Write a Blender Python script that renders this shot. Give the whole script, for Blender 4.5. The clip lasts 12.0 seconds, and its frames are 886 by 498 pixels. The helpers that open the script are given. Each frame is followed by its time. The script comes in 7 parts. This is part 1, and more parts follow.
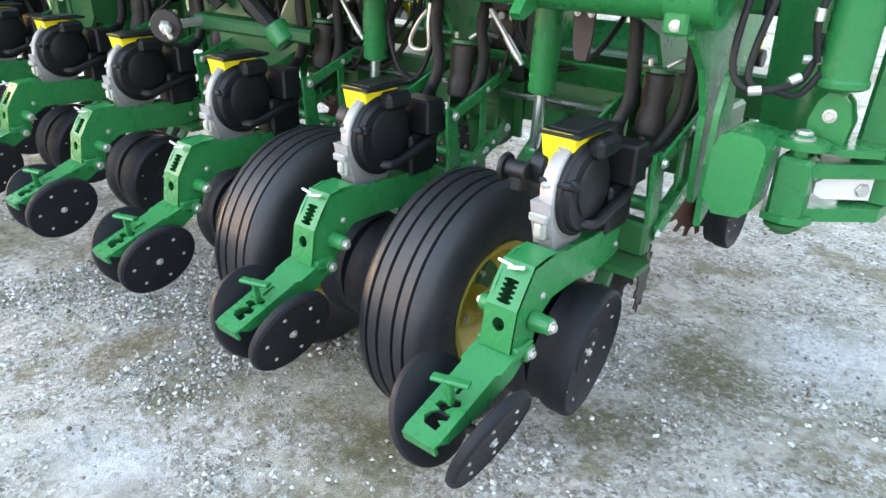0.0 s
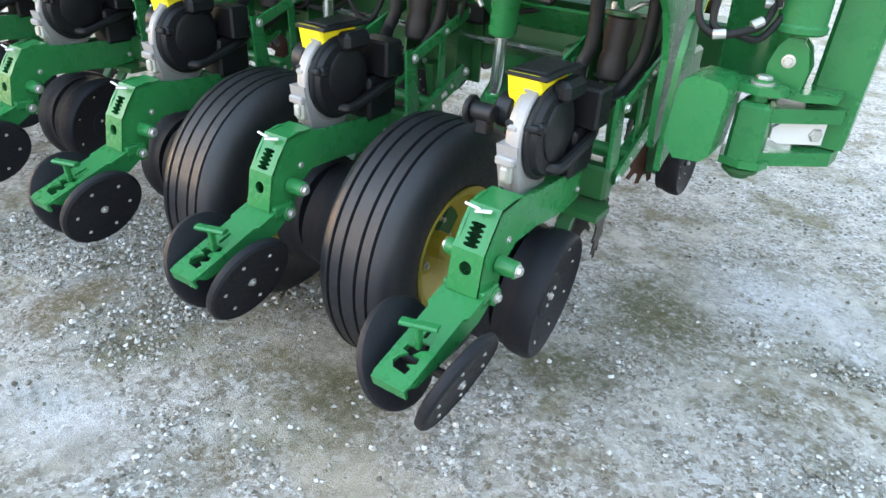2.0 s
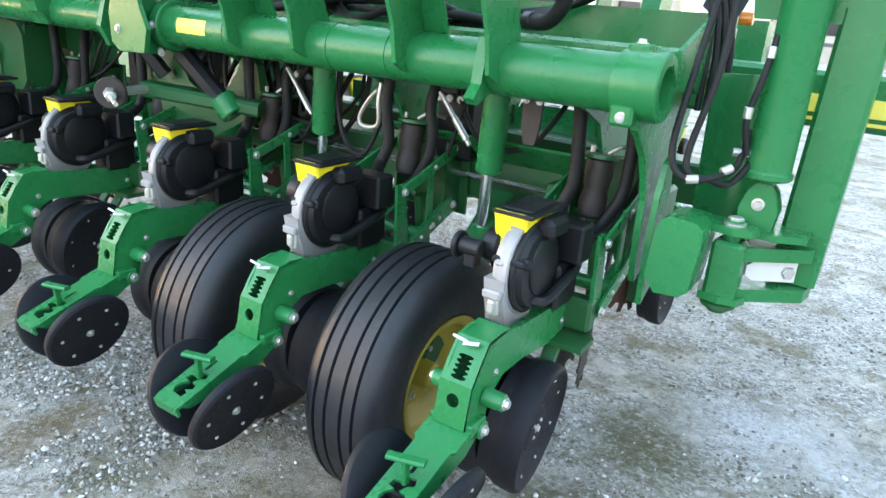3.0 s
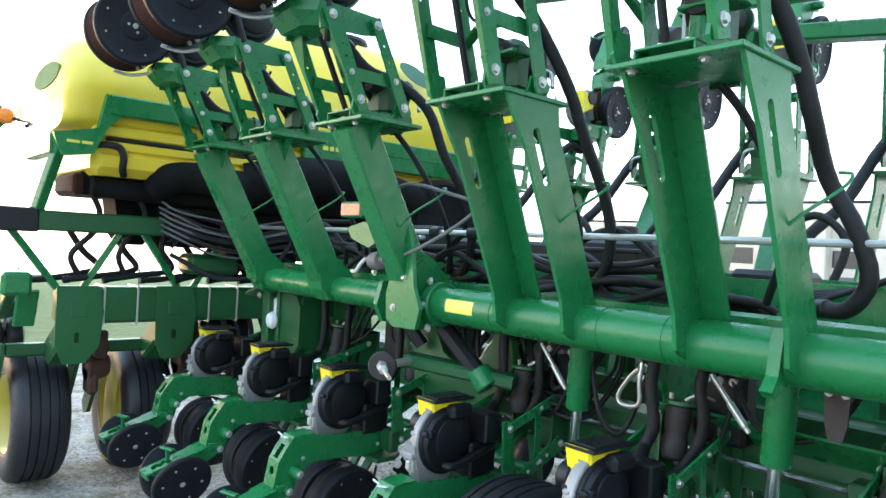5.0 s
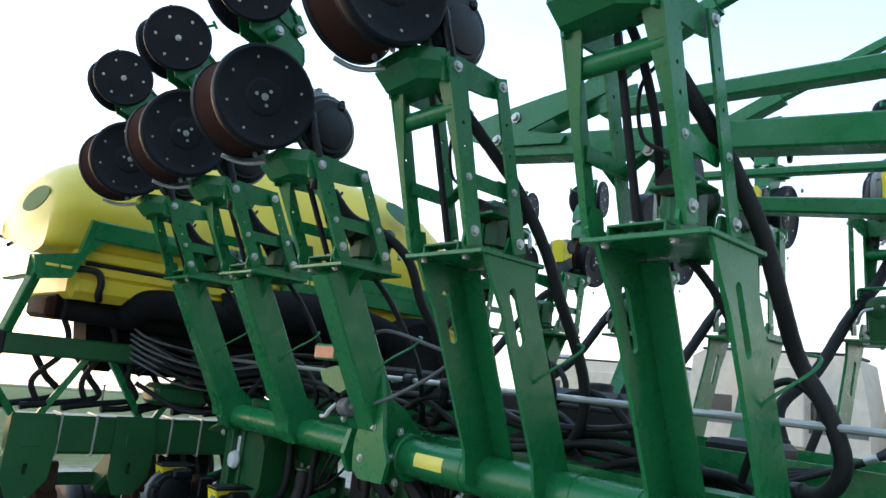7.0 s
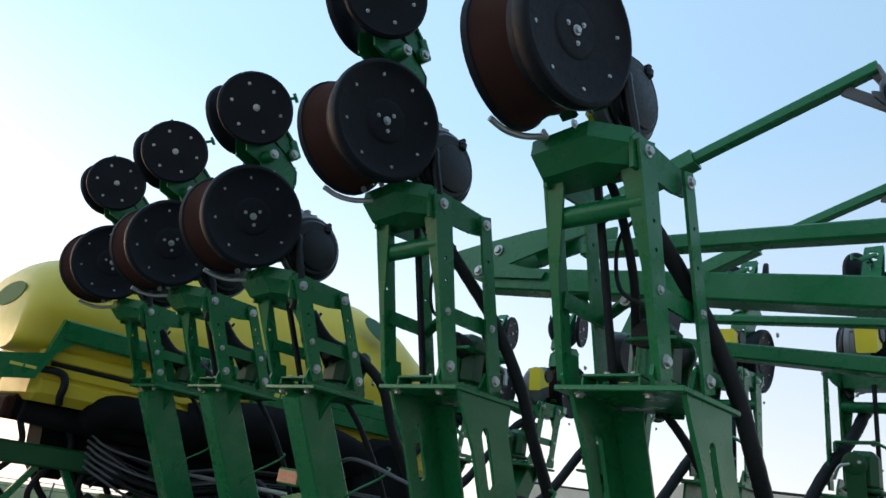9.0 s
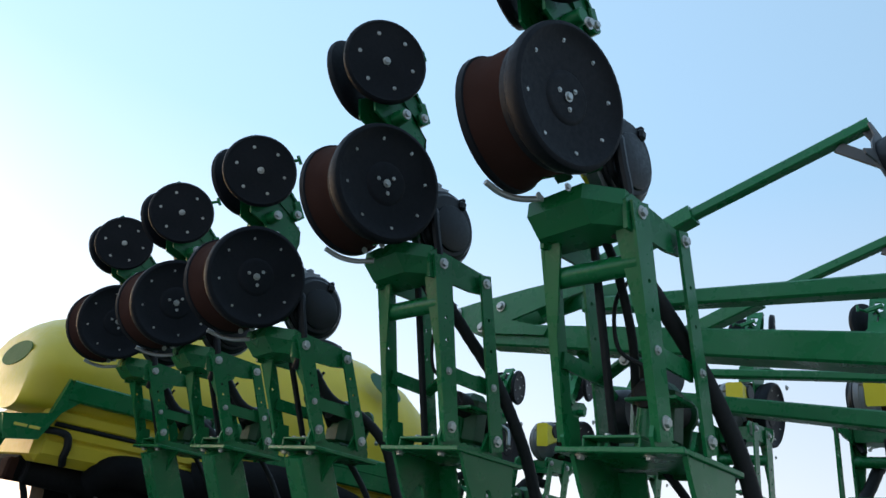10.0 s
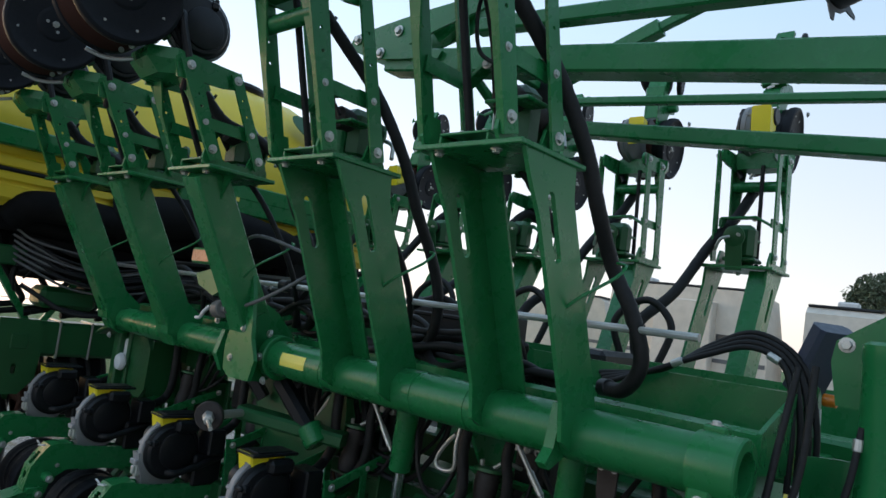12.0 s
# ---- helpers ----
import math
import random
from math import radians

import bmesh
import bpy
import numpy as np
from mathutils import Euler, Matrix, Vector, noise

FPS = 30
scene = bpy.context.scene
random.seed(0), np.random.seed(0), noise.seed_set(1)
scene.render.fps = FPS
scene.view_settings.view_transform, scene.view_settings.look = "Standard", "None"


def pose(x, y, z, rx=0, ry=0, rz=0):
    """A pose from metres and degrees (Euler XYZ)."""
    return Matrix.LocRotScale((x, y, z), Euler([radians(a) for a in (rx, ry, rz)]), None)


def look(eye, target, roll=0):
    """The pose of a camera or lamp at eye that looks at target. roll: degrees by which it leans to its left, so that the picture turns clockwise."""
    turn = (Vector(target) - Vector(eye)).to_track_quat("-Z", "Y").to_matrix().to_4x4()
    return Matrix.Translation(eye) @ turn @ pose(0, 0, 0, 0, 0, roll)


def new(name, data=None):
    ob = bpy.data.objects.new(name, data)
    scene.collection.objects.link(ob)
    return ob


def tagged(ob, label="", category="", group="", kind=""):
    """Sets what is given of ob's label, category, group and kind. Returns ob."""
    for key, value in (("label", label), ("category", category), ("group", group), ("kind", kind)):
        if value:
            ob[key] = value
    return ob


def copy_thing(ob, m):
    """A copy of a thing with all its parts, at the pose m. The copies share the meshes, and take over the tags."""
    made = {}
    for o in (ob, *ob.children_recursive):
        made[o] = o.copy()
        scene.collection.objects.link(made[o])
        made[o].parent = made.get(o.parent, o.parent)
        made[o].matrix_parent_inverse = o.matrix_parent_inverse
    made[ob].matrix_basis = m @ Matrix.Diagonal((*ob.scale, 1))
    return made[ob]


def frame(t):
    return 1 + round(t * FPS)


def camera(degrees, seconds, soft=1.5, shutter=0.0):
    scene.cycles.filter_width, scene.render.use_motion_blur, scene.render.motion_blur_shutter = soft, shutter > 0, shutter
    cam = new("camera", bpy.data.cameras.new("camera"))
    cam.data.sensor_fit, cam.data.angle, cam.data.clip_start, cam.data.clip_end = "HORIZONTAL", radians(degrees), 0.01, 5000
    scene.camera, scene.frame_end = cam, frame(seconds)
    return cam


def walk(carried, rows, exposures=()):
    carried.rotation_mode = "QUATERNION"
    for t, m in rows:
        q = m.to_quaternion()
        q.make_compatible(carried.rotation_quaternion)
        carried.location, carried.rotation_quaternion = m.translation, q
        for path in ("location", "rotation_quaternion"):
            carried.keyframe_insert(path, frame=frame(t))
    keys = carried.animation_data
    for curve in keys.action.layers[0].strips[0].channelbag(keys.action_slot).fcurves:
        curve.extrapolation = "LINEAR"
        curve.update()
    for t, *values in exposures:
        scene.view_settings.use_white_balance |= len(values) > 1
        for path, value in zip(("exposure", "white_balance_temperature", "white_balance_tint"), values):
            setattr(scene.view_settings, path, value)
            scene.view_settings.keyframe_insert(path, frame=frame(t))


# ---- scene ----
cam = camera(65.0, 12.0)
PATH = [
    (0, (0.797, -0.946, 1.609), (-0.332, 0.465, 0.753), 1.3),
    (0.5, (0.775, -0.942, 1.61), (-0.271, 0.519, 0.732), 2.8),
    (1, (0.758, -0.943, 1.574), (-0.209, 0.552, 0.663), 3.6),
    (1.5, (0.751, -0.961, 1.568), (-0.18, 0.51, 0.584), 3.9),
    (2, (0.743, -0.976, 1.578), (-0.213, 0.488, 0.607), 3.5),
    (2.5, (0.742, -0.986, 1.604), (-0.283, 0.528, 0.793), 3.4),
    (2.7, (0.747, -0.991, 1.61), (-0.246, 0.57, 0.85), 3.9),
    (4.3, (0.595, -1.132, 1.713), (-0.649, 0.432, 1.638), 3.9),
    (4.5, (0.569, -1.147, 1.717), (-0.765, 0.342, 1.664), 3.5),
    (5, (0.521, -1.167, 1.726), (-0.992, 0.141, 1.718), 3.1),
    (5.5, (0.516, -1.163, 1.763), (-1.039, 0.092, 1.85), 3.2),
    (6, (0.528, -1.155, 1.786), (-1.009, 0.11, 1.98), 3.9),
    (6.5, (0.53, -1.156, 1.802), (-0.959, 0.149, 2.086), 5.2),
    (7, (0.534, -1.164, 1.818), (-0.937, 0.141, 2.179), 6.1),
    (9, (0.553, -1.182, 1.889), (-0.851, 0.074, 2.561), 9.8),
    (9.5, (0.563, -1.187, 1.902), (-0.84, 0.032, 2.641), 9.9),
    (10, (0.594, -1.19, 1.913), (-0.802, -0.003, 2.714), 9.7),
    (10.5, (0.62, -1.185, 1.907), (-0.713, 0.079, 2.697), 9.8),
    (11, (0.671, -1.167, 1.908), (-0.586, 0.21, 2.631), 10.2),
    (11.5, (0.74, -1.093, 1.872), (-0.617, 0.263, 2.436), 12.3),
    (12, (0.801, -1.01, 1.772), (-0.548, 0.456, 1.948), 7.8),
]
EXPOSURES = [(0, 2.9, 7800, 19), (1.0, 2.98, 7800, 19), (2.0, 2.72, 7700, 18), (2.5, 2.85, 7500, 17), (4.5, 2.35, 6900, 12), (5.5, 2.3, 6800, 12), (6.5, 1.75, 6700, 12), (7.0, 1.3, 6700, 12), (9.0, 0.5, 6700, 12), (10.5, 0.45, 6500, 11), (12.0, 0.62, 6900, 14)]
walk(cam, [(t, look(eye, target, roll)) for t, eye, target, roll in PATH], EXPOSURES)


# ---- world and light ----
world = bpy.data.worlds.new("sky")
scene.world = world
world.use_nodes = True
wt = world.node_tree
sky = wt.nodes.new("ShaderNodeTexSky")
sky.sky_type = "NISHITA"
sky.sun_disc = False
sky.sun_elevation = radians(8)
sky.sun_rotation = radians(-104)
sky.air_density = 1.0
sky.dust_density = 0.8
sky.ozone_density = 2.0
haze = wt.nodes.new("ShaderNodeMix")
haze.data_type = "RGBA"
haze.inputs[0].default_value = 0.58
aim = wt.nodes.new("ShaderNodeTexCoord")
split = wt.nodes.new("ShaderNodeSeparateXYZ")
wt.links.new(aim.outputs["Generated"], split.inputs[0])
tint = wt.nodes.new("ShaderNodeValToRGB")
tint.color_ramp.elements[0].position = 0.0
tint.color_ramp.elements[0].color = (0.68, 0.66, 0.68, 1)
tint.color_ramp.elements[1].position = 0.5
tint.color_ramp.elements[1].color = (0.335, 0.535, 0.74, 1)
wt.links.new(split.outputs[2], tint.inputs[0])
toward = wt.nodes.new("ShaderNodeVectorMath")
toward.operation = "DOT_PRODUCT"
toward.inputs[1].default_value = (-0.97, -0.05, 0.0)
wt.links.new(aim.outputs["Generated"], toward.inputs[0])
glow = wt.nodes.new("ShaderNodeMapRange")
glow.inputs[1].default_value = -1.0
glow.inputs[2].default_value = 1.0
glow.inputs[3].default_value = 4.5
glow.inputs[4].default_value = 12.5
wt.links.new(toward.outputs["Value"], glow.inputs[0])
gain = wt.nodes.new("ShaderNodeVectorMath")
gain.operation = "SCALE"
wt.links.new(glow.outputs[0], gain.inputs[3])
wt.links.new(tint.outputs[0], gain.inputs[0])
wt.links.new(gain.outputs[0], haze.inputs[7])
wt.links.new(sky.outputs[0], haze.inputs[6])
wt.links.new(haze.outputs[2], wt.nodes["Background"].inputs[0])
wt.nodes["Background"].inputs[1].default_value = 0.15
sun = new("sun", bpy.data.lights.new("sun", "SUN"))
sun.data.energy = 0.12
sun.data.angle = radians(2.5)
sun.data.color = (1.0, 0.66, 0.4)
sun.matrix_world = look((-20, -5, 2.9), (0, 0, 0))


# ---- materials ----
def base_nodes(name):
    m = bpy.data.materials.new(name)
    m.use_nodes = True
    t = m.node_tree
    return m, t, t.nodes["Principled BSDF"]


def noise_node(t, scale, detail=4.0, rough=0.6, coords=None):
    n = t.nodes.new("ShaderNodeTexNoise")
    n.inputs["Scale"].default_value = scale
    n.inputs["Detail"].default_value = detail
    n.inputs["Roughness"].default_value = rough
    if coords is not None:
        t.links.new(coords, n.inputs["Vector"])
    return n


def ramp_node(t, fac, stops):
    r = t.nodes.new("ShaderNodeValToRGB")
    e = r.color_ramp.elements
    while len(e) < len(stops):
        e.new(0.5)
    for k, (p, c) in enumerate(stops):
        e[k].position = p
        e[k].color = (*c, 1) if len(c) == 3 else c
    t.links.new(fac, r.inputs[0])
    return r


def mix_node(t, fac, a, b, mode="MIX"):
    n = t.nodes.new("ShaderNodeMix")
    n.data_type = "RGBA"
    n.blend_type = mode
    for src, k in ((fac, 0), (a, 6), (b, 7)):
        if isinstance(src, (int, float)):
            n.inputs[k].default_value = src
        elif isinstance(src, tuple):
            n.inputs[k].default_value = (*src, 1)
        else:
            t.links.new(src, n.inputs[k])
    return n.outputs[2]


def coat(name, col, rough=0.4, metal=0.0, dust=(0.28, 0.25, 0.2), dusty=0.25, vary=0.12, grain=60.0, bump=0.15, spec=0.5):
    """Paint, plastic or metal with patchy dust, small tone changes and a fine relief."""
    m, t, b = base_nodes(name)
    geo = t.nodes.new("ShaderNodeTexCoord").outputs["Object"]
    info = t.nodes.new("ShaderNodeObjectInfo").outputs["Random"]
    big = noise_node(t, 3.0, 2.0, 0.5, geo)
    fine = noise_node(t, grain, 3.0, 0.6, geo)
    lo = tuple(c * (1 - vary) for c in col)
    hi = tuple(min(1, c * (1 + vary)) for c in col)
    tone = ramp_node(t, big.outputs[0], [(0.3, lo), (0.7, hi)])
    each = ramp_node(t, info, [(0.0, tuple([1 - vary * 0.6] * 3)), (1.0, tuple([1.0] * 3))])
    c1 = mix_node(t, 1.0, tone.outputs[0], each.outputs[0], "MULTIPLY")
    patch = noise_node(t, 2.3, 3.0, 0.55, geo)
    dm = ramp_node(t, patch.outputs[0], [(0.42, (0, 0, 0)), (0.75, (dusty, dusty, dusty))])
    c2 = mix_node(t, dm.outputs[0], c1, dust)
    t.links.new(c2, b.inputs["Base Color"])
    rr = ramp_node(t, fine.outputs[0], [(0.3, tuple([max(0.02, rough - 0.08)] * 3)), (0.7, tuple([min(1, rough + 0.1)] * 3))])
    t.links.new(rr.outputs[0], b.inputs["Roughness"])
    b.inputs["Metallic"].default_value = metal
    b.inputs["Specular IOR Level"].default_value = spec
    if bump:
        bn = t.nodes.new("ShaderNodeBump")
        bn.inputs["Strength"].default_value = bump
        bn.inputs["Distance"].default_value = 0.002
        t.links.new(fine.outputs[0], bn.inputs["Height"])
        t.links.new(bn.outputs[0], b.inputs["Normal"])
    return m


GREEN = coat("green_paint", (0.006, 0.17, 0.05), 0.29, dusty=0.05, vary=0.08, grain=14, bump=0.03, dust=(0.08, 0.19, 0.1), spec=0.42)
# Darker green: rough castings, also shade painted into toolbars of the same green.
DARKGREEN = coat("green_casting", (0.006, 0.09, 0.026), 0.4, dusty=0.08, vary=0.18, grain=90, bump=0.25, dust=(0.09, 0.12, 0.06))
YELLOW = coat("yellow_plastic", (0.82, 0.66, 0.02), 0.4, dusty=0.1, vary=0.05, bump=0.05)
TANK = coat("tank_yellow", (0.78, 0.57, 0.035), 0.42, dusty=0.08, vary=0.06, grain=25, bump=0.08)
BLACK = coat("black_plastic", (0.007, 0.0075, 0.010), 0.42, dusty=0.05, vary=0.2, grain=80, bump=0.12, dust=(0.05, 0.045, 0.042), spec=0.35)
RUBBER = coat("tyre_rubber", (0.011, 0.012, 0.016), 0.5, dusty=0.12, vary=0.2, grain=50, bump=0.2, dust=(0.055, 0.05, 0.05), spec=0.45)
WHEELRUB = coat("wheel_rubber", (0.009, 0.01, 0.014), 0.6, dusty=0.14, vary=0.25, grain=70, bump=0.2, dust=(0.035, 0.033, 0.034), spec=0.22)
MATT = coat("dusty_black_plastic", (0.007, 0.007, 0.008), 0.8, dusty=0.3, vary=0.3, grain=40, bump=0.3, dust=(0.035, 0.03, 0.026), spec=0.12)
HOSE = coat("hose_rubber", (0.008, 0.008, 0.009), 0.6, dusty=0.12, vary=0.2, grain=60, bump=0.2, dust=(0.04, 0.036, 0.032), spec=0.35)
ALU = coat("cast_aluminium", (0.3, 0.3, 0.31), 0.55, 0.4, dusty=0.6, vary=0.3, grain=70, bump=0.7, dust=(0.2, 0.185, 0.16))
STEEL = coat("zinc_steel", (0.55, 0.55, 0.53), 0.36, 0.7, dusty=0.2, vary=0.15, bump=0.1)
CHROME = coat("chrome_rod", (0.82, 0.83, 0.85), 0.14, 0.95, dusty=0.0, vary=0.02, grain=6, bump=0.0)
RUST = coat("rusty_steel", (0.085, 0.036, 0.025), 0.7, 0.15, dusty=0.3, vary=0.35, grain=40, bump=0.35, dust=(0.05, 0.03, 0.026))
CAKED = coat("soil_caked_rubber", (0.06, 0.027, 0.021), 0.9, dusty=0.35, vary=0.35, grain=30, bump=0.6, dust=(0.045, 0.021, 0.017), spec=0.06)
BAG = coat("air_bag_rubber", (0.022, 0.016, 0.015), 0.65, dusty=0.2, vary=0.25, bump=0.3, dust=(0.06, 0.045, 0.04))
# Yellow dimmed and olive dust thickened to put the rim's shade into colour.
RIM = coat("rim_yellow", (0.45, 0.35, 0.04), 0.45, dusty=0.45, vary=0.12, bump=0.1, dust=(0.14, 0.13, 0.06))
WHITE = coat("white_plastic", (0.7, 0.71, 0.72), 0.45, dusty=0.25, vary=0.04, bump=0.05)
AMBER = coat("amber_lens", (0.85, 0.24, 0.02), 0.25, dusty=0.05, bump=0.0)
COPPER = coat("copper_reflector", (0.6, 0.2, 0.1), 0.3, dusty=0.2, bump=0.0)
PALEGREEN = coat("pale_green_decal", (0.12, 0.22, 0.09), 0.75, dusty=0.1, bump=0.0, spec=0.1)
DECAL = coat("yellow_decal", (0.85, 0.72, 0.12), 0.4, dusty=0.12, vary=0.05, bump=0.0)
GREY = coat("grey_cable", (0.12, 0.12, 0.125), 0.55, dusty=0.2, vary=0.2)
BLUE = coat("blue_cover", (0.03, 0.045, 0.09), 0.4, dusty=0.15)
RVWHITE = coat("camper_cream", (0.66, 0.58, 0.49), 0.5, dusty=0.2, vary=0.06, grain=8)
GLASS = coat("dark_window", (0.03, 0.035, 0.04), 0.12, dusty=0.05)
LEAF = coat("tree_leaf", (0.085, 0.11, 0.06), 0.8, dusty=0.3, vary=0.4, grain=4, dust=(0.12, 0.14, 0.09))
BARK = coat("bark", (0.1, 0.075, 0.05), 0.9, dusty=0.3, vary=0.3)


def stone_mat():
    m, t, b = base_nodes("crushed_stone")
    isl = t.nodes.new("ShaderNodeNewGeometry").outputs["Random Per Island"]
    c = ramp_node(t, isl, [(0.0, (0.1, 0.085, 0.06)), (0.25, (0.22, 0.2, 0.17)), (0.6, (0.35, 0.33, 0.3)), (0.9, (0.46, 0.45, 0.44)), (1.0, (0.6, 0.6, 0.62))])
    t.links.new(c.outputs[0], b.inputs["Base Color"])
    b.inputs["Roughness"].default_value = 0.85
    return m


# mossy, earthy and pale patches of the yard: centre, radii, turn, strength, colour
PATCHES = [
    (0.2, 1.48, 0.36, 0.42, 10, 0.9, "olive"),
    (0.0, 0.95, 0.32, 0.22, 10, 0.8, "olive"),
    (-0.5, 0.38, 0.4, 0.26, -20, 0.75, "olive"),
    (-1.68, 0.12, 0.13, 0.34, 0, 0.9, "brown"),
    (-0.95, -0.28, 0.13, 0.12, 0, 0.85, "brown"),
    (0.9, 1.34, 0.26, 0.07, -8, 0.8, "brown"),
    (-0.15, 0.1, 0.45, 0.18, 10, 0.7, "tan"),
    (-0.62, -0.1, 0.2, 0.12, 30, 0.6, "brown"),
    (-1.15, -0.25, 0.36, 0.2, 0, 0.6, "pale"),
    (0.65, 1.95, 0.55, 0.4, 0, 0.55, "pale"),
]


def ground_mat():
    m, t, b = base_nodes("gravel_yard")
    pos = t.nodes.new("ShaderNodeNewGeometry").outputs["Position"]
    warp = noise_node(t, 45.0, 3.0, 0.6, pos)
    bend = t.nodes.new("ShaderNodeVectorMath")
    bend.operation = "MULTIPLY_ADD"
    t.links.new(warp.outputs["Color"], bend.inputs[0])
    bend.inputs[1].default_value = (0.03, 0.03, 0.03)
    t.links.new(pos, bend.inputs[2])
    v1 = t.nodes.new("ShaderNodeTexVoronoi")
    v1.inputs["Scale"].default_value = 95
    t.links.new(bend.outputs[0], v1.inputs["Vector"])
    v2 = t.nodes.new("ShaderNodeTexVoronoi")
    v2.inputs["Scale"].default_value = 48
    t.links.new(bend.outputs[0], v2.inputs["Vector"])
    sep = t.nodes.new("ShaderNodeSeparateColor")
    t.links.new(v1.outputs["Color"], sep.inputs[0])
    sep2 = t.nodes.new("ShaderNodeSeparateColor")
    t.links.new(v2.outputs["Color"], sep2.inputs[0])
    s1 = ramp_node(t, sep.outputs[0], [(0.0, (0.15, 0.128, 0.1)), (0.35, (0.4, 0.36, 0.315)), (0.75, (0.57, 0.535, 0.495)), (1.0, (0.78, 0.765, 0.76))])
    s2 = ramp_node(t, sep2.outputs[0], [(0.0, (0.21, 0.185, 0.15)), (0.5, (0.48, 0.445, 0.405)), (1.0, (0.75, 0.735, 0.73))])
    which = noise_node(t, 9.0, 3.0, 0.6, pos)
    wr = ramp_node(t, which.outputs[0], [(0.45, (0, 0, 0)), (0.55, (1, 1, 1))])
    stones = mix_node(t, wr.outputs[0], s1.outputs[0], s2.outputs[0])
    grit = noise_node(t, 160.0, 4.0, 0.7, pos)
    gr = ramp_node(t, grit.outputs[0], [(0.3, (0.74, 0.73, 0.72)), (0.62, (1, 1, 1))])
    stones = mix_node(t, 1.0, stones, gr.outputs[0], "MULTIPLY")
    dirt = noise_node(t, 1.9, 8.0, 0.68, pos)
    dr = ramp_node(t, dirt.outputs[0], [(0.5, (0, 0, 0)), (0.6, (0.85, 0.85, 0.85))])
    dcol_n = noise_node(t, 14.0, 5.0, 0.7, pos)
    dcol = ramp_node(t, dcol_n.outputs[0], [(0.3, (0.085, 0.072, 0.034)), (0.5, (0.21, 0.18, 0.1)), (0.75, (0.42, 0.365, 0.265))])
    yard = mix_node(t, dr.outputs[0], stones, dcol.outputs[0])
    # pale fines between the stones
    fn = noise_node(t, 3.3, 7.0, 0.7, pos)
    fr = ramp_node(t, fn.outputs[0], [(0.5, (0, 0, 0)), (0.64, (0.8, 0.8, 0.8))])
    yard = mix_node(t, fr.outputs[0], yard, (0.66, 0.605, 0.54))
    moss = noise_node(t, 0.75, 5.0, 0.65, pos)
    mr = ramp_node(t, moss.outputs[0], [(0.52, (0, 0, 0)), (0.66, (0.7, 0.7, 0.7))])
    yard = mix_node(t, mr.outputs[0], yard, dcol.outputs[0])
    # mossy and earthy patches where the machine has stood
    def blot(base, cx, cy, rx, ry, turn, strength, colour):
        mp = t.nodes.new("ShaderNodeMapping")
        mp.vector_type = "TEXTURE"
        mp.inputs["Location"].default_value = (cx, cy, 0)
        mp.inputs["Rotation"].default_value = (0, 0, radians(turn))
        mp.inputs["Scale"].default_value = (rx, ry, 1)
        t.links.new(soft_pos, mp.inputs["Vector"])
        ln = t.nodes.new("ShaderNodeVectorMath")
        ln.operation = "LENGTH"
        t.links.new(mp.outputs[0], ln.inputs[0])
        rr = ramp_node(t, ln.outputs["Value"], [(0.35, (strength,) * 3), (1.0, (0, 0, 0))])
        speck = mix_node(t, 1.0, rr.outputs[0], spr.outputs[0], "MULTIPLY")
        return mix_node(t, speck, base, colour)

    sw = noise_node(t, 5.0, 6.0, 0.7, pos)
    sv = t.nodes.new("ShaderNodeVectorMath")
    sv.operation = "MULTIPLY_ADD"
    t.links.new(sw.outputs["Color"], sv.inputs[0])
    sv.inputs[1].default_value = (0.34, 0.34, 0.0)
    flat = t.nodes.new("ShaderNodeVectorMath")
    flat.operation = "MULTIPLY"
    t.links.new(pos, flat.inputs[0])
    flat.inputs[1].default_value = (1, 1, 0)
    t.links.new(flat.outputs[0], sv.inputs[2])
    recentre = t.nodes.new("ShaderNodeVectorMath")
    recentre.operation = "SUBTRACT"
    t.links.new(sv.outputs[0], recentre.inputs[0])
    recentre.inputs[1].default_value = (0.17, 0.17, 0)
    soft_pos = recentre.outputs[0]
    sp_n = noise_node(t, 38.0, 5.0, 0.75, pos)
    spr = ramp_node(t, sp_n.outputs[0], [(0.36, (0.25, 0.25, 0.25)), (0.55, (1, 1, 1))])
    tones = {"olive": (0.1, 0.095, 0.04), "brown": (0.15, 0.115, 0.055), "tan": (0.42, 0.36, 0.28), "pale": (0.72, 0.72, 0.75)}
    for cx, cy, rx, ry, turn, strength, colour in PATCHES:
        yard = blot(yard, cx, cy, rx, ry, turn, strength, tones[colour])
    # grass on the far side of the yard
    sp = t.nodes.new("ShaderNodeSeparateXYZ")
    t.links.new(pos, sp.inputs[0])
    wob = noise_node(t, 0.35, 4.0, 0.6, pos)
    add = t.nodes.new("ShaderNodeMath")
    add.operation = "MULTIPLY_ADD"
    t.links.new(wob.outputs[0], add.inputs[0])
    add.inputs[1].default_value = 5.0
    t.links.new(sp.outputs[0], add.inputs[2])
    gm = t.nodes.new("ShaderNodeMapRange")
    gm.inputs[1].default_value = -9.5
    gm.inputs[2].default_value = -11.5
    t.links.new(add.outputs[0], gm.inputs[0])
    gn = noise_node(t, 1.7, 8.0, 0.75, pos)
    grass = ramp_node(t, gn.outputs[0], [(0.3, (0.08, 0.12, 0.03)), (0.6, (0.17, 0.22, 0.07)), (0.8, (0.27, 0.27, 0.12))])
    full = mix_node(t, gm.outputs[0], yard, grass.outputs[0])
    t.links.new(full, b.inputs["Base Color"])
    b.inputs["Roughness"].default_value = 0.92
    bn = t.nodes.new("ShaderNodeBump")
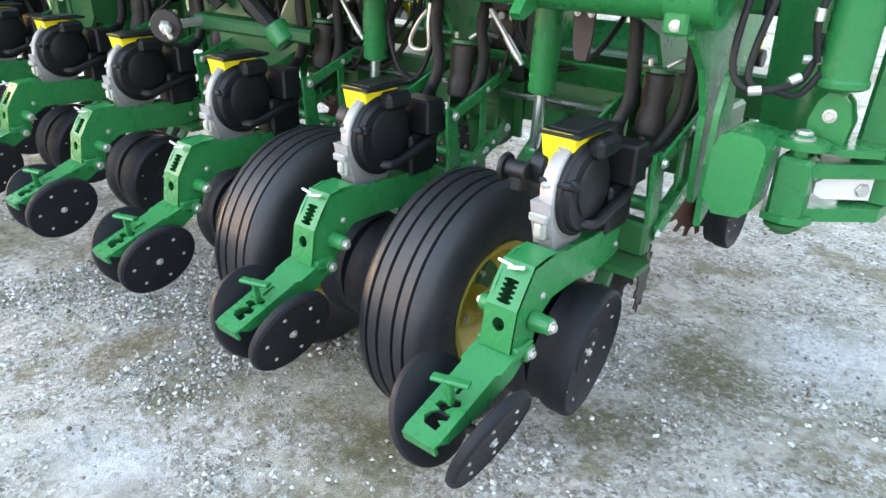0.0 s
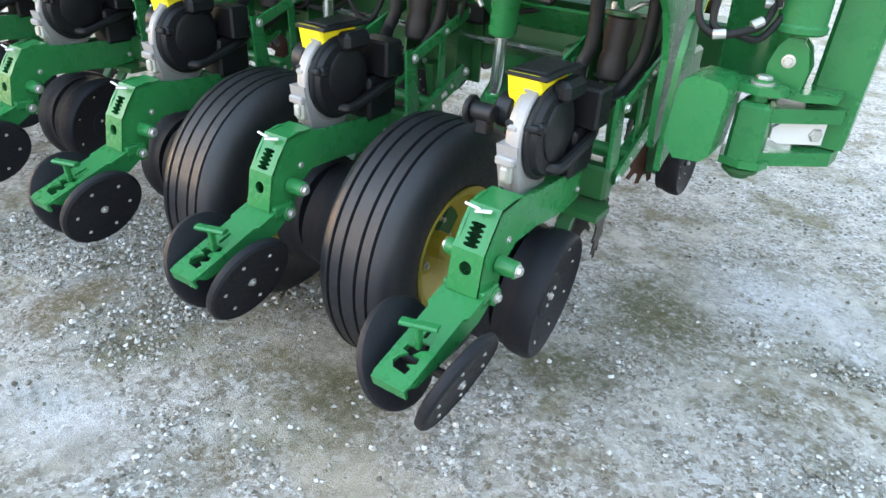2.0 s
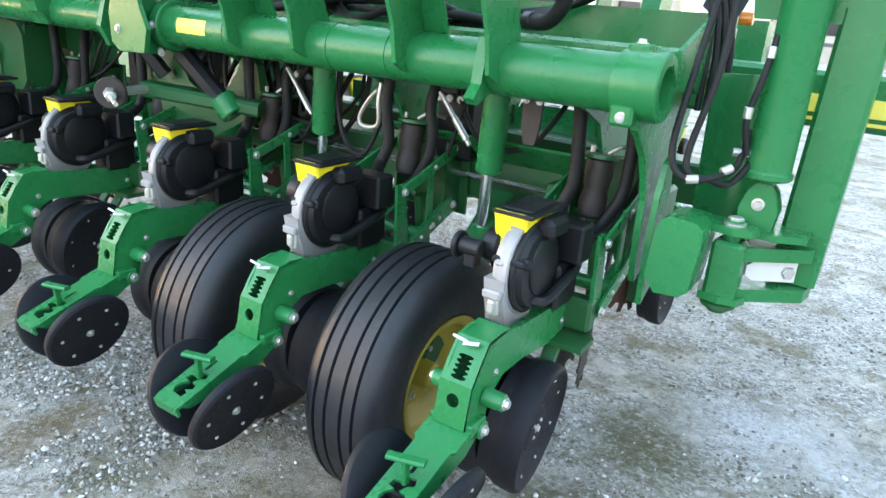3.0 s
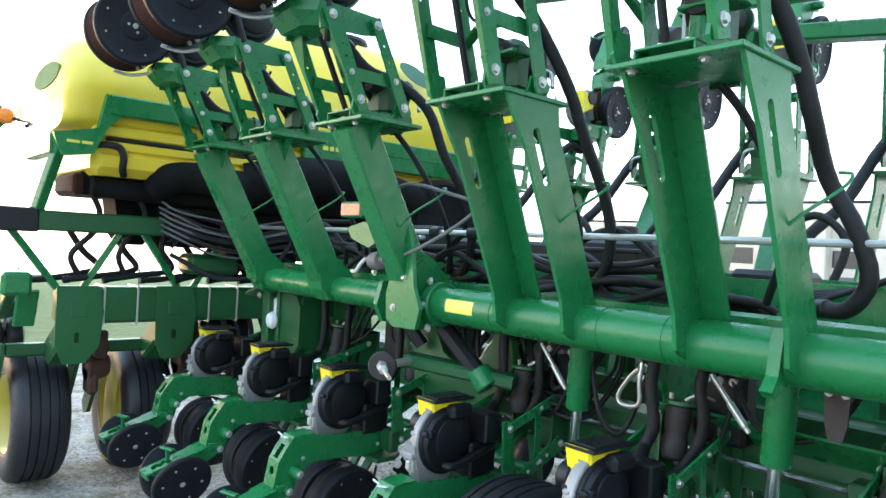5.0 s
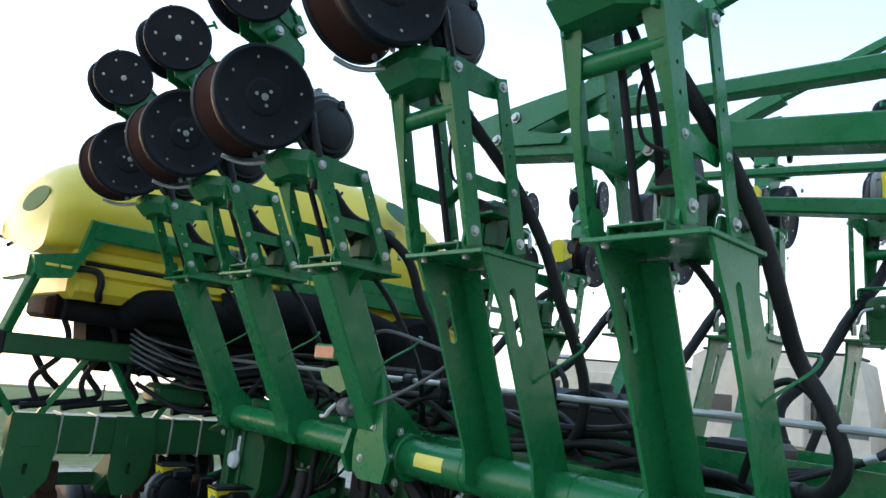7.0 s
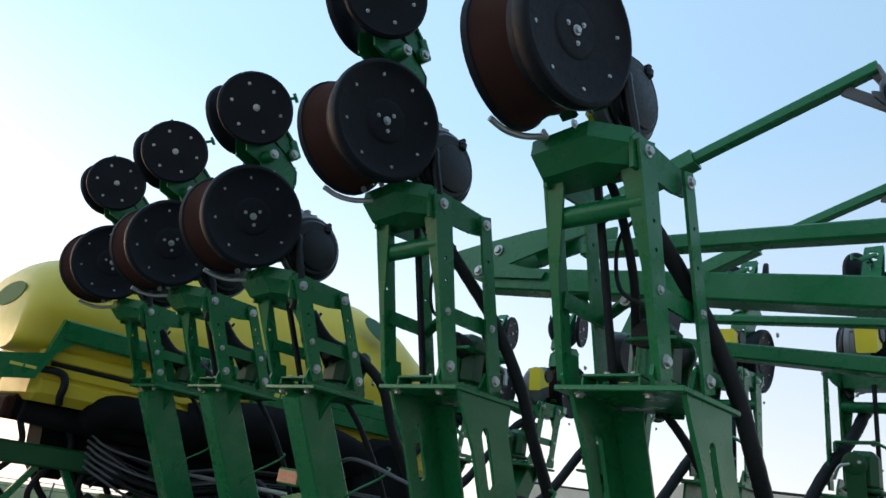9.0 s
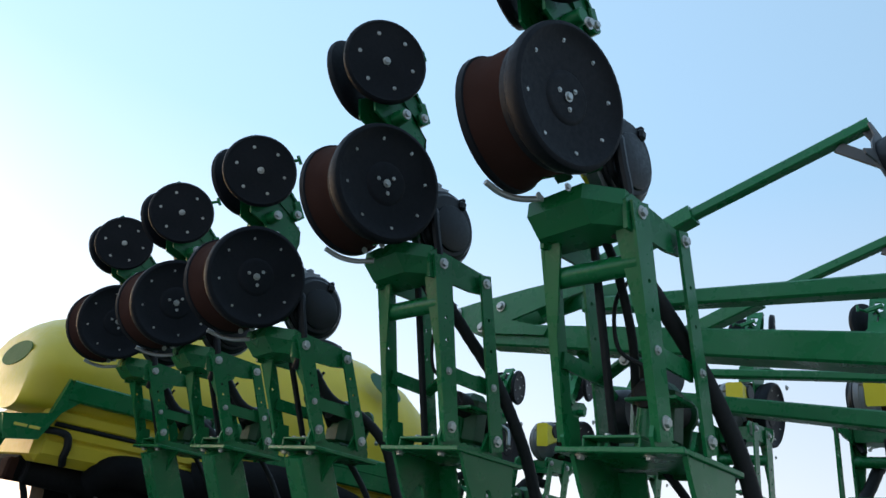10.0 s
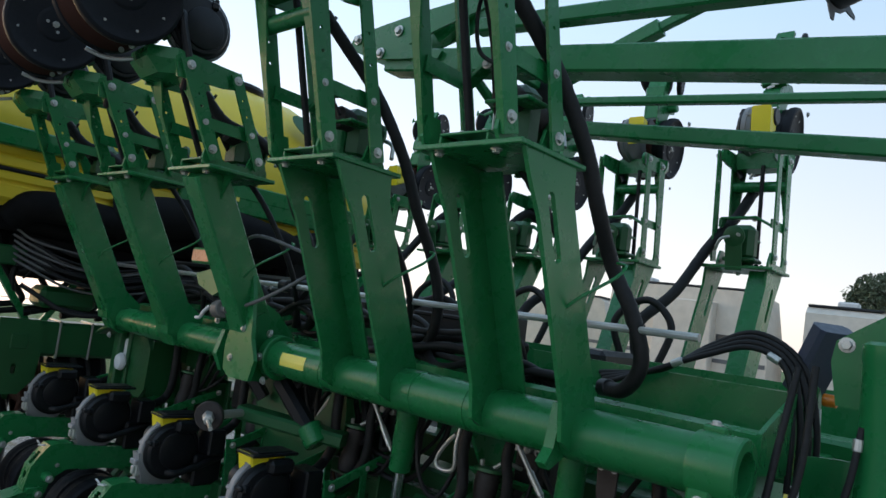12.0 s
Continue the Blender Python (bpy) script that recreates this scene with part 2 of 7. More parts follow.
    bn.inputs["Strength"].default_value = 0.9
    bn.inputs["Distance"].default_value = 0.02
    hsum = t.nodes.new("ShaderNodeMath")
    hsum.operation = "ADD"
    t.links.new(sep.outputs[1], hsum.inputs[0])
    t.links.new(grit.outputs[0], hsum.inputs[1])
    t.links.new(hsum.outputs[0], bn.inputs["Height"])
    t.links.new(bn.outputs[0], b.inputs["Normal"])
    return m


STONE = stone_mat()
GROUND = ground_mat()


# ---- shape kit ----
class Shape:
    """Vertices and faces of one part, gathered piece by piece."""

    def __init__(self):
        self.v, self.f, self.smooth = [], [], False

    def add(self, verts, faces, m=None):
        k = len(self.v)
        self.v += [tuple(m @ Vector(p)) if m else tuple(p) for p in verts]
        self.f += [tuple(k + i for i in face) for face in faces]
        return self

    def box(self, x0, x1, y0, y1, z0, z1, c=0.003, m=None):
        lo, hi = Vector((min(x0, x1), min(y0, y1), min(z0, z1))), Vector((max(x0, x1), max(y0, y1), max(z0, z1)))
        c = min(c, *(0.45 * (hi[k] - lo[k]) for k in range(3)))
        ids, verts = {}, []
        for sx in (0, 1):
            for sy in (0, 1):
                for sz in (0, 1):
                    s = (sx, sy, sz)
                    for ax in range(3):
                        p = [hi[k] if s[k] else lo[k] for k in range(3)]
                        for k in range(3):
                            if k != ax:
                                p[k] += -c if s[k] else c
                        ids[(s, ax)] = len(verts)
                        verts.append(p)
        faces = []
        for ax in range(3):
            a, b = (ax + 1) % 3, (ax + 2) % 3
            for d in (0, 1):
                ring = []
                for u, w in ((0, 0), (1, 0), (1, 1), (0, 1)):
                    s = [0, 0, 0]
                    s[ax], s[a], s[b] = d, u, w
                    ring.append(ids[(tuple(s), ax)])
                faces.append(tuple(ring if d else ring[::-1]))
        for ax in range(3):
            a, b = (ax + 1) % 3, (ax + 2) % 3
            for u in (0, 1):
                for w in (0, 1):
                    s0, s1 = [0, 0, 0], [0, 0, 0]
                    s0[a] = s1[a] = u
                    s0[b] = s1[b] = w
                    s1[ax] = 1
                    q = [ids[(tuple(s0), a)], ids[(tuple(s1), a)], ids[(tuple(s1), b)], ids[(tuple(s0), b)]]
                    faces.append(tuple(q if u == w else q[::-1]))
        for sx in (0, 1):
            for sy in (0, 1):
                for sz in (0, 1):
                    s = (sx, sy, sz)
                    q = [ids[(s, 0)], ids[(s, 1)], ids[(s, 2)]]
                    faces.append(tuple(q if (sx + sy + sz) % 2 else q[::-1]))
        return self.add(verts, faces, m)

    def lathe(self, profile, m=None, n=24, close=True):
        """Turns (radius, height) pairs round the local z axis."""
        self.smooth = True
        verts, faces = [], []
        for r, h in profile:
            for k in range(n):
                a = 2 * math.pi * k / n
                verts.append((r * math.cos(a), r * math.sin(a), h))
        for j in range(len(profile) - 1):
            for k in range(n):
                a, b = j * n + k, j * n + (k + 1) % n
                faces.append((a, b, b + n, a + n))
        if close:
            faces.append(tuple(range(n))[::-1])
            faces.append(tuple(range((len(profile) - 1) * n, len(profile) * n)))
        return self.add(verts, faces, m)

    def rod(self, p0, p1, r0, r1=None, n=14, c=0.0):
        p0, p1 = Vector(p0), Vector(p1)
        r1 = r0 if r1 is None else r1
        d = p1 - p0
        m = Matrix.Translation(p0) @ d.to_track_quat("Z", "Y").to_matrix().to_4x4()
        h = d.length
        prof = [(r0 - c, 0), (r0, c), (r1, h - c), (r1 - c, h)] if c else [(r0, 0), (r1, h)]
        return self.lathe(prof, m, n)

    def bar(self, p0, p1, w, d, c=0.003, up=(0, 0, 1), w1=None, d1=None):
        """A flat or square bar from p0 to p1; w lies across, d along up."""
        p0, p1 = Vector(p0), Vector(p1)
        z = (p1 - p0).normalized()
        x = z.cross(Vector(up))
        if x.length < 1e-4:
            x = z.cross(Vector((1, 0, 0)))
        x.normalize()
        y = z.cross(x)
        m = Matrix((x, y, z)).transposed().to_4x4()
        m.translation = p0
        h = (p1 - p0).length
        w1, d1 = w if w1 is None else w1, d if d1 is None else d1
        verts, faces = [], []
        for a, b, t in ((w, d, 0), (w1, d1, h)):
            for px, py in ((1, -1), (1, 1), (-1, 1), (-1, -1)):
                for k in (0, 1):
                    cut_x = c if (k == 0) == (px * py < 0) else 0
                    cut_y = c - cut_x
                    verts.append((px * (a / 2 - cut_x), py * (b / 2 - cut_y), t))
        faces = [(k, (k + 1) % 8, (k + 1) % 8 + 8, k + 8) for k in range(8)]
        faces += [tuple(range(8))[::-1], tuple(range(8, 16))]
        return self.add(verts, faces, m)

    def plate(self, outline, thick, m=None, holes=()):
        """A flat plate from a 2D outline in local xy, from z 0 to thick, with holes through it."""
        loops = [list(outline), *[list(hh) for hh in holes]]
        if not holes:
            n = len(outline)
            verts = [(x, y, 0) for x, y in outline] + [(x, y, thick) for x, y in outline]
            area = sum(outline[k - 1][0] * outline[k][1] - outline[k][0] * outline[k - 1][1] for k in range(n))
            ring = list(range(n)) if area > 0 else list(range(n))[::-1]
            faces = [tuple(ring[::-1]), tuple(k + n for k in ring)]
            faces += [(ring[k - 1], ring[k], ring[k] + n, ring[k - 1] + n) for k in range(n)]
            return self.add(verts, faces, m)
        bm = bmesh.new()
        edges = []
        for lp in loops:
            vs = [bm.verts.new((x, y, 0)) for x, y in lp]
            edges += [bm.edges.new((vs[k - 1], vs[k])) for k in range(len(vs))]
        bmesh.ops.triangle_fill(bm, use_beauty=True, use_dissolve=False, edges=edges)
        bm.verts.index_update()
        flat = [tuple(v.co) for v in bm.verts]
        n = len(flat)
        tris = []
        for face in bm.faces:
            q = [v.index for v in face.verts]
            if face.normal.z < 0:
                q = q[::-1]
            tris.append(q)
        bm.free()
        verts = flat + [(x, y, thick) for x, y, _ in flat]
        faces = [tuple(q[::-1]) for q in tris] + [tuple(k + n for k in q) for q in tris]
        start = 0
        for j, lp in enumerate(loops):
            c = len(lp)
            area = sum(lp[k - 1][0] * lp[k][1] - lp[k][0] * lp[k - 1][1] for k in range(c))
            for k in range(c):
                a, b = start + (k - 1) % c, start + k
                q = (a, b, b + n, a + n)
                faces.append(q if (area > 0) == (j == 0) else q[::-1])
            start += c
        return self.add(verts, faces, m)

    def pipe(self, pts, r, n=12, step=6, ribs=0.0):
        """A round hose through the points."""
        self.smooth = True
        P = [Vector(p) for p in pts]
        P = [2 * P[0] - P[1], *P, 2 * P[-1] - P[-2]]
        line = []
        for k in range(1, len(P) - 2):
            for j in range(step):
                t = j / step
                a, b, c, d = P[k - 1:k + 3]
                line.append(0.5 * (2 * b + (c - a) * t + (2 * a - 5 * b + 4 * c - d) * t * t + (3 * b - a - 3 * c + d) * t ** 3))
        line.append(P[-2])
        verts, faces = [], []
        u = None
        for k, p in enumerate(line):
            d = (line[min(k + 1, len(line) - 1)] - line[max(k - 1, 0)]).normalized()
            if u is None:
                u = d.orthogonal().normalized()
            u = (u - u.dot(d) * d).normalized()
            w = d.cross(u)
            rr = r * (1 + (ribs if k % 2 else 0))
            for j in range(n):
                a = 2 * math.pi * j / n
                verts.append(p + rr * (math.cos(a) * u + math.sin(a) * w))
        for k in range(len(line) - 1):
            for j in range(n):
                a, b = k * n + j, k * n + (j + 1) % n
                faces.append((a, b, b + n, a + n))
        faces += [tuple(range(n))[::-1], tuple(range((len(line) - 1) * n, len(line) * n))]
        return self.add(verts, faces)

    def mesh(self, name, material):
        me = bpy.data.meshes.new(name)
        me.from_pydata(self.v, [], self.f)
        me.materials.append(material)
        if len(self.f) < 20000:
            bm = bmesh.new()
            bm.from_mesh(me)
            bmesh.ops.recalc_face_normals(bm, faces=bm.faces)
            bm.to_mesh(me)
            bm.free()
        if self.smooth:
            me.polygons.foreach_set("use_smooth", [True] * len(me.polygons))
            me.set_sharp_from_angle(angle=radians(35))
        me.validate()
        return me


def S():
    return Shape()


def part(name, shape, material, parent=None, label=""):
    ob = new(name, shape.mesh(name, material) if isinstance(shape, Shape) else shape)
    if parent is not None:
        ob.parent = parent
    return tagged(ob, label)


def thing(name, label, category, group="", kind=""):
    return tagged(new(name), label, category, group, kind)


def along_x(x, y, z):
    """Local z of a lathe turned to world +x."""
    return pose(x, y, z, 0, 90, 0)


def yz(x, flip=False):
    """Local xy of a plate laid into the world's yz plane, thickness towards +x."""
    return Matrix(((0, 0, 1, x), (1, 0, 0, 0), (0, 1, 0, 0), (0, 0, 0, 1)))


def circle(cx, cy, r, n=14):
    return [(cx + r * math.cos(2 * math.pi * k / n), cy + r * math.sin(2 * math.pi * k / n)) for k in range(n)]


def slot(x0, y0, x1, y1, r, n=6):
    a0 = math.atan2(y1 - y0, x1 - x0)
    out = []
    for (cx, cy), s in (((x1, y1), a0 - math.pi / 2), ((x0, y0), a0 + math.pi / 2)):
        out += [(cx + r * math.cos(s + math.pi * k / n), cy + r * math.sin(s + math.pi * k / n)) for k in range(n + 1)]
    return out


def bolt_mesh():
    s = S()
    s.lathe([(1.45, 0), (1.45, 0.25), (1.0, 0.3)], None, 12)
    s.lathe([(1.0, 0.25), (1.0, 0.85), (0.85, 1.0)], None, 6)
    s.smooth = False
    return s.mesh("bolt", STEEL)


BOLT = bolt_mesh()


def bolt(parent, p, d, r=0.009):
    ob = part("bolt", BOLT, STEEL, parent)
    ob.matrix_basis = Matrix.Translation(p) @ Vector(d).to_track_quat("Z", "Y").to_matrix().to_4x4() @ Matrix.Diagonal((r, r, r, 1))
    return ob


# ---- ground ----
def build_ground():
    xs = sorted({*(-900, -500, -250, -120, -60, -35, -22, -16, -12, -9.5, -8, -7, -6, -5.5, 6, 8, 12, 20, 40, 90, 200, 400, 900), *np.arange(-5, 5.01, 0.25).round(2).tolist()})
    ys = sorted({*(-900, -300, -90, -30, -10, -5, -3, 9, 12, 18, 25, 40, 80, 200, 500, 1500), *np.arange(-2, 8.01, 0.25).round(2).tolist()})
    verts = []
    for y in ys:
        for x in xs:
            z = -0.062 * max(0.0, -6.5 - x) if x > -900 else -0.062 * 893
            if abs(x) < 6 and -3 < y < 9:
                z += 0.03 * (noise.noise(Vector((x * 0.9, y * 0.9, 0))) - 0.1) + 0.012 * noise.noise(Vector((x * 3, y * 3, 5)))
            verts.append((x, y, z))
    n = len(xs)
    faces = [(j * n + i, j * n + i + 1, (j + 1) * n + i + 1, (j + 1) * n + i) for j in range(len(ys) - 1) for i in range(n - 1)]
    s = S()
    s.add(verts, faces)
    s.smooth = True
    return tagged(part("ground", s, GROUND), "pale gravel yard with mossy dirt patches and grass", "ground", kind="structure")


def height(x, y):
    return 0.03 * (noise.noise(Vector((x * 0.9, y * 0.9, 0))) - 0.1) + 0.012 * noise.noise(Vector((x * 3, y * 3, 5)))


def build_stones(count=70000):
    rng = random.Random(4)
    shapes = []
    for k in range(10):
        pts = []
        for sx, sy, sz in ((1, 0, 0), (-1, 0, 0), (0, 1, 0), (0, -1, 0), (0, 0, 1), (0, 0, -1), (0.7, 0.7, 0.55), (-0.7, 0.6, 0.6)):
            q = 0.75 + 0.5 * rng.random()
            pts.append(Vector((sx * q, sy * q, sz * q * 0.75)))
        bm = bmesh.new()
        for p in pts:
            bm.verts.new(p)
        bmesh.ops.convex_hull(bm, input=bm.verts)
        loose = [v for v in bm.verts if not v.link_faces]
        bmesh.ops.delete(bm, geom=loose, context="VERTS")
        bm.verts.index_update()
        shapes.append(([v.co.copy() for v in bm.verts], [tuple(v.index for v in face.verts) for face in bm.faces]))
        bm.free()
    verts, faces = [], []
    for k in range(count):
        if k % 3:
            x, y = rng.uniform(-2.6, 2.4), rng.uniform(-0.95, 1.7)
        else:
            x, y = rng.uniform(-4.6, 3.6), -0.95 + 6.0 * rng.random() ** 1.2
        if noise.noise(Vector((x * 1.3, y * 1.3, 9))) < -0.06 and rng.random() < 0.88:
            continue
        bare = 0.0
        for cx, cy, rx, ry, _, _, colour in PATCHES:
            if colour != "pale":
                wob = 0.3 * noise.noise(Vector((x * 6, y * 6, 2)))
                bare = max(bare, 1.15 - math.hypot((x - cx) / rx, (y - cy) / ry) + wob)
        if rng.random() < min(0.93, bare * 2.0):
            continue
        r = 0.003 + 0.0105 * rng.random() ** 2.4
        v, f = shapes[rng.randrange(10)]
        a = rng.uniform(0, 6.283)
        ca, sa = math.cos(a), math.sin(a)
        z = height(x, y) + r * 0.25
        b0 = len(verts)
        verts += [(x + r * (p.x * ca - p.y * sa), y + r * (p.x * sa + p.y * ca), z + r * p.z) for p in v]
        faces += [tuple(b0 + i for i in face) for face in f]
    s = S()
    s.add(verts, faces)
    return tagged(part("gravel", s, STONE), "loose crushed limestone pieces lying on the yard", "gravel", kind="stuff")


build_ground()
build_stones()


# ---- row units ----
def wheel_disc(r, w):
    """A press or gauge wheel round local z: tyre with a lip, dished face."""
    s = S()
    s.lathe([(0.02, -w), (r * 0.9, -w), (r * 0.97, -w * 0.97), (r * 0.993, -w * 0.88), (r, -w * 0.5), (r, -w * 0.14), (r * 0.975, -0.004), (r * 0.9, 0.0),
             (r * 0.84, -0.001), (r * 0.8, -0.006), (r * 0.36, -0.013), (r * 0.32, -0.019), (r * 0.1, -0.021), (0.012, -0.021)], None, 40)
    return s


def press_disc(r, w):
    s = S()
    s.lathe([(0.012, -w), (r * 0.9, -w), (r * 0.985, -w * 0.8), (r, -w * 0.5), (r * 0.985, -w * 0.2), (r * 0.93, 0), (r * 0.9, -0.002), (r * 0.88, -0.003), (0.3 * r, -0.004), (0.012, -0.004)], None, 36)
    return s


def tyre_wheel(r, w):
    """A gauge wheel with a shouldered tyre and a rounded rim, dished inside."""
    s = S()
    s.lathe([(0.02, -w), (r * 0.925, -w), (r * 0.93, -w * 0.9), (r * 0.935, -w * 0.72), (r * 0.96, -w * 0.66), (r * 0.985, -w * 0.56), (r, -w * 0.42), (r, -w * 0.16), (r * 0.985, -w * 0.05), (r * 0.955, 0.0), (r * 0.925, 0.001),
             (r * 0.885, -0.003), (r * 0.85, -0.009), (r * 0.7, -0.017), (r * 0.5, -0.023), (r * 0.37, -0.025), (r * 0.34, -0.021), (r * 0.3, -0.02), (r * 0.1, -0.021), (0.012, -0.021)], None, 48)
    return s


RAISED_GAUGE = tyre_wheel(0.206, 0.08).mesh("gauge_wheel", WHEELRUB)
GAUGE_MESH = tyre_wheel(0.205, 0.125).mesh("gauge_wheel", WHEELRUB)
OUTER_GAUGE = wheel_disc(0.205, 0.026).mesh("gauge_wheel", WHEELRUB)
CRUST_MESH = S().lathe([(0.02, -0.2), (0.191, -0.2), (0.191, -0.16), (0.186, -0.12), (0.186, -0.07), (0.196, -0.03), (0.203, -0.014), (0.02, -0.014)], None, 44).mesh("soil_crust", CAKED)
PRESS_MESH = press_disc(0.153, 0.034).mesh("closing_wheel", WHEELRUB)
DISC_MESH = S().lathe([(0.01, -0.012), (0.1, -0.012), (0.19, -0.002), (0.19, 0.0), (0.1, -0.006), (0.01, -0.006)], None, 40).mesh("opener_disc", RUST)


def notched_disc(r, teeth=13, material=RUST):
    out = []
    for k in range(teeth):
        a = 2 * math.pi * k / teeth
        for da, rr in ((0.0, 0.72), (0.16, 0.74), (0.2, 1.0), (0.34, 0.97), (0.4, 0.74)):
            out.append((rr * r * math.cos(a + da), rr * r * math.sin(a + da)))
    return S().plate(out, 0.006, None).mesh("notched_disc", material)


NOTCH_MESH = notched_disc(0.165)
FINGER_MESH = notched_disc(0.128, 11, BAG)


def fitted(name, mesh, material, parent, m, label=""):
    ob = part(name, mesh, material, parent, label)
    ob.matrix_basis = m
    return ob


def wheel(parent, name, mesh, m, r, n_bolts, inner, label="", dish=0.004):
    w = fitted(name, mesh, WHEELRUB, parent, m, label)
    for k in range(n_bolts):
        a = 2 * math.pi * (k + 0.5) / n_bolts
        bolt(w, (r * math.cos(a), r * math.sin(a), -dish), (0, 0, 1), 0.0048)
    for k in range(inner):
        a = 2 * math.pi * k / inner + 0.4
        bolt(w, (0.034 * math.cos(a), 0.034 * math.sin(a), -0.021), (0, 0, 1), 0.005)
    bolt(w, (0, 0, -0.02 if inner else -0.004), (0, 0, 1), 0.010)
    return w


def hanging_arms(u, long_arms):
    fy = 1.475 if long_arms else 1.268
    # parallel arms: rear pivots, front pivots
    lo0, lo1 = (0.975, 0.755), (fy, 0.885)
    up0, up1 = (0.94, 0.99), (fy + 0.015, 1.108)
    for side in (-1, 1):
        x = side * 0.122
        s = S()
        s.plate([(0.915, 1.015), (0.965, 1.015), (1.0, 0.78), (1.005, 0.73), (0.95, 0.715), (0.93, 0.76)], 0.012, yz(x - 0.006))
        part("rear_plate", s, GREEN, u)
        s = S()
        w0, w1 = (0.075, 0.045) if long_arms else (0.05, 0.045)
        s.bar((x + side * 0.014, *lo0), (x + side * 0.014, *lo1), w1, 0.012, 0.002, (1, 0, 0), 0.095 if long_arms else 0.07)
        low = -0.026 if long_arms else -0.02
        s.bar((x - side * 0.012, lo0[0], lo0[1] + low), (x - side * 0.012, lo1[0], lo1[1] + low + 0.008), 0.01, 0.05, 0.002, (1, 0, 0))
        part("lower_arm", s, GREEN, u)
        s = S()
        s.bar((x + side * 0.014, *up0), (x + side * 0.014, *up1), 0.04, 0.012, 0.002, (1, 0, 0))
        part("upper_arm", s, GREEN, u)
        s = S()
        ml = (lo0[0] + (lo1[0] - lo0[0]) * 0.55, lo0[1] + (lo1[1] - lo0[1]) * 0.55)
        mu = (up0[0] + (up1[0] - up0[0]) * 0.55, up0[1] + (up1[1] - up0[1]) * 0.55)
        s.bar((x, *ml), (x, *mu), 0.035, 0.01, 0.002, (1, 0, 0))
        if side > 0 or not long_arms:
            part("arm_brace", s, GREEN, u)
        for yy, zz in (lo0, lo1, up0, up1):
            bolt(u, (x + side * 0.02, yy, zz), (side, 0, 0), 0.0115)
        for q in (0.3, 0.5, 0.7):
            bolt(u, (x + side * 0.02, lo0[0] + (lo1[0] - lo0[0]) * q, lo0[1] + (lo1[1] - lo0[1]) * q), (side, 0, 0), 0.006)
        for yy, zz in (ml, mu):
            bolt(u, (x + side * 0.02, yy, zz), (side, 0, 0), 0.008)
    s = S()
    s.box(-0.13, 0.13, 0.915, 0.975, 0.69, 0.8, 0.01)
    s.plate([(-0.15, 0.0), (0.15, 0.0), (0.15, 0.1), (0.1, 0.17), (-0.1, 0.17), (-0.15, 0.1)], 0.02, pose(0, 0.83, 0.66, 0, 0, 0))
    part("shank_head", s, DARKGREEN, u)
    s = S()
    s.rod((-0.13, lo0[0] + (lo1[0] - lo0[0]) * (0.3 if long_arms else 0.4), lo0[1] + (lo1[1] - lo0[1]) * 0.3), (0.13, lo0[0] + (lo1[0] - lo0[0]) * (0.3 if long_arms else 0.4), lo0[1] + (lo1[1] - lo0[1]) * 0.3), 0.024, None, 16)
    part("cross_tube", s, GREEN, u)
    # front bracket
    s = S()
    for side in (-1, 1):
        s.plate([(fy - 0.045, 0.86), (fy + 0.05, 0.84), (fy + 0.085, 0.86), (fy + 0.085, 1.16), (fy + 0.03, 1.16), (fy - 0.03, 1.13)], 0.012, yz(side * 0.118 - 0.006))
    s.box(-0.16, 0.16, fy + 0.07, fy + 0.085, 0.83, 1.18, 0.003)
    s.box(-0.12, 0.12, fy + 0.0, fy + 0.075, 0.97, 0.985, 0.003)
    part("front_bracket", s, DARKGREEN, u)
    for side in (-1, 1):
        for zz in (0.87, 0.93, 1.06, 1.13):
            bolt(u, (side * 0.1, fy + 0.07, zz), (0, -1, 0), 0.008)


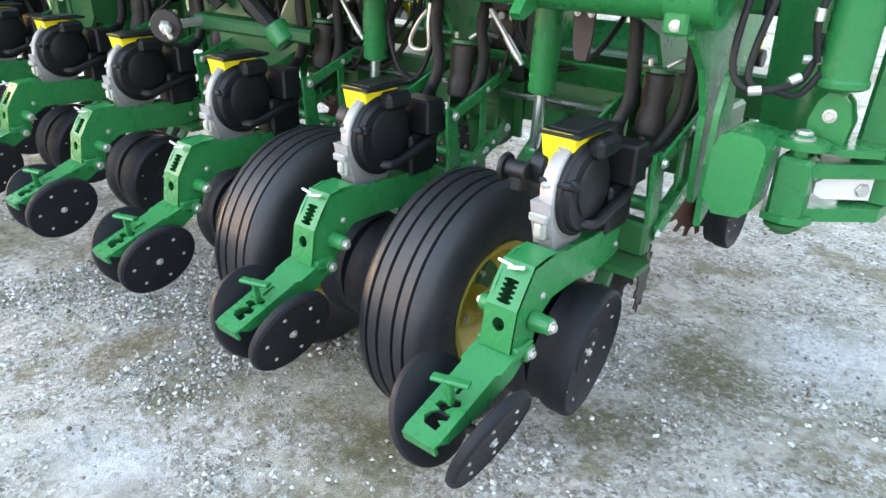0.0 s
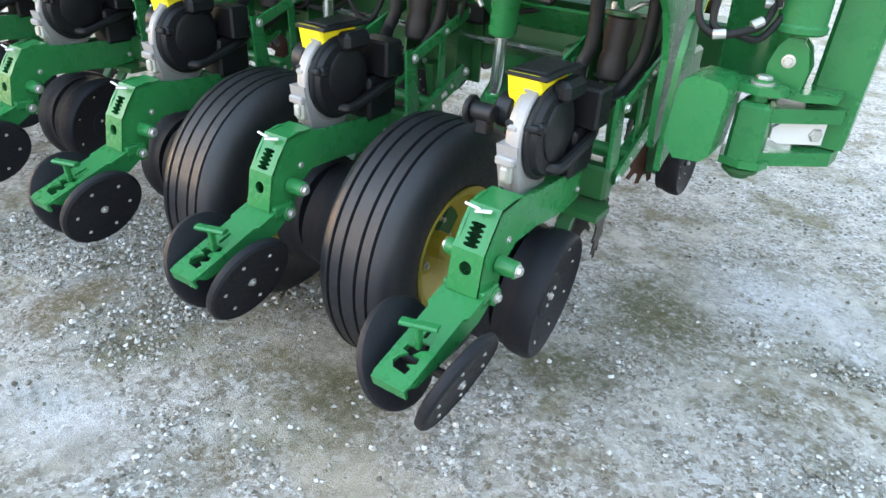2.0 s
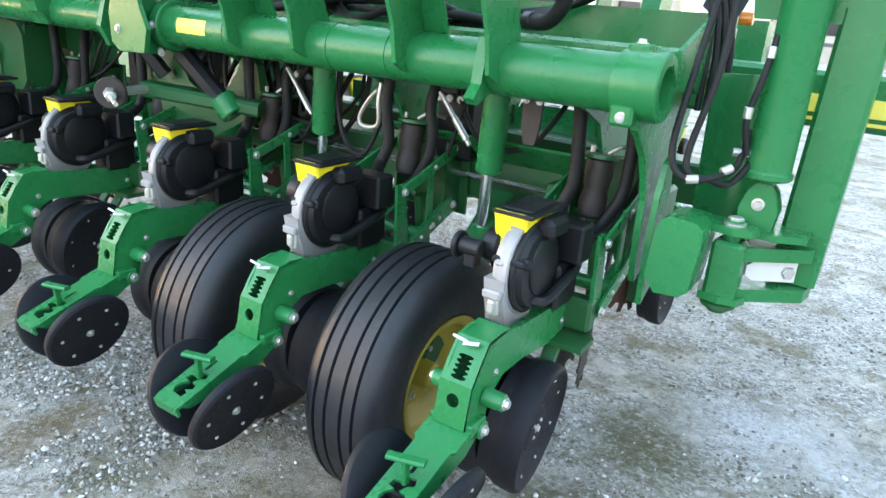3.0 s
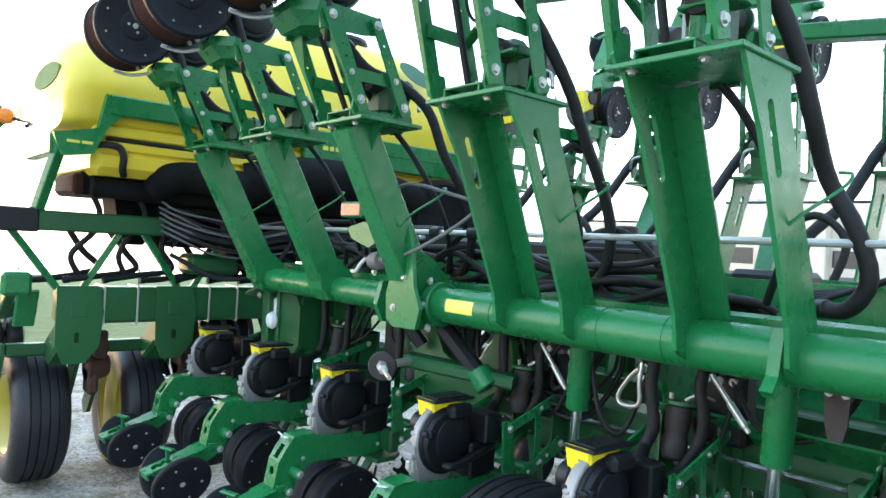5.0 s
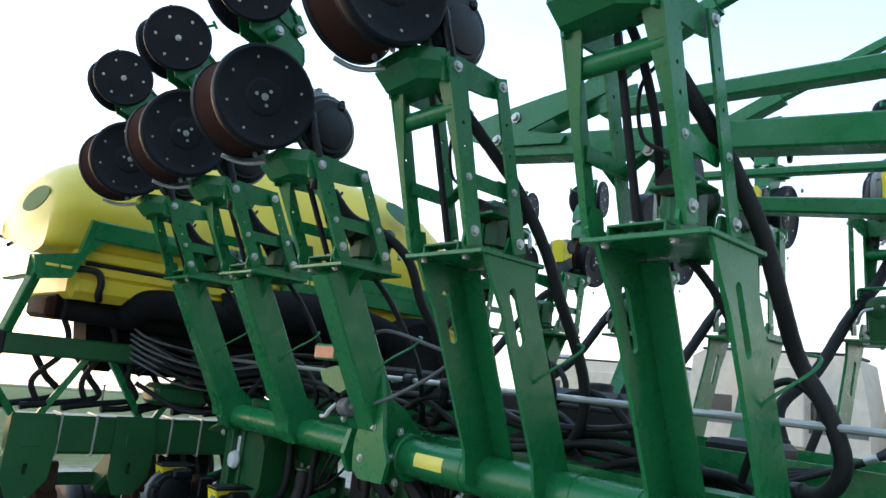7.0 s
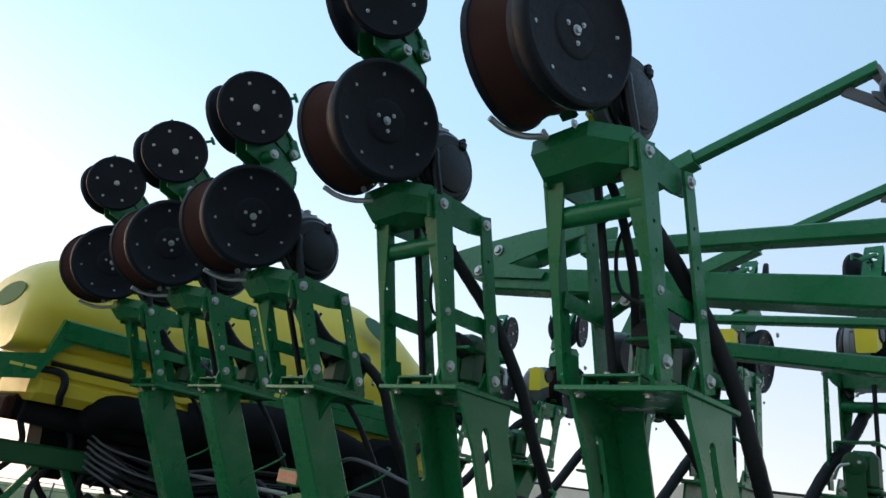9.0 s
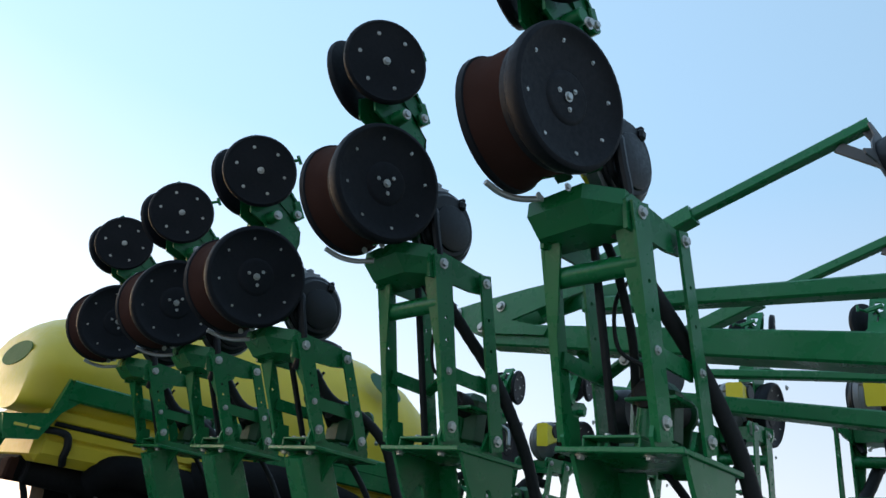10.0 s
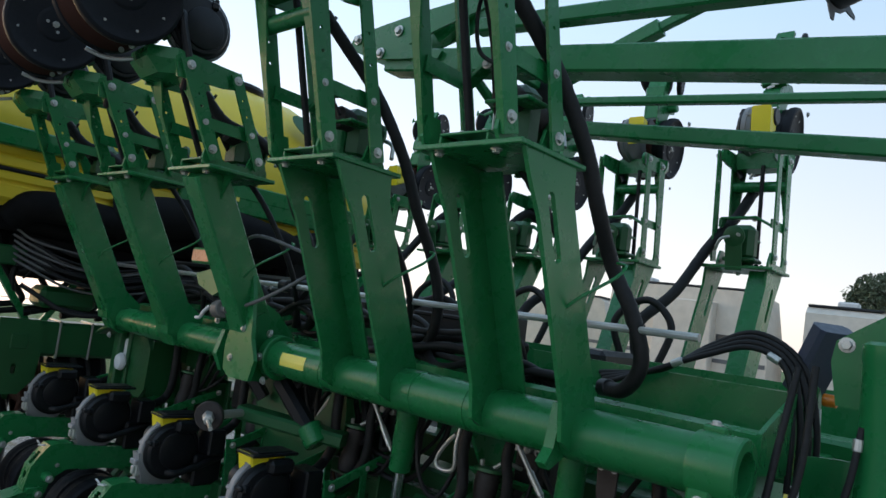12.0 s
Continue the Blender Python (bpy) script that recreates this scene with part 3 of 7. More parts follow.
def folded_arms(u, long_arms, lean=(0, 0)):
    """Head, slotted arms and braces of a unit folded upright; outlines are given as (distance out, height)."""
    base = 3.765 if long_arms else 3.56
    mid = -0.018
    top = 2.822 if long_arms else 2.606
    top += lean[1]
    dy = lean[0]
    fl, fu, rl, ru = (0.392, 2.3), (0.243 + dy, top), (0.604, 2.298), (0.449 + dy, top)

    def at(p):
        return (base - p[1], p[0] + 0.49)

    def between(p, q, k):
        return (p[0] + (q[0] - p[0]) * k, p[1] + (q[1] - p[1]) * k)

    d = Vector((fu[0] - fl[0], fu[1] - fl[1])).normalized()
    n = Vector((-d.y, d.x))
    ln = math.dist(fl, fu)
    for side in (-1, 1):
        x = mid + side * 0.152

        def strip(p, q, w0, w1, e0, e1):
            pts = [Vector(p) - d * e0 + n * w0, Vector(p) - d * e0 - n * w0, Vector(q) + d * e1 - n * w1, Vector(q) + d * e1 + n * w1]
            return [at(v) for v in pts]
        # front arm: a face with an inward flange that widens towards the head
        s = S()
        s.plate(strip(fl, fu, 0.031 if long_arms else 0.025, 0.04 if long_arms else 0.036, 0.045, 0.03), 0.01, yz(x - 0.005), [circle(*at(between(fl, fu, k)), 0.0065, 10) for k in (0.52, 0.66)])
        prof = [(0, -0.04), (0.02, -0.04), (0.026, ln * 0.45), (0.062, ln * 0.9), (0.062, ln - 0.035), (0, ln - 0.035)] if long_arms else [(0, -0.04), (0.022, -0.04), (0.024, ln * 0.5), (0.085, ln * 0.86), (0.09, ln - 0.03), (0, ln - 0.03)]
        e = Vector(fl) + n * (0.028 if long_arms else 0.023)
        o = at(e)
        dl = Vector((0, -d.y, d.x))
        fx = Vector((-side, 0, 0))
        m = Matrix((fx, dl, fx.cross(dl))).transposed().to_4x4()
        m.translation = (x, o[0], o[1])
        s.plate(prof, 0.009, m)
        part("front_arm", s, GREEN, u)
        s = S()
        s.plate(strip(rl, ru, 0.03 if long_arms else 0.026, 0.026 if long_arms else 0.023, 0.035, 0.03), 0.01, yz(x + side * 0.012 - 0.005), [circle(*at(between(rl, ru, k)), 0.006, 10) for k in (0.56, 0.76)])
        part("rear_arm", s, GREEN, u)
        s = S()
        k = 0.33
        p, q = Vector(between(fl, fu, k)), Vector(between(rl, ru, k))
        up = Vector((0, 0.024))
        s.plate([at(p - up), at(q - up), at(q + up), at(p + up)], 0.01, yz(x - side * 0.012 - 0.005))
        part("arm_brace", s, GREEN, u)
        for p in (fl, fu, rl, ru):
            bolt(u, (x + side * (0.005 if p in (fl, fu) else 0.017), *at(p)), (side, 0, 0), 0.0132)
        for p, q in ((fl, fu), (rl, ru)):
            bolt(u, (x + side * (0.005 if p is fl else 0.017), *at(between(p, q, k))), (side, 0, 0), 0.009)
        # cheek of the head
        s = S()
        s.plate([at((p[0] + dy, p[1])) for p in ((0.185, top + 0.02), (0.21, top + 0.045), (0.3, top + 0.045), (0.47, top + 0.04), (0.49, top + 0.01), (0.475, top - 0.03), (0.4, top - 0.045), (0.3, top - 0.05), (0.2, top - 0.06))], 0.012, yz(x - side * 0.014 - 0.006))
        part("head_cheek", s, GREEN, u)
    # the cast head under the gauge wheels: a box with slanted corners, its front face leaning
    s = S()
    ring = [(-0.14, 0.29), (-0.166, 0.2), (-0.14, 0.125), (0.06, 0.105), (0.138, 0.19), (0.13, 0.29)]
    low = [(px * 0.94, 0.29 + (py - 0.29) * 0.7, top - 0.045) for px, py in ring]
    high = [(px, py, top + 0.05) for px, py in ring]
    mid_ring = [(px, py, top + 0.005) for px, py in ring]
    rows = low + mid_ring + high
    verts = [(mid + px, *at((py + dy, z))) for px, py, z in rows]
    faces = [(r * 6 + k, r * 6 + (k + 1) % 6, r * 6 + 6 + (k + 1) % 6, r * 6 + 6 + k) for r in (0, 1) for k in range(6)]
    faces += [(5, 4, 3, 2, 1, 0), (12, 13, 14, 15, 16, 17)]
    s.add(verts, faces)
    part("unit_head", s, GREEN, u)
    s = S()
    c0 = between(fl, fu, 0.755)
    if long_arms:
        s.rod((mid - 0.148, *at(c0)), (mid + 0.148, *at(c0)), 0.031, None, 20)
        part("cross_tube", s, GREEN, u)
    s = S()
    w = between(rl, ru, 0.34)
    s.bar((mid - 0.14, *at((w[0] - 0.03, w[1] - 0.02))), (mid - 0.05, *at((w[0] - 0.04, w[1] + 0.03))), 0.045, 0.014, 0.003, (0, 1, 0))
    s.bar((mid - 0.05, *at((w[0] - 0.04, w[1] + 0.03))), (mid + 0.14, *at((w[0] - 0.03, w[1] + 0.02))), 0.045, 0.014, 0.003, (0, 1, 0))
    part("spring_link", s, GREEN, u)
    bolt(u, (mid - 0.03, *at((w[0] - 0.065, w[1] + 0.03))), (0, 0, -1), 0.012)
    s = S()
    s.box(mid - 0.07, mid + 0.07, base - 2.47, base - 2.27, 0.49 + 0.56, 0.49 + 0.67, 0.03)
    s.box(mid - 0.09, mid + 0.09, base - 2.285, base - 2.262, 0.49 + 0.55, 0.49 + 0.68, 0.008)
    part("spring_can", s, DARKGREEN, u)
    # rod and hopper foot behind the front arms
    s = S()
    s.bar((mid - 0.03, *at((0.3 + dy, top - 0.03))), (mid - 0.03, *at((0.46, 2.25))), 0.022, 0.02, 0.004, (1, 0, 0))
    part("down_tube", s, HOSE, u)


def row_unit(label, group, long_arms=False, droop=0.0, clutch=True, muddy=-1, tail_angle=34, shift=(0, 0, 0), lean=(0, 0)):
    """A planter row unit: y forwards, z up, x across, its middle plane at x 0."""
    u = thing("row_unit", label, "planter row unit", group)
    # shank: two cheek plates, a curved back cover with its openings
    prof = [(0.335, 0.6), (0.357, 0.715), (0.387, 0.766), (0.428, 0.818), (0.48, 0.828), (0.6, 0.806), (0.94, 0.79), (1.01, 0.775), (1.01, 0.705), (0.82, 0.672), (0.64, 0.692), (0.53, 0.69), (0.462, 0.65), (0.44, 0.575), (0.37, 0.555)]
    if droop:
        prof = prof[:6] + [(0.84, 0.795), (0.87, 0.75), (0.85, 0.7)] + prof[9:]
    s = S()
    for x in (-0.048, 0.038):
        s.plate(prof, 0.01, yz(x))
    s.box(-0.036, 0.036, 0.56, 0.83 if droop else 0.95, 0.782, 0.79, 0.002)
    s.box(-0.036, 0.036, 0.6, 0.83 if droop else 0.95, 0.68, 0.69, 0.002)
    shank = part("shank", s, GREEN, u)
    cover = [((0.335, 0.6), (0.355, 0.715), [circle(0, 0.07, 0.019)]), ((0.355, 0.715), (0.427, 0.818), None), ((0.427, 0.818), (0.53, 0.826), [])]
    s = S()
    for (y0, z0), (y1, z1), holes in cover:
        ln = math.hypot(y1 - y0, z1 - z0)
        d = Vector((0, y1 - y0, z1 - z0)) / ln
        m = Matrix((Vector((1, 0, 0)), d, Vector((1, 0, 0)).cross(d))).transposed().to_4x4()
        m.translation = (0, y0, z0)
        if holes is None:
            tooth = []
            for k in range(5):
                tooth += [(0.012, 0.012 + 0.014 * k), (0.022, 0.016 + 0.014 * k), (0.022, 0.021 + 0.014 * k), (0.012, 0.024 + 0.014 * k)]
            tooth += [(-p[0], p[1]) for p in tooth[::-1]]
            holes = [tooth]
        s.plate([(-0.048, 0), (0.048, 0), (0.048, ln + 0.002), (-0.048, ln + 0.002)], -0.008, m, holes)
    part("back_cover", s, GREEN, u)
    for side in (-1, 1):
        s = S()
        s.rod((side * 0.05, 0.43, 0.665), (side * 0.11, 0.43, 0.665), 0.027, 0.024, 16, 0.003)
        part("spring_boss", s, GREEN, u)
    for side in (-1, 1):
        bolt(u, (side * 0.11, 0.43, 0.665), (side, 0, 0), 0.013)
        bolt(u, (side * 0.046, 0.48, 0.715), (side, 0, 0), 0.008)
        bolt(u, (side * 0.046, 0.9, 0.72), (side, 0, 0), 0.008)
    s = S()
    s.bar((-0.042, 0.395, 0.826), (0.004, 0.39, 0.823), 0.008, 0.007, 0.002)
    s.bar((-0.012, 0.396, 0.812), (0.028, 0.409, 0.816), 0.016, 0.006, 0.002)
    part("adjuster_pin", s, WHITE, u, "white plastic adjuster pin")
    # closing arm with its T lever and two press wheels, hinged at the shank
    hinge = Matrix.Translation((0, 0.4, 0.585)) @ pose(0, 0, 0, tail_angle if droop else 0) @ Matrix.Translation((0, -0.4, -0.585))
    tail = new("closing_arm")
    tail.parent = u
    d = Vector((0, 0.3, 0.098)).normalized()
    m = Matrix((Vector((1, 0, 0)), d, Vector((1, 0, 0)).cross(d))).transposed().to_4x4()
    m.translation = (0, 0.04, 0.5)
    zig = [(-0.012, 0.03), (0.016, 0.026), (0.018, 0.044), (0.006, 0.05), (0.022, 0.06), (0.02, 0.076), (0.004, 0.078), (0.012, 0.096), (0.024, 0.104), (0.018, 0.122), (0.004, 0.118), (-0.004, 0.102), (-0.018, 0.098), (-0.02, 0.082), (-0.006, 0.078), (-0.018, 0.062), (-0.022, 0.046)]
    zig = [(x * 1.4, 0.005 + y * 1.08) for x, y in zig]
    s = S()
    s.plate([(-0.05, 0), (0.05, 0), (0.0535, 0.012), (0.0535, 0.24), (0.064, 0.25), (0.064, 0.33), (-0.064, 0.33), (-0.064, 0.25), (-0.0535, 0.24), (-0.0535, 0.012)], -0.009, m, [zig, slot(0.0, 0.15, 0.0, 0.185, 0.006)])
    for x in (-0.054, 0.045):
        s.plate([(0.004, -0.002), (0.035, -0.002), (0.24, -0.002), (0.33, -0.002), (0.36, -0.02), (0.36, -0.06), (0.3, -0.075), (0.16, -0.06), (0.03, -0.03)], 0.009, m @ Matrix(((0, 0, 1, x), (1, 0, 0, 0), (0, 1, 0, 0), (0, 0, 0, 1))))
    s.plate([(-0.05, -0.034), (0.05, -0.034), (0.05, -0.001), (-0.05, -0.001)], 0.009, m @ pose(0, 0, 0, 90, 0, 0))
    s.box(-0.066, 0.066, 0.345, 0.425, 0.58, 0.615, 0.005)
    s.rod((-0.07, 0.405, 0.58), (0.07, 0.405, 0.58), 0.026, None, 16, 0.002)
    tail_body = part("arm_body", s, GREEN, tail)
    s = S()
    s.bar((0.002, 0.155, 0.53), (0.002, 0.15, 0.6), 0.014, 0.02, 0.003, (0, 1, 0))
    s.bar((-0.045, 0.138, 0.6), (0.05, 0.165, 0.602), 0.03, 0.014, 0.005)
    if droop:
        s.bar((0.05, 0.165, 0.602), (0.075, 0.17, 0.66), 0.014, 0.014, 0.004)
        s.bar((0.075, 0.15, 0.66), (0.075, 0.19, 0.662), 0.014, 0.014, 0.004)
    part("lever", s, GREEN, tail)
    s = S()
    s.rod((-0.09, 0.2, 0.44), (0.09, 0.2, 0.44), 0.014, None, 10)
    s.bar((0, 0.2, 0.44), (0, 0.3, 0.56), 0.03, 0.05)
    part("axle", s, BLACK, tail)
    for side in (1, -1):
        turn = pose(side * 0.108, 0.2, 0.435, 0, 90 + 20, 0) if side > 0 else pose(-0.108, 0.2, 0.435, 0, -90 - 20, 0)
        wheel(tail, "closing_wheel", PRESS_MESH, turn, 0.1, 6, 0)
    bolt(tail, (0.07, 0.405, 0.58), (1, 0, 0), 0.012)
    tail.matrix_basis = hinge
    # gauge wheels, opener discs
    gy, gz = (0.71, 0.44) if droop == 0 else (0.75, 0.465)
    for side in (1, -1):
        nrm = Vector((side, 0.1, -0.1)).normalized()
        m = Matrix.Translation((side * (0.152 if droop and side == muddy else 0.112), gy, gz)) @ nrm.to_track_quat("Z", "Y").to_matrix().to_4x4()
        wheel(u, "gauge_wheel", GAUGE_MESH if droop == 0 else (OUTER_GAUGE if side == muddy else RAISED_GAUGE), m, 0.155, 8, 3, "", 0.004 if droop and side == muddy else 0.016)
        if droop and side == muddy:
            fitted("soil_crust", CRUST_MESH, CAKED, u, m, "dry brown soil caked between the wheels")
        md = pose(side * 0.01, gy + 0.04, gz + 0.01, 0, 90 if side > 0 else -90, 0) @ pose(0, 0, 0, 0, 4 * side, 0)
        fitted("opener_disc", DISC_MESH, RUST, u, md @ Matrix.Diagonal((0.7, 0.7, 1, 1) if droop else (0.93, 0.93, 1, 1)), "thin rusty steel disc")
        s = S()
        s.bar((side * 0.05, gy, gz), (side * 0.05, 0.86, 0.66), 0.02, 0.05, 0.004, (1, 0, 0))
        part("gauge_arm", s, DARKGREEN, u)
    s = S()
    if droop:
        s.pipe([(muddy * 0.135, gy + 0.207, gz - 0.035), (muddy * 0.125, gy + 0.218, gz + 0.02), (muddy * 0.1, gy + 0.218, gz + 0.07), (muddy * 0.06, gy + 0.205, gz + 0.12)], 0.009, 10)
    else:
        s.pipe([(-0.1, 0.86, 0.3), (-0.06, 0.885, 0.33), (-0.02, 0.9, 0.4), (0.0, 0.91, 0.5), (0.02, 0.92, 0.6)], 0.007, 6)
    part("scraper", s, STEEL if droop else GREY, u)
    # seed meter
    mx, my = 0.022, 0.055
    s = S()
    s.lathe([(0.05, -0.062), (0.112, -0.06), (0.13, -0.05), (0.138, -0.03), (0.145, -0.028), (0.145, -0.004), (0.14, 0.0), (0.05, 0.0)], along_x(mx, 0.64 + my, 0.968), 40)
    s.plate([(0.488 + my, 0.96), (0.5 + my, 0.9), (0.518 + my, 0.84), (0.525 + my, 0.8), (0.66 + my, 0.795), (0.7 + my, 0.84), (0.72 + my, 0.88), (0.65 + my, 0.96)], 0.062, yz(mx - 0.064))
    for deg in (118, 165, 205):
        a = radians(deg)
        s.box(mx - 0.045, mx - 0.012, 0.64 + my + 0.139 * math.cos(a) - 0.009, 0.64 + my + 0.139 * math.cos(a) + 0.009, 0.968 + 0.139 * math.sin(a) - 0.009, 0.968 + 0.139 * math.sin(a) + 0.009, 0.006)
    s.box(mx - 0.062, mx - 0.004, 0.478 + my, 0.5 + my, 0.905, 0.93, 0.005)
    part("meter_housing", s, ALU, u, "grey cast aluminium seed meter housing")
    s = S()
    s.lathe([(0.133, 0.0), (0.134, 0.01), (0.128, 0.015), (0.123, 0.016), (0.12, 0.022), (0.112, 0.03), (0.075, 0.034), (0.0, 0.035)], along_x(mx + 0.001, 0.64 + my, 0.968), 40)
    s.lathe([(0.088, 0.03), (0.086, 0.039), (0.08, 0.042), (0.0, 0.043)], along_x(mx + 0.001, 0.65 + my, 0.975), 32)
    part("meter_cover", s, BLACK, u)
    s = S()
    s.box(mx - 0.06, mx + 0.04, 0.51 + my, 0.535 + my, 1.0, 1.02, 0.006)
    s.box(mx + 0.015, mx + 0.046, 0.525 + my, 0.56 + my, 0.992, 1.024, 0.008)
    part("latch", s, BLACK, u)
    s = S()
    s.box(mx - 0.05, mx - 0.015, 0.492 + my, 0.515 + my, 0.85, 0.915, 0.006)
    s.box(mx - 0.045, mx - 0.02, 0.48 + my, 0.497 + my, 0.862, 0.9, 0.005)
    part("clip", s, STEEL, u)
    s = S()
    s.pipe([(mx + 0.02, 0.62 + my, 0.875), (mx + 0.045, 0.635 + my, 0.872), (mx + 0.052, 0.67 + my, 0.875), (mx + 0.055, 0.72 + my, 0.89), (mx + 0.06, 0.8 + my, 0.915), (0.07, 0.92, 0.93), (0.04, 0.97, 0.94)], 0.018, 10)
    part("vacuum_elbow", s, BLACK, u)
    s = S()
    s.rod((mx - 0.13, 0.6 + my, 1.0), (mx - 0.08, 0.6 + my, 1.0), 0.05, None, 20, 0.006)
    if clutch:
        s.rod((-0.17, 0.53 + my, 1.0), (-0.155, 0.53 + my, 1.0), 0.04, None, 18, 0.004)
        s.rod((-0.155, 0.53 + my, 1.0), (-0.09, 0.53 + my, 1.0), 0.026, None, 14, 0.003)
        s.box(-0.135, -0.1, 0.51 + my, 0.55 + my, 0.945, 0.985, 0.004)
    part("drive_clutch", s, BLACK, u)
    # seed hopper
    s = S()
    s.bar((-0.05, 0.685, 0.98), (-0.05, 0.7, 1.1), 0.09, 0.1, 0.008, (0, 1, 0), 0.105, 0.17)
    if clutch:
        s.plate([(0.62, 0.94), (0.68, 0.93), (0.72, 1.02), (0.63, 1.03)], 0.02, yz(-0.085))
    part("hopper", s, YELLOW, u, "yellow plastic seed hopper")
    if droop == 0:
        s = S()
        s.box(-0.105, 0.022, 0.612, 0.83, 1.098, 1.11, 0.004)
        s.box(-0.09, 0.005, 0.64, 0.81, 1.108, 1.115, 0.004)
        s.box(-0.002, 0.055, 0.68, 0.8, 1.03, 1.09, 0.015)
        part("hopper_lid", s, BLACK, u)
    if droop == 0:
        s = S()
        s.box(-0.03, 0.1, 0.84, 0.93, 0.93, 1.05, 0.008)
        s.box(-0.05, 0.06, 0.8, 0.95, 0.78, 0.93, 0.01)
        part("valve_box", s, BLACK, u)
    fy = 1.475 if long_arms else 1.268
    if droop:
        folded_arms(u, long_arms, lean)
    else:
        hanging_arms(u, long_arms)
    # down-force air spring
    s = S()
    s.lathe([(0.03, 0), (0.044, 0.01), (0.047, 0.05), (0.044, 0.075), (0.038, 0.092), (0.043, 0.112), (0.047, 0.15), (0.045, 0.19), (0.034, 0.2)], pose(0.0, fy - 0.13, 1.0, -8), 24)
    part("air_spring", s, BAG, u, "dusty brown rubber air spring")
    s = S()
    s.lathe([(0.058, 0), (0.058, 0.012), (0.05, 0.016)], pose(0.0, fy - 0.105, 1.196, -8), 20)
    s.bar((0, fy - 0.1, 1.205), (0, fy + 0.08, 1.17), 0.09, 0.012, 0.003, (0, 0, 1))
    part("spring_cap", s, DARKGREEN, u)
    s = S()
    s.pipe([(0.02, fy - 0.1, 1.215), (0.06, fy - 0.08, 1.24), (0.09, fy - 0.02, 1.22)], 0.008, 12)
    s.rod((-0.03, fy - 0.11, 1.205), (-0.03, fy - 0.11, 1.235), 0.009, None, 8)
    part("air_fitting", s, STEEL, u)
    if not droop:
        for ob in u.children:
            if ob.name.startswith(("meter_", "latch", "clip", "vacuum_elbow")):
                ob.matrix_basis = Matrix.Translation((-0.01, 0, -0.018)) @ ob.matrix_basis
            elif ob.name.startswith("hopper"):
                ob.matrix_basis = Matrix.Translation((0.018, 0, 0.006)) @ ob.matrix_basis
    else:
        # the raised unit's body sits lower on its arms
        body = ("shank", "back_cover", "spring_boss", "adjuster_pin", "meter_", "latch", "clip", "vacuum_elbow", "drive_clutch", "hopper", "valve_box")
        for ob in u.children:
            near = ob.name.startswith("bolt") and ob.matrix_basis.translation.y < 0.91 and abs(ob.matrix_basis.translation.x) < 0.115
            if (ob.name.startswith(body) and not ob.name.startswith("shank_head")) or near:
                turned = ob.name.startswith(("meter_", "latch", "clip", "vacuum_elbow", "valve_box"))
                ob.matrix_basis = Matrix.Translation((0.035, 0.07, -0.19) if turned else (0, 0.04, -0.19)) @ ob.matrix_basis
        carried = ("gauge", "soil_crust", "opener_disc", "scraper", "closing_arm", *body)
        for ob in u.children:
            if ob.name.startswith(carried):
                ob.matrix_basis = Matrix.Translation(shift) @ ob.matrix_basis
    return u


def row_cleaner(u, fy=1.2):
    s = S()
    s.bar((0, fy + 0.05, 0.9), (0, fy + 0.1, 0.62), 0.05, 0.04, 0.004, (1, 0, 0))
    s.bar((-0.02, fy + 0.1, 0.62), (-0.02, fy + 0.02, 0.48), 0.05, 0.04, 0.004, (1, 0, 0))
    part("cleaner_shank", s, DARKGREEN, u)
    for side in (-1, 1):
        fitted("cleaner_disc", FINGER_MESH, BAG, u, pose(side * 0.045 - 0.02, fy + 0.02, 0.47, 0, 90, 12 * side), "dark notched row cleaner disc")


XL = [-0.05 - 0.762 * k for k in range(6)]
XU = [-0.431 - 0.762 * k for k in range(5)]
Y_FAR = 3.55
lower = row_unit("green row unit with black press wheels hanging behind the wing", "lower row units")
row_cleaner(lower)
lower.matrix_basis = pose(XL[0], 0, 0)
plain = row_unit("green row unit with black press wheels hanging behind the wing", "lower row units", clutch=False)
row_cleaner(plain)
plain.matrix_basis = pose(XL[1], 0, 0)
for x in XL[2:]:
    copy_thing(plain, pose(x, 0, 0))


def raised(x, b=3.765, a=-0.49):
    """The pose of a unit folded up: its rear points up, its underside to the outside of the machine."""
    return pose(x - 0.021, a, b, -90)


def raised_far(x, b=3.765, a=-0.49):
    return pose(0, Y_FAR, 0, 0, 0, 180) @ pose(-x, a, b, -90)


up_long = row_unit("green row unit with long arms folded upright above the wing", "raised row units", True, 34, False)
up_long.matrix_basis = raised(XU[1])
up_end = row_unit("green row unit with long arms folded upright at the wing's end", "raised row units", True, 34, False, shift=(-0.02, -0.042, 0))
up_end.matrix_basis = raised(XU[0])
up_short = row_unit("green row unit with short arms folded upright above the wing", "raised row units", False, 34, False)
up_short.matrix_basis = raised(XU[2], 3.56)
for x in XU[3:]:
    copy_thing(up_short, raised(x, 3.56))
XF = [-0.6 - 0.762 * k for k in range(5)]
far_text = ("green row unit folded upright above the opposite wing", "raised row units of the opposite wing")
far_long = row_unit(*far_text, True, 34, False, 1, 4, (0, -0.05, 0.2), (0.2, 0.05))
far_long.matrix_basis = raised_far(XF[0])
copy_thing(far_long, raised_far(XF[1]))
far_short = row_unit(*far_text, False, 34, False, 1, 4, (0, -0.05, 0.12), (0.12, 0.05))
far_short.matrix_basis = raised_far(XF[2], 3.56)
for x in XF[3:]:
    copy_thing(far_short, raised_far(x, 3.56))


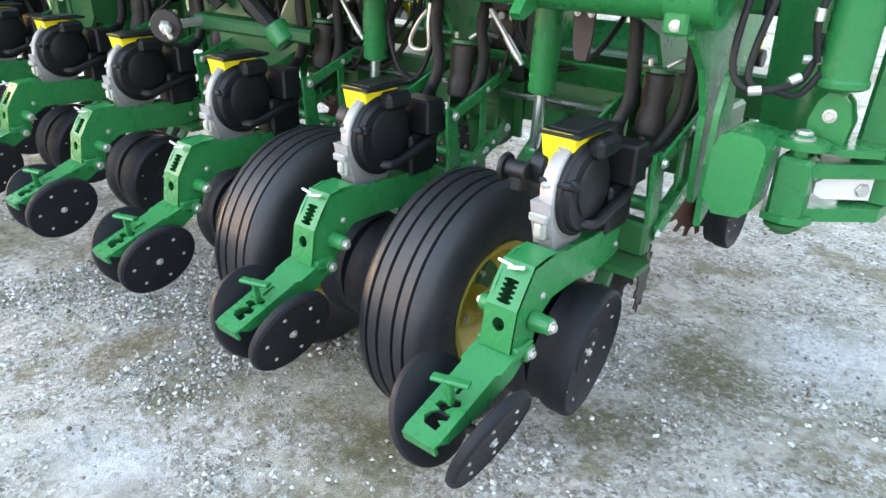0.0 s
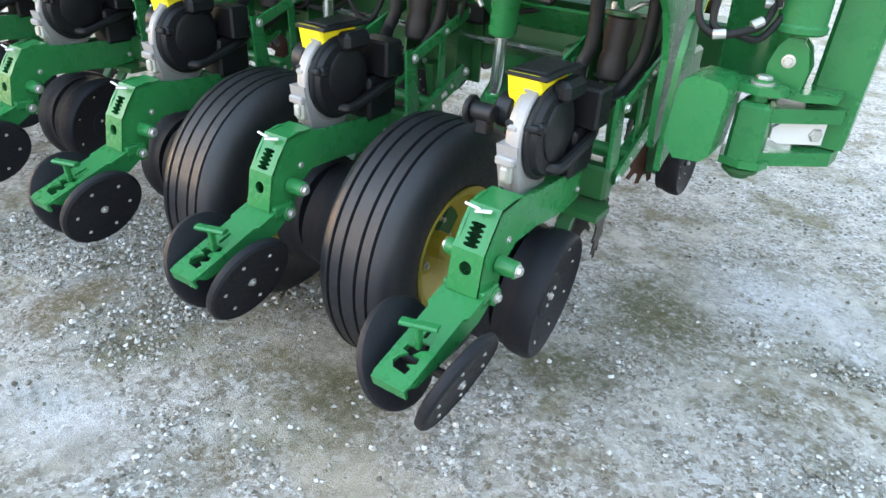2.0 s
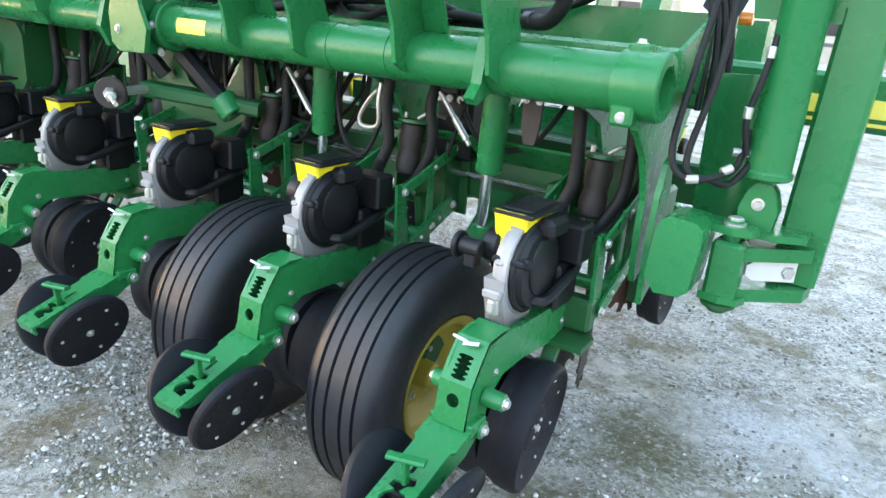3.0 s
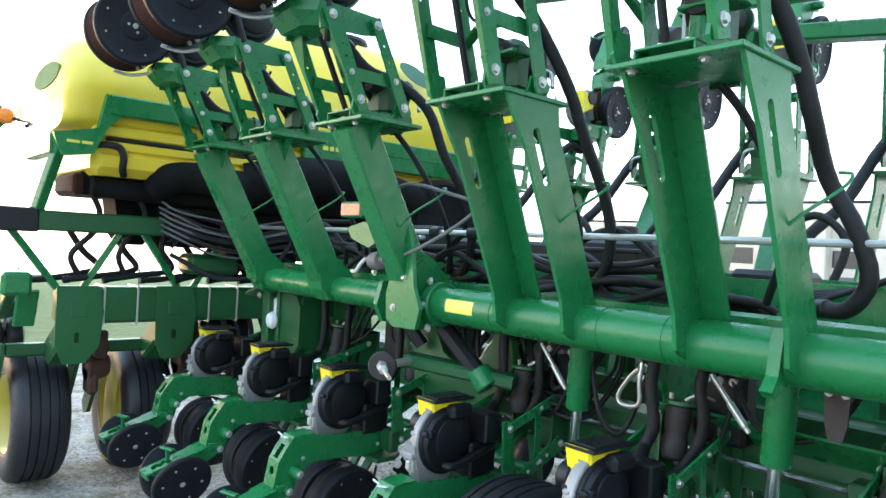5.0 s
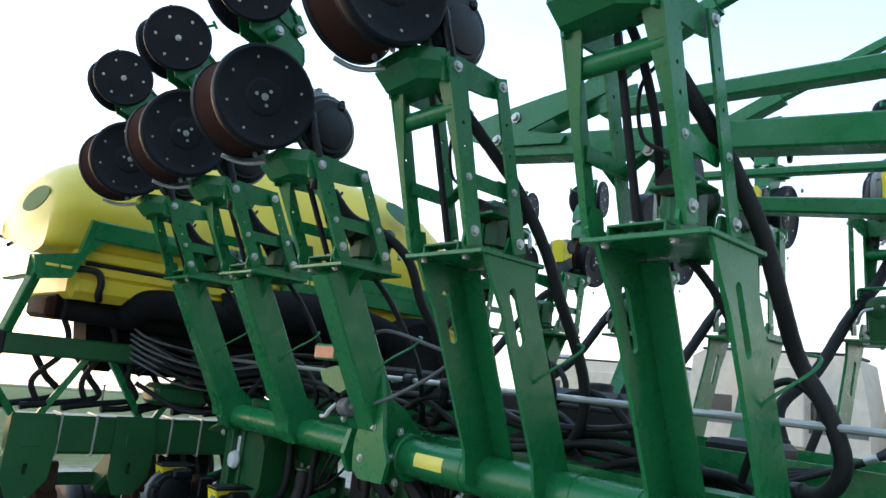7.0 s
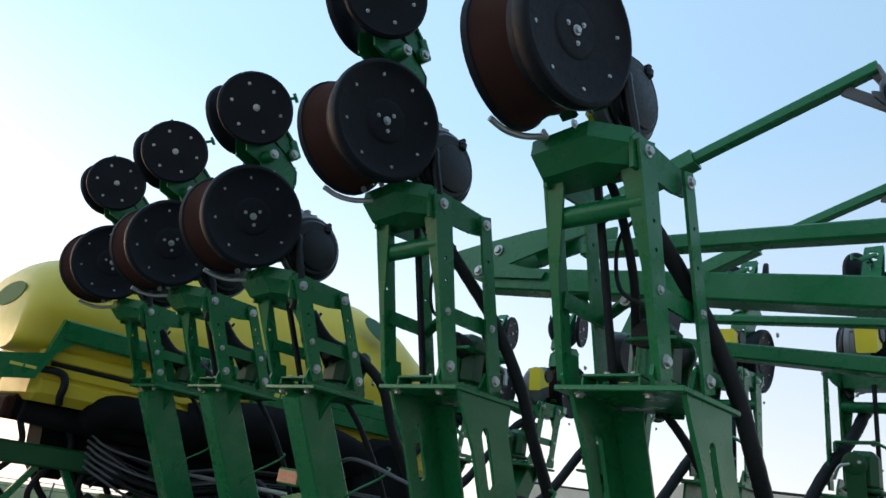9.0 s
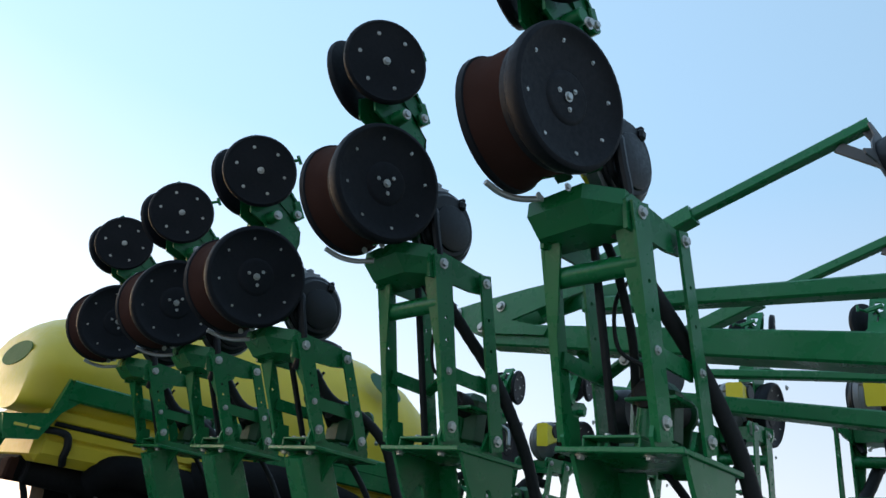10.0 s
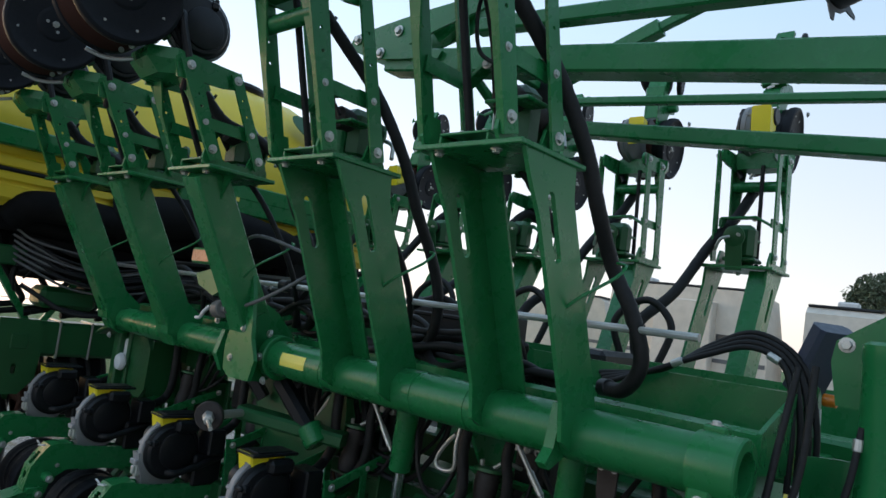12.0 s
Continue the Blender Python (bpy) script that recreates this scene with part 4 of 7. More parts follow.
for k in range(5):
    far = copy_thing(plain, pose(0, Y_FAR, 0, 0, 0, 180) @ pose(0.32 + 0.762 * k, 0, 0))
    tagged(far, "green row unit hanging behind the opposite wing", group="lower row units of the opposite wing")


def fertiliser_opener(x):
    t = thing("fertiliser_opener", "rusty notched disc opener with a black gauge wheel", "disc opener", "fertiliser openers")
    fitted("opener_disc", NOTCH_MESH, RUST, t, pose(-0.06, 0, 0.47, 0, 90, -24), "rusty notched disc")
    wheel(t, "gauge_wheel", GAUGE_MESH, pose(0.13, 0.02, 0.45, 0, 90, 0) @ Matrix.Diagonal((0.75, 0.75, 0.8, 1)), 0.1, 6, 0, "", 0.022)
    s = S()
    s.bar((-0.02, 0, 0.38), (-0.02, -0.05, 0.7), 0.05, 0.06, 0.006, (1, 0, 0))
    s.bar((-0.02, -0.05, 0.7), (-0.02, -0.6, 1.0), 0.05, 0.06, 0.006, (1, 0, 0))
    part("shank", s, DARKGREEN, t)
    s = S()
    s.rod((-0.07, 0, 0.47), (0.12, 0.02, 0.45), 0.016, None, 10)
    part("axle", s, BLACK, t)
    t.matrix_basis = pose(x, 2.08, 0)
    return t


fo = fertiliser_opener(-0.1)
for k in (1, 2, 3):
    copy_thing(fo, pose(-0.1 - 0.762 * k, 2.08, 0))


# ---- the folding wing ----
def wing_bar():
    t = thing("wing_tube", "thick round green lift tube with flanges and a yellow decal", "machine tube")
    s = S()
    s.rod((-3.55, 0.87, 1.465), (-2.05, 0.87, 1.465), 0.07, None, 32)
    part("inner_tube", s, GREEN, t)
    s = S()
    s.lathe([(0.058, 0.0), (0.08, 0.0), (0.08, 2.02), (0.058, 2.02), (0.058, 1.9), (0.058, 0.1)], along_x(-1.82, 0.87, 1.465), 36, False)
    part("outer_tube", s, GREEN, t)
    for x, r in ((-1.86, 0.1), (-2.02, 0.095), (-3.5, 0.09)):
        s = S()
        s.rod((x, 0.87, 1.465), (x + 0.05, 0.87, 1.465), r, None, 28, 0.005)
        part("flange", s, GREEN, t)
        for k in range(3):
            bolt(t, (x + 0.025, 0.87 - 0.1 * math.cos(k * 0.9 - 0.9), 1.465 + 0.105 * math.sin(k * 1.4 - 1.4)), (0, -1, 0.2 * (k - 1)), 0.013)
    # hinge bracket hanging under the inboard end, with a pale cap on its face
    s = S()
    s.plate([(-3.62, 1.02), (-3.27, 1.02), (-3.22, 1.08), (-3.22, 1.31), (-3.27, 1.37), (-3.58, 1.4), (-3.62, 1.36)], 0.02, Matrix(((1, 0, 0, 0), (0, 0, -1, 0.97), (0, 1, 0, 0), (0, 0, 0, 1))))
    s.box(-3.49, -3.46, 0.93, 0.96, 1.04, 1.39, 0.008)
    s.box(-3.62, -3.54, 0.9, 0.955, 1.03, 1.4, 0.008)
    s.plate([(0.97, 1.05), (1.36, 1.0), (1.4, 1.05), (1.4, 1.3), (1.34, 1.36), (0.97, 1.36)], 0.02, yz(-3.245), [slot(1.16, 1.22, 1.17, 1.22, 0.025)])
    s.bar((-3.5, 0.88, 1.43), (-3.72, 0.88, 1.35), 0.025, 0.11, 0.008, (0, 1, 0))
    part("hinge_bracket", s, DARKGREEN, t)
    s = S()
    s.lathe([(0.0, 0.0), (0.05, 0.0), (0.054, 0.012), (0.044, 0.034), (0.02, 0.044), (0.0, 0.045)], pose(-3.5, 0.925, 1.2, 90, 0, 0), 24)
    s.box(-3.53, -3.48, 0.93, 0.95, 1.23, 1.34, 0.008)
    part("cap", s, WHITE, t, "pale plastic cap")
    # end clamp with two pinch bolts
    s = S()
    s.lathe([(0.081, 0.0), (0.09, 0.0), (0.092, 0.006), (0.092, 0.12), (0.088, 0.125), (0.06, 0.125), (0.06, 0.09)], along_x(0.08, 0.87, 1.465), 36, False)
    s.box(0.085, 0.15, 0.865, 0.91, 1.545, 1.572, 0.006)
    s.box(0.085, 0.15, 0.79, 0.835, 1.36, 1.42, 0.008)
    part("end_clamp", s, GREEN, t)
    bolt(t, (0.115, 0.885, 1.572), (0, 0, 1), 0.012)
    bolt(t, (0.12, 0.79, 1.385), (0.3, -1, 0), 0.0105)
    m = Matrix.Translation((0, 0.87, 1.465))
    s = S()
    verts, faces = [], []
    for k in range(6):
        a = radians(208 - 8 * k)
        for x in (-1.71, -1.54):
            verts.append((x, 0.0815 * math.cos(a), 0.0815 * math.sin(a)))
    for k in range(5):
        faces.append((2 * k, 2 * k + 1, 2 * k + 3, 2 * k + 2))
    s.add([(x, y, -z) for x, y, z in verts], faces, m)
    part("decal", s, DECAL, t, "plain yellow warning decal")
    for x in (-0.68, -1.45, -0.93):
        s = S()
        s.rod((x - 0.004, 0.87, 1.465), (x + 0.004, 0.87, 1.465), 0.0825, None, 32)
        part("weld_seam", s, GREEN, t)
    return t


wing_bar()


def wide_post(x):
    """A pair of leaning slotted side plates under a top plate."""
    t = thing("lift_post", "wide green lift post of two slotted leaning plates", "machine post", "wide lift posts")
    out = [(0.4, 2.222), (0.65, 2.222), (0.66, 2.13), (0.92, 1.53), (0.9, 1.5), (0.8, 1.42), (0.74, 1.45), (0.72, 1.56), (0.505, 2.05), (0.44, 2.15)]
    hole = slot(0.545, 2.115, 0.61, 1.96, 0.017)
    for side in (-1, 1):
        s = S()
        s.plate(out, 0.014, yz(side * 0.165 - 0.007), [hole])
        part("side_plate", s, GREEN, t)
    s = S()
    s.bar((-0.12, 0.62, 2.215), (-0.12, 0.9, 1.52), 0.1, 0.012, 0.002, (0, 1, 0.4))
    part("web", s, GREEN, t)
    s = S()
    s.box(-0.205, 0.18, 0.372, 0.69, 2.222, 2.238, 0.003)
    part("top_plate", s, GREEN, t)
    s = S()
    s.box(-0.125, 0.055, 0.385, 0.45, 2.262, 2.27, 0.002)
    for xx in (-0.125, 0.047):
        s.box(xx, xx + 0.008, 0.385, 0.45, 2.238, 2.262, 0.002)
    for side in (-1, 1):
        # rack plate: two ears for the arm bolts, teeth along the top between them
        teeth = [(0.56 - 0.016 * k, 2.262 + (0.006 if k % 2 else 0)) for k in range(8)]
        s.plate([(0.375, 2.238), (0.67, 2.238), (0.67, 2.262), (0.635, 2.322), (0.585, 2.322), (0.57, 2.275), *teeth, (0.44, 2.268), (0.425, 2.325), (0.372, 2.325), (0.362, 2.26)], 0.012, yz(-0.039 + side * 0.135 - 0.006))
    part("clamp_bracket", s, GREEN, t)
    for px in (-0.145, 0.065):
        bolt(t, (px, 0.415, 2.222), (0, 0, -1), 0.0115)
    for px in (-0.06, 0.02):
        bolt(t, (px, 0.41, 2.27), (0, 0, 1), 0.009)
    s = S()
    s.rod((-0.03, 0.55, 2.236), (-0.03, 0.55, 2.4), 0.032, 0.028, 16, 0.004)
    s.box(-0.075, 0.085, 0.5, 0.6, 2.39, 2.402, 0.003)
    part("stop_post", s, GREEN, t)
    t.matrix_basis = pose(x, 0, 0)
    return t


def narrow_post(x):
    t = thing("lift_post", "narrow green box lift post on the wing tube", "machine post", "narrow lift posts")
    s = S()
    s.bar((0, 0.86, 1.44), (0, 0.437, 2.216), 0.125, 0.15, 0.008, (0, 1, 0.5), 0.13, 0.15)
    part("box_leg", s, GREEN, t)
    for side in (-1, 1):
        s = S()
        s.plate([(side * 0.06, 2.1), (side * 0.062, 2.216), (side * 0.15, 2.216), (side * 0.11, 2.19), (side * 0.075, 2.14)], 0.01, Matrix(((1, 0, 0, 0), (0, 0, -1, 0.44 + (0.06 if side > 0 else 0)), (0, 1, 0, 0), (0, 0, 0, 1))))
        part("gusset", s, GREEN, t)
    s = S()
    s.plate([(0.75, 1.46), (0.72, 1.6), (0.8, 1.66), (0.93, 1.56), (0.93, 1.46)], 0.135, yz(-0.0675))
    part("saddle", s, GREEN, t)
    s = S()
    s.box(-0.195, 0.165, 0.365, 0.68, 2.216, 2.232, 0.003)
    part("top_plate", s, GREEN, t)
    s = S()
    s.box(-0.125, 0.055, 0.385, 0.45, 2.262, 2.27, 0.002)
    for xx in (-0.125, 0.047):
        s.box(xx, xx + 0.008, 0.385, 0.45, 2.238, 2.262, 0.002)
    for side in (-1, 1):
        # rack plate: two ears for the arm bolts, teeth along the top between them
        teeth = [(0.56 - 0.016 * k, 2.262 + (0.006 if k % 2 else 0)) for k in range(8)]
        s.plate([(0.375, 2.238), (0.67, 2.238), (0.67, 2.262), (0.635, 2.322), (0.585, 2.322), (0.57, 2.275), *teeth, (0.44, 2.268), (0.425, 2.325), (0.372, 2.325), (0.362, 2.26)], 0.012, yz(-0.039 + side * 0.135 - 0.006))
    part("clamp_bracket", s, GREEN, t)
    for px in (-0.13, 0.06):
        bolt(t, (px, 0.41, 2.216), (0, 0, -1), 0.012)
        bolt(t, (px * 0.4 - 0.03, 0.41, 2.27), (0, 0, 1), 0.009)
    t.matrix_basis = pose(x, 0, 0)
    return t


wp = wide_post(XU[0])
copy_thing(wp, pose(XU[1], 0, 0))
npost = narrow_post(XU[2])
for x in XU[3:]:
    copy_thing(npost, pose(x, 0, 0))
for k, x in enumerate(XF):
    far = copy_thing(wp if k < 2 else npost, pose(0, Y_FAR, 0, 0, 0, 180) @ pose(-x, 0, 0))
    tagged(far, "green lift post of the opposite wing", group="lift posts of the opposite wing")


def wing_frames():
    for far in (False, True):
        t = thing("wing_toolbar", "long green box toolbar of the opposite wing" if far else "long green box toolbar carrying the row units", "toolbar")
        s = S()
        s.box(-3.75, 0.12, 1.36, 1.54, 0.9, 1.08, 0.012)
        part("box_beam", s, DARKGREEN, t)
        s = S()
        s.plate([(1.0, 1.47), (1.0, 1.555), (1.045, 1.565), (1.055, 1.555), (1.055, 1.49), (1.36, 1.46), (1.36, 1.668), (1.375, 1.668), (1.375, 1.44), (1.055, 1.465)], 3.78, yz(-3.6))
        part("channel_beam", s, GREEN, t)
        s = S()
        s.plate([(1.0, 1.45), (1.375, 1.42), (1.375, 1.668), (1.3, 1.668), (1.0, 1.56)], 0.014, yz(0.18))
        part("end_plate", s, GREEN, t)
        for x in (-3.3, -2.3, -1.75, -0.95, -0.1):
            s = S()
            s.plate([(1.0, 1.38), (0.93, 1.45), (0.95, 1.5), (1.15, 1.52), (1.5, 1.42), (1.54, 1.08), (1.34, 1.08), (1.2, 1.3)], 0.016, yz(x))
            part("support_plate", s, GREEN, t)
        s = S()
        s.bar((-0.95, 1.3, 1.12), (-0.12, 1.3, 1.12), 0.2, 0.01, 0.002, (0, 0.7, 1))
        part("cover_sheet", s, GREEN, t)
        if far:
            t.matrix_basis = Matrix.Translation((0, Y_FAR, 0)) @ Matrix.Diagonal((1, -1, 1, 1))
            s = S()
            s.rod((-3.55, 0.87, 1.465), (0.2, 0.87, 1.465), 0.08, None, 28)
            tube = part("round_tube", s, GREEN, t)


wing_frames()


def lift_cylinder(x, y, z, rx, group="lift cylinders", body=0.22, label="green hydraulic lift cylinder with a chrome rod"):
    t = thing("lift_cylinder", label, "hydraulic cylinder", group)
    s = S()
    s.lathe([(0.03, 0), (0.046, 0.008), (0.048, 0.018), (0.048, body + 0.24), (0.042, body + 0.27), (0.036, body + 0.3)], None, 24)
    part("barrel", s, GREEN, t)
    s = S()
    s.rod((0, 0, -0.21), (0, 0, 0.02), 0.022, None, 18)
    part("rod", s, CHROME, t)
    s = S()
    s.rod((0, 0, -0.36), (0, 0, -0.2), 0.034, 0.034, 18, 0.004)
    part("clevis", s, GREEN, t)
    t.matrix_basis = pose(x, y, z, rx, 4, 0)
    return t


lift_cylinder(-0.447, 1.13, 1.075, 3)
lift_cylinder(-1.27, 1.16, 1.08, 3)


def wing_tyre(x):
    t = thing("support_wheel_assembly", "ribbed black implement tyre on a yellow rim", "wheel", "wing wheels")
    prof = [(0.2, -0.1), (0.235, -0.115), (0.3, -0.14), (0.37, -0.145), (0.41, -0.13), (0.428, -0.11)]
    for g in (-0.075, -0.03, 0.03, 0.075):
        prof += [(0.436, g - 0.012), (0.436, g - 0.006), (0.424, g - 0.003), (0.424, g + 0.003), (0.436, g + 0.006)]
    prof += [(0.428, 0.11), (0.41, 0.13), (0.37, 0.145), (0.3, 0.14), (0.235, 0.115), (0.2, 0.1)]
    s = S()
    s.lathe(prof, along_x(0, 0, 0), 64, False)
    part("tyre", s, RUBBER, t)
    s = S()
    s.lathe([(0.05, 0.01), (0.12, 0.0), (0.15, 0.03), (0.18, 0.04), (0.195, 0.06), (0.2, 0.105), (0.222, 0.118), (0.232, 0.122), (0.232, 0.112), (0.205, 0.1), (0.2, -0.1), (0.05, -0.1)], along_x(0, 0, 0), 48)
    rim = part("rim", s, RIM, t)
    s = S()
    s.rod((0.0, 0, 0), (0.07, 0, 0), 0.05, 0.045, 18, 0.006)
    part("hub", s, RIM, rim)
    for k in range(6):
        a = k * math.pi / 3
        bolt(rim, (0.012, 0.085 * math.cos(a), 0.085 * math.sin(a)), (1, 0, 0), 0.011)
    s = S()
    s.bar((-0.02, 0.02, 0.0), (-0.02, 0.3, 0.3), 0.1, 0.08, 0.01, (1, 0, 0))
    s.bar((-0.02, 0.3, 0.3), (-0.02, 0.55, 0.5), 0.12, 0.1, 0.01, (1, 0, 0))
    part("wheel_arm", s, DARKGREEN, t)
    t.matrix_basis = pose(x, 0.76, 0.437)
    return t


wing_tyre(-0.44)
wing_tyre(-1.2)


# ---- hinge and folding link at the wing tip ----
def wing_hinge():
    t = thing("wing_tip_frame", "green welded wing tip frame with pinned knuckle and white link bar", "hinge frame")
    s = S()
    s.plate([(0.83, 1.39), (0.97, 1.42), (1.2, 1.5), (1.25, 1.3), (1.28, 0.95), (1.15, 0.9), (1.06, 0.85), (1.04, 0.92), (1.03, 1.02), (1.03, 1.12), (1.0, 1.19), (0.955, 1.26), (0.885, 1.32), (0.84, 1.35)], 0.02, yz(0.135))
    part("cheek_plate", s, GREEN, t)
    s = S()
    s.plate([(1.0, 0.805), (0.99, 1.0), (1.0, 1.14), (1.03, 1.24), (1.08, 1.26), (1.14, 1.0), (1.1, 0.86)], 0.018, yz(0.185))
    part("inner_cheek", s, GREEN, t)
    s = S()
    s.plate([(0.225, 0.94), (0.26, 0.895), (0.33, 0.9), (0.352, 0.92), (0.365, 1.08), (0.36, 1.105), (0.34, 1.12), (0.27, 1.125), (0.245, 1.112), (0.232, 1.08)], 0.16, Matrix(((1, 0, 0, 0), (0, 0, -1, 1.06), (0, 1, 0, 0), (0, 0, 0, 1))))
    part("hinge_box", s, GREEN, t)
    s = S()
    verts, faces = [], []
    for k in range(9):
        a = radians(200 + 17.5 * k)
        for z, r in ((1.04, 0.115), (1.5, 0.135)):
            verts.append((0.345 + r * math.cos(a) * 0.8, 1.16 + r * 1.3 * math.sin(a), z))
    outer = [(0.345 + (x - 0.345) * 1.07, 1.16 + (y - 1.16) * 1.07, z) for x, y, z in verts]
    verts2 = [(x, 2.32 - y, z) for x, y, z in verts + outer]
    n = 18
    for k in range(8):
        a = 2 * k
        faces.append((a, a + 2, a + 3, a + 1))
        faces.append((a + n, a + 1 + n, a + 3 + n, a + 2 + n))
        faces.append((a + 1, a + 3, a + 3 + n, a + 1 + n))
        faces.append((a, a + n, a + 2 + n, a + 2))
    faces += [(0, 1, 1 + n, n), (16, 16 + n, 17 + n, 17)]
    s.add(verts2, faces)
    s.smooth = True
    part("curved_guard", s, GREEN, t)
    for z in (1.085, 0.88):
        s = S()
        s.plate([(0.36, 1.0), (0.42, 0.985), (0.47, 1.0), (0.485, 1.04), (0.46, 1.08), (0.41, 1.1), (0.34, 1.1)], 0.022, pose(0, 0, z))
        part("lug", s, GREEN, t)
    s = S()
    s.rod((0.415, 1.04, 0.84), (0.415, 1.04, 1.12), 0.024, None, 18)
    part("hinge_pin", s, GREEN, t)
    bolt(t, (0.415, 1.04, 1.107), (0, 0, 1), 0.022)
    s = S()
    s.rod((0.415, 1.04, 0.858), (0.415, 1.04, 0.874), 0.05, None, 20, 0.003)
    s.rod((0.415, 1.04, 0.842), (0.415, 1.04, 0.858), 0.03, None, 16, 0.003)
    part("washer", s, DARKGREEN, t)
    # knuckle with a slot and the white link bar
    s = S()
    s.box(0.37, 0.46, 0.995, 1.085, 0.887, 1.062, 0.012)
    for z0, z1 in ((0.887, 0.925), (1.01, 1.05)):
        s.plate([(0.43, 1.0), (0.62, 1.16), (0.63, 1.24), (0.58, 1.28), (0.4, 1.1)], z1 - z0, pose(0, 0, z0))
    part("knuckle", s, GREEN, t)
    s = S()
    s.plate([(0.0, -0.03), (0.13, -0.032), (0.13, 0.032), (0.0, 0.03), (-0.024, 0.016), (-0.024, -0.016)], 0.014, pose(0.475, 1.105, 0.97, 90, 0, 38))
    part("link_bar", s, WHITE, t, "white-painted steel link bar")
    bolt(t, (0.56, 1.165, 0.968), (0.6, -0.8, 0), 0.02)
    # upright square post
    s = S()
    s.bar((0.575, 1.26, 0.93), (0.6, 1.26, 1.7), 0.13, 0.15, 0.012, (0, 1, 0))
    part("square_post", s, GREEN, t)
    s = S()
    lug = [(0.41, 1.09), (0.5, 1.08), (0.51, 1.15), (0.495, 1.2), (0.475, 1.225), (0.44, 1.225), (0.42, 1.2), (0.405, 1.15)]
    for y in (1.105, 1.165):
        s.plate(lug, 0.018, Matrix(((1, 0, 0, 0), (0, 0, -1, y), (0, 1, 0, 0), (0, 0, 0, 1))))
    s.plate([(0.4, 1.07), (0.52, 1.05), (0.6, 1.1), (0.6, 1.25), (0.53, 1.28), (0.42, 1.18)], 0.02, pose(0, 0, 1.075))
    part("clevis_plate", s, GREEN, t)
    bolt(t, (0.455, 1.087, 1.165), (0, -1, 0), 0.0125)
    s = S()
    s.plate([(0.32, 1.66), (0.72, 1.66), (0.74, 1.95), (0.62, 1.97), (0.44, 1.93), (0.31, 1.84), (0.3, 1.78)], 0.03, Matrix(((1, 0, 0, 0), (0, 0, -1, 1.22), (0, 1, 0, 0), (0, 0, 0, 1))))
    part("top_bracket", s, GREEN, t)
    bolt(t, (0.337, 1.19, 1.83), (0, -1, 0), 0.015)


wing_hinge()


def tip_cylinder():
    t = thing("fold_cylinder", "large green hydraulic fold cylinder standing on the hinge", "hydraulic cylinder")
    s = S()
    s.lathe([(0.06, 0.0), (0.068, 0.006), (0.068, 0.02), (0.062, 0.026), (0.062, 0.55), (0.066, 0.56), (0.066, 0.6), (0.05, 0.61)], pose(0.455, 1.12, 1.235), 32)
    part("barrel", s, GREEN, t)
    s = S()
    s.box(0.43, 0.48, 1.1, 1.14, 1.13, 1.24, 0.01)
    part("rod_eye", s, GREEN, t)
    s = S()
    s.rod((0.42, 1.1, 1.3), (0.36, 1.08, 1.3), 0.012, None, 10)
    part("port", s, STEEL, t)


tip_cylinder()


# ---- hoses ----
def hose(pts, r, label, mat=HOSE, category="hose", group="hoses", ribs=0.0, name="hose", n=12):
    s = S()
    s.pipe(pts, r, n, 7, ribs)
    ob = tagged(part(name, s, mat), label, category, group)
    if r > 0.018:
        for a, b in ((pts[0], pts[1]), (pts[-1], pts[-2])):
            a, b = Vector(a), Vector(b)
            cuff = S()
            cuff.rod(a, a + (b - a).normalized() * 0.04, r * 1.16, None, 16, 0.003)
            part("hose_cuff", cuff, BLACK, ob)
    return ob


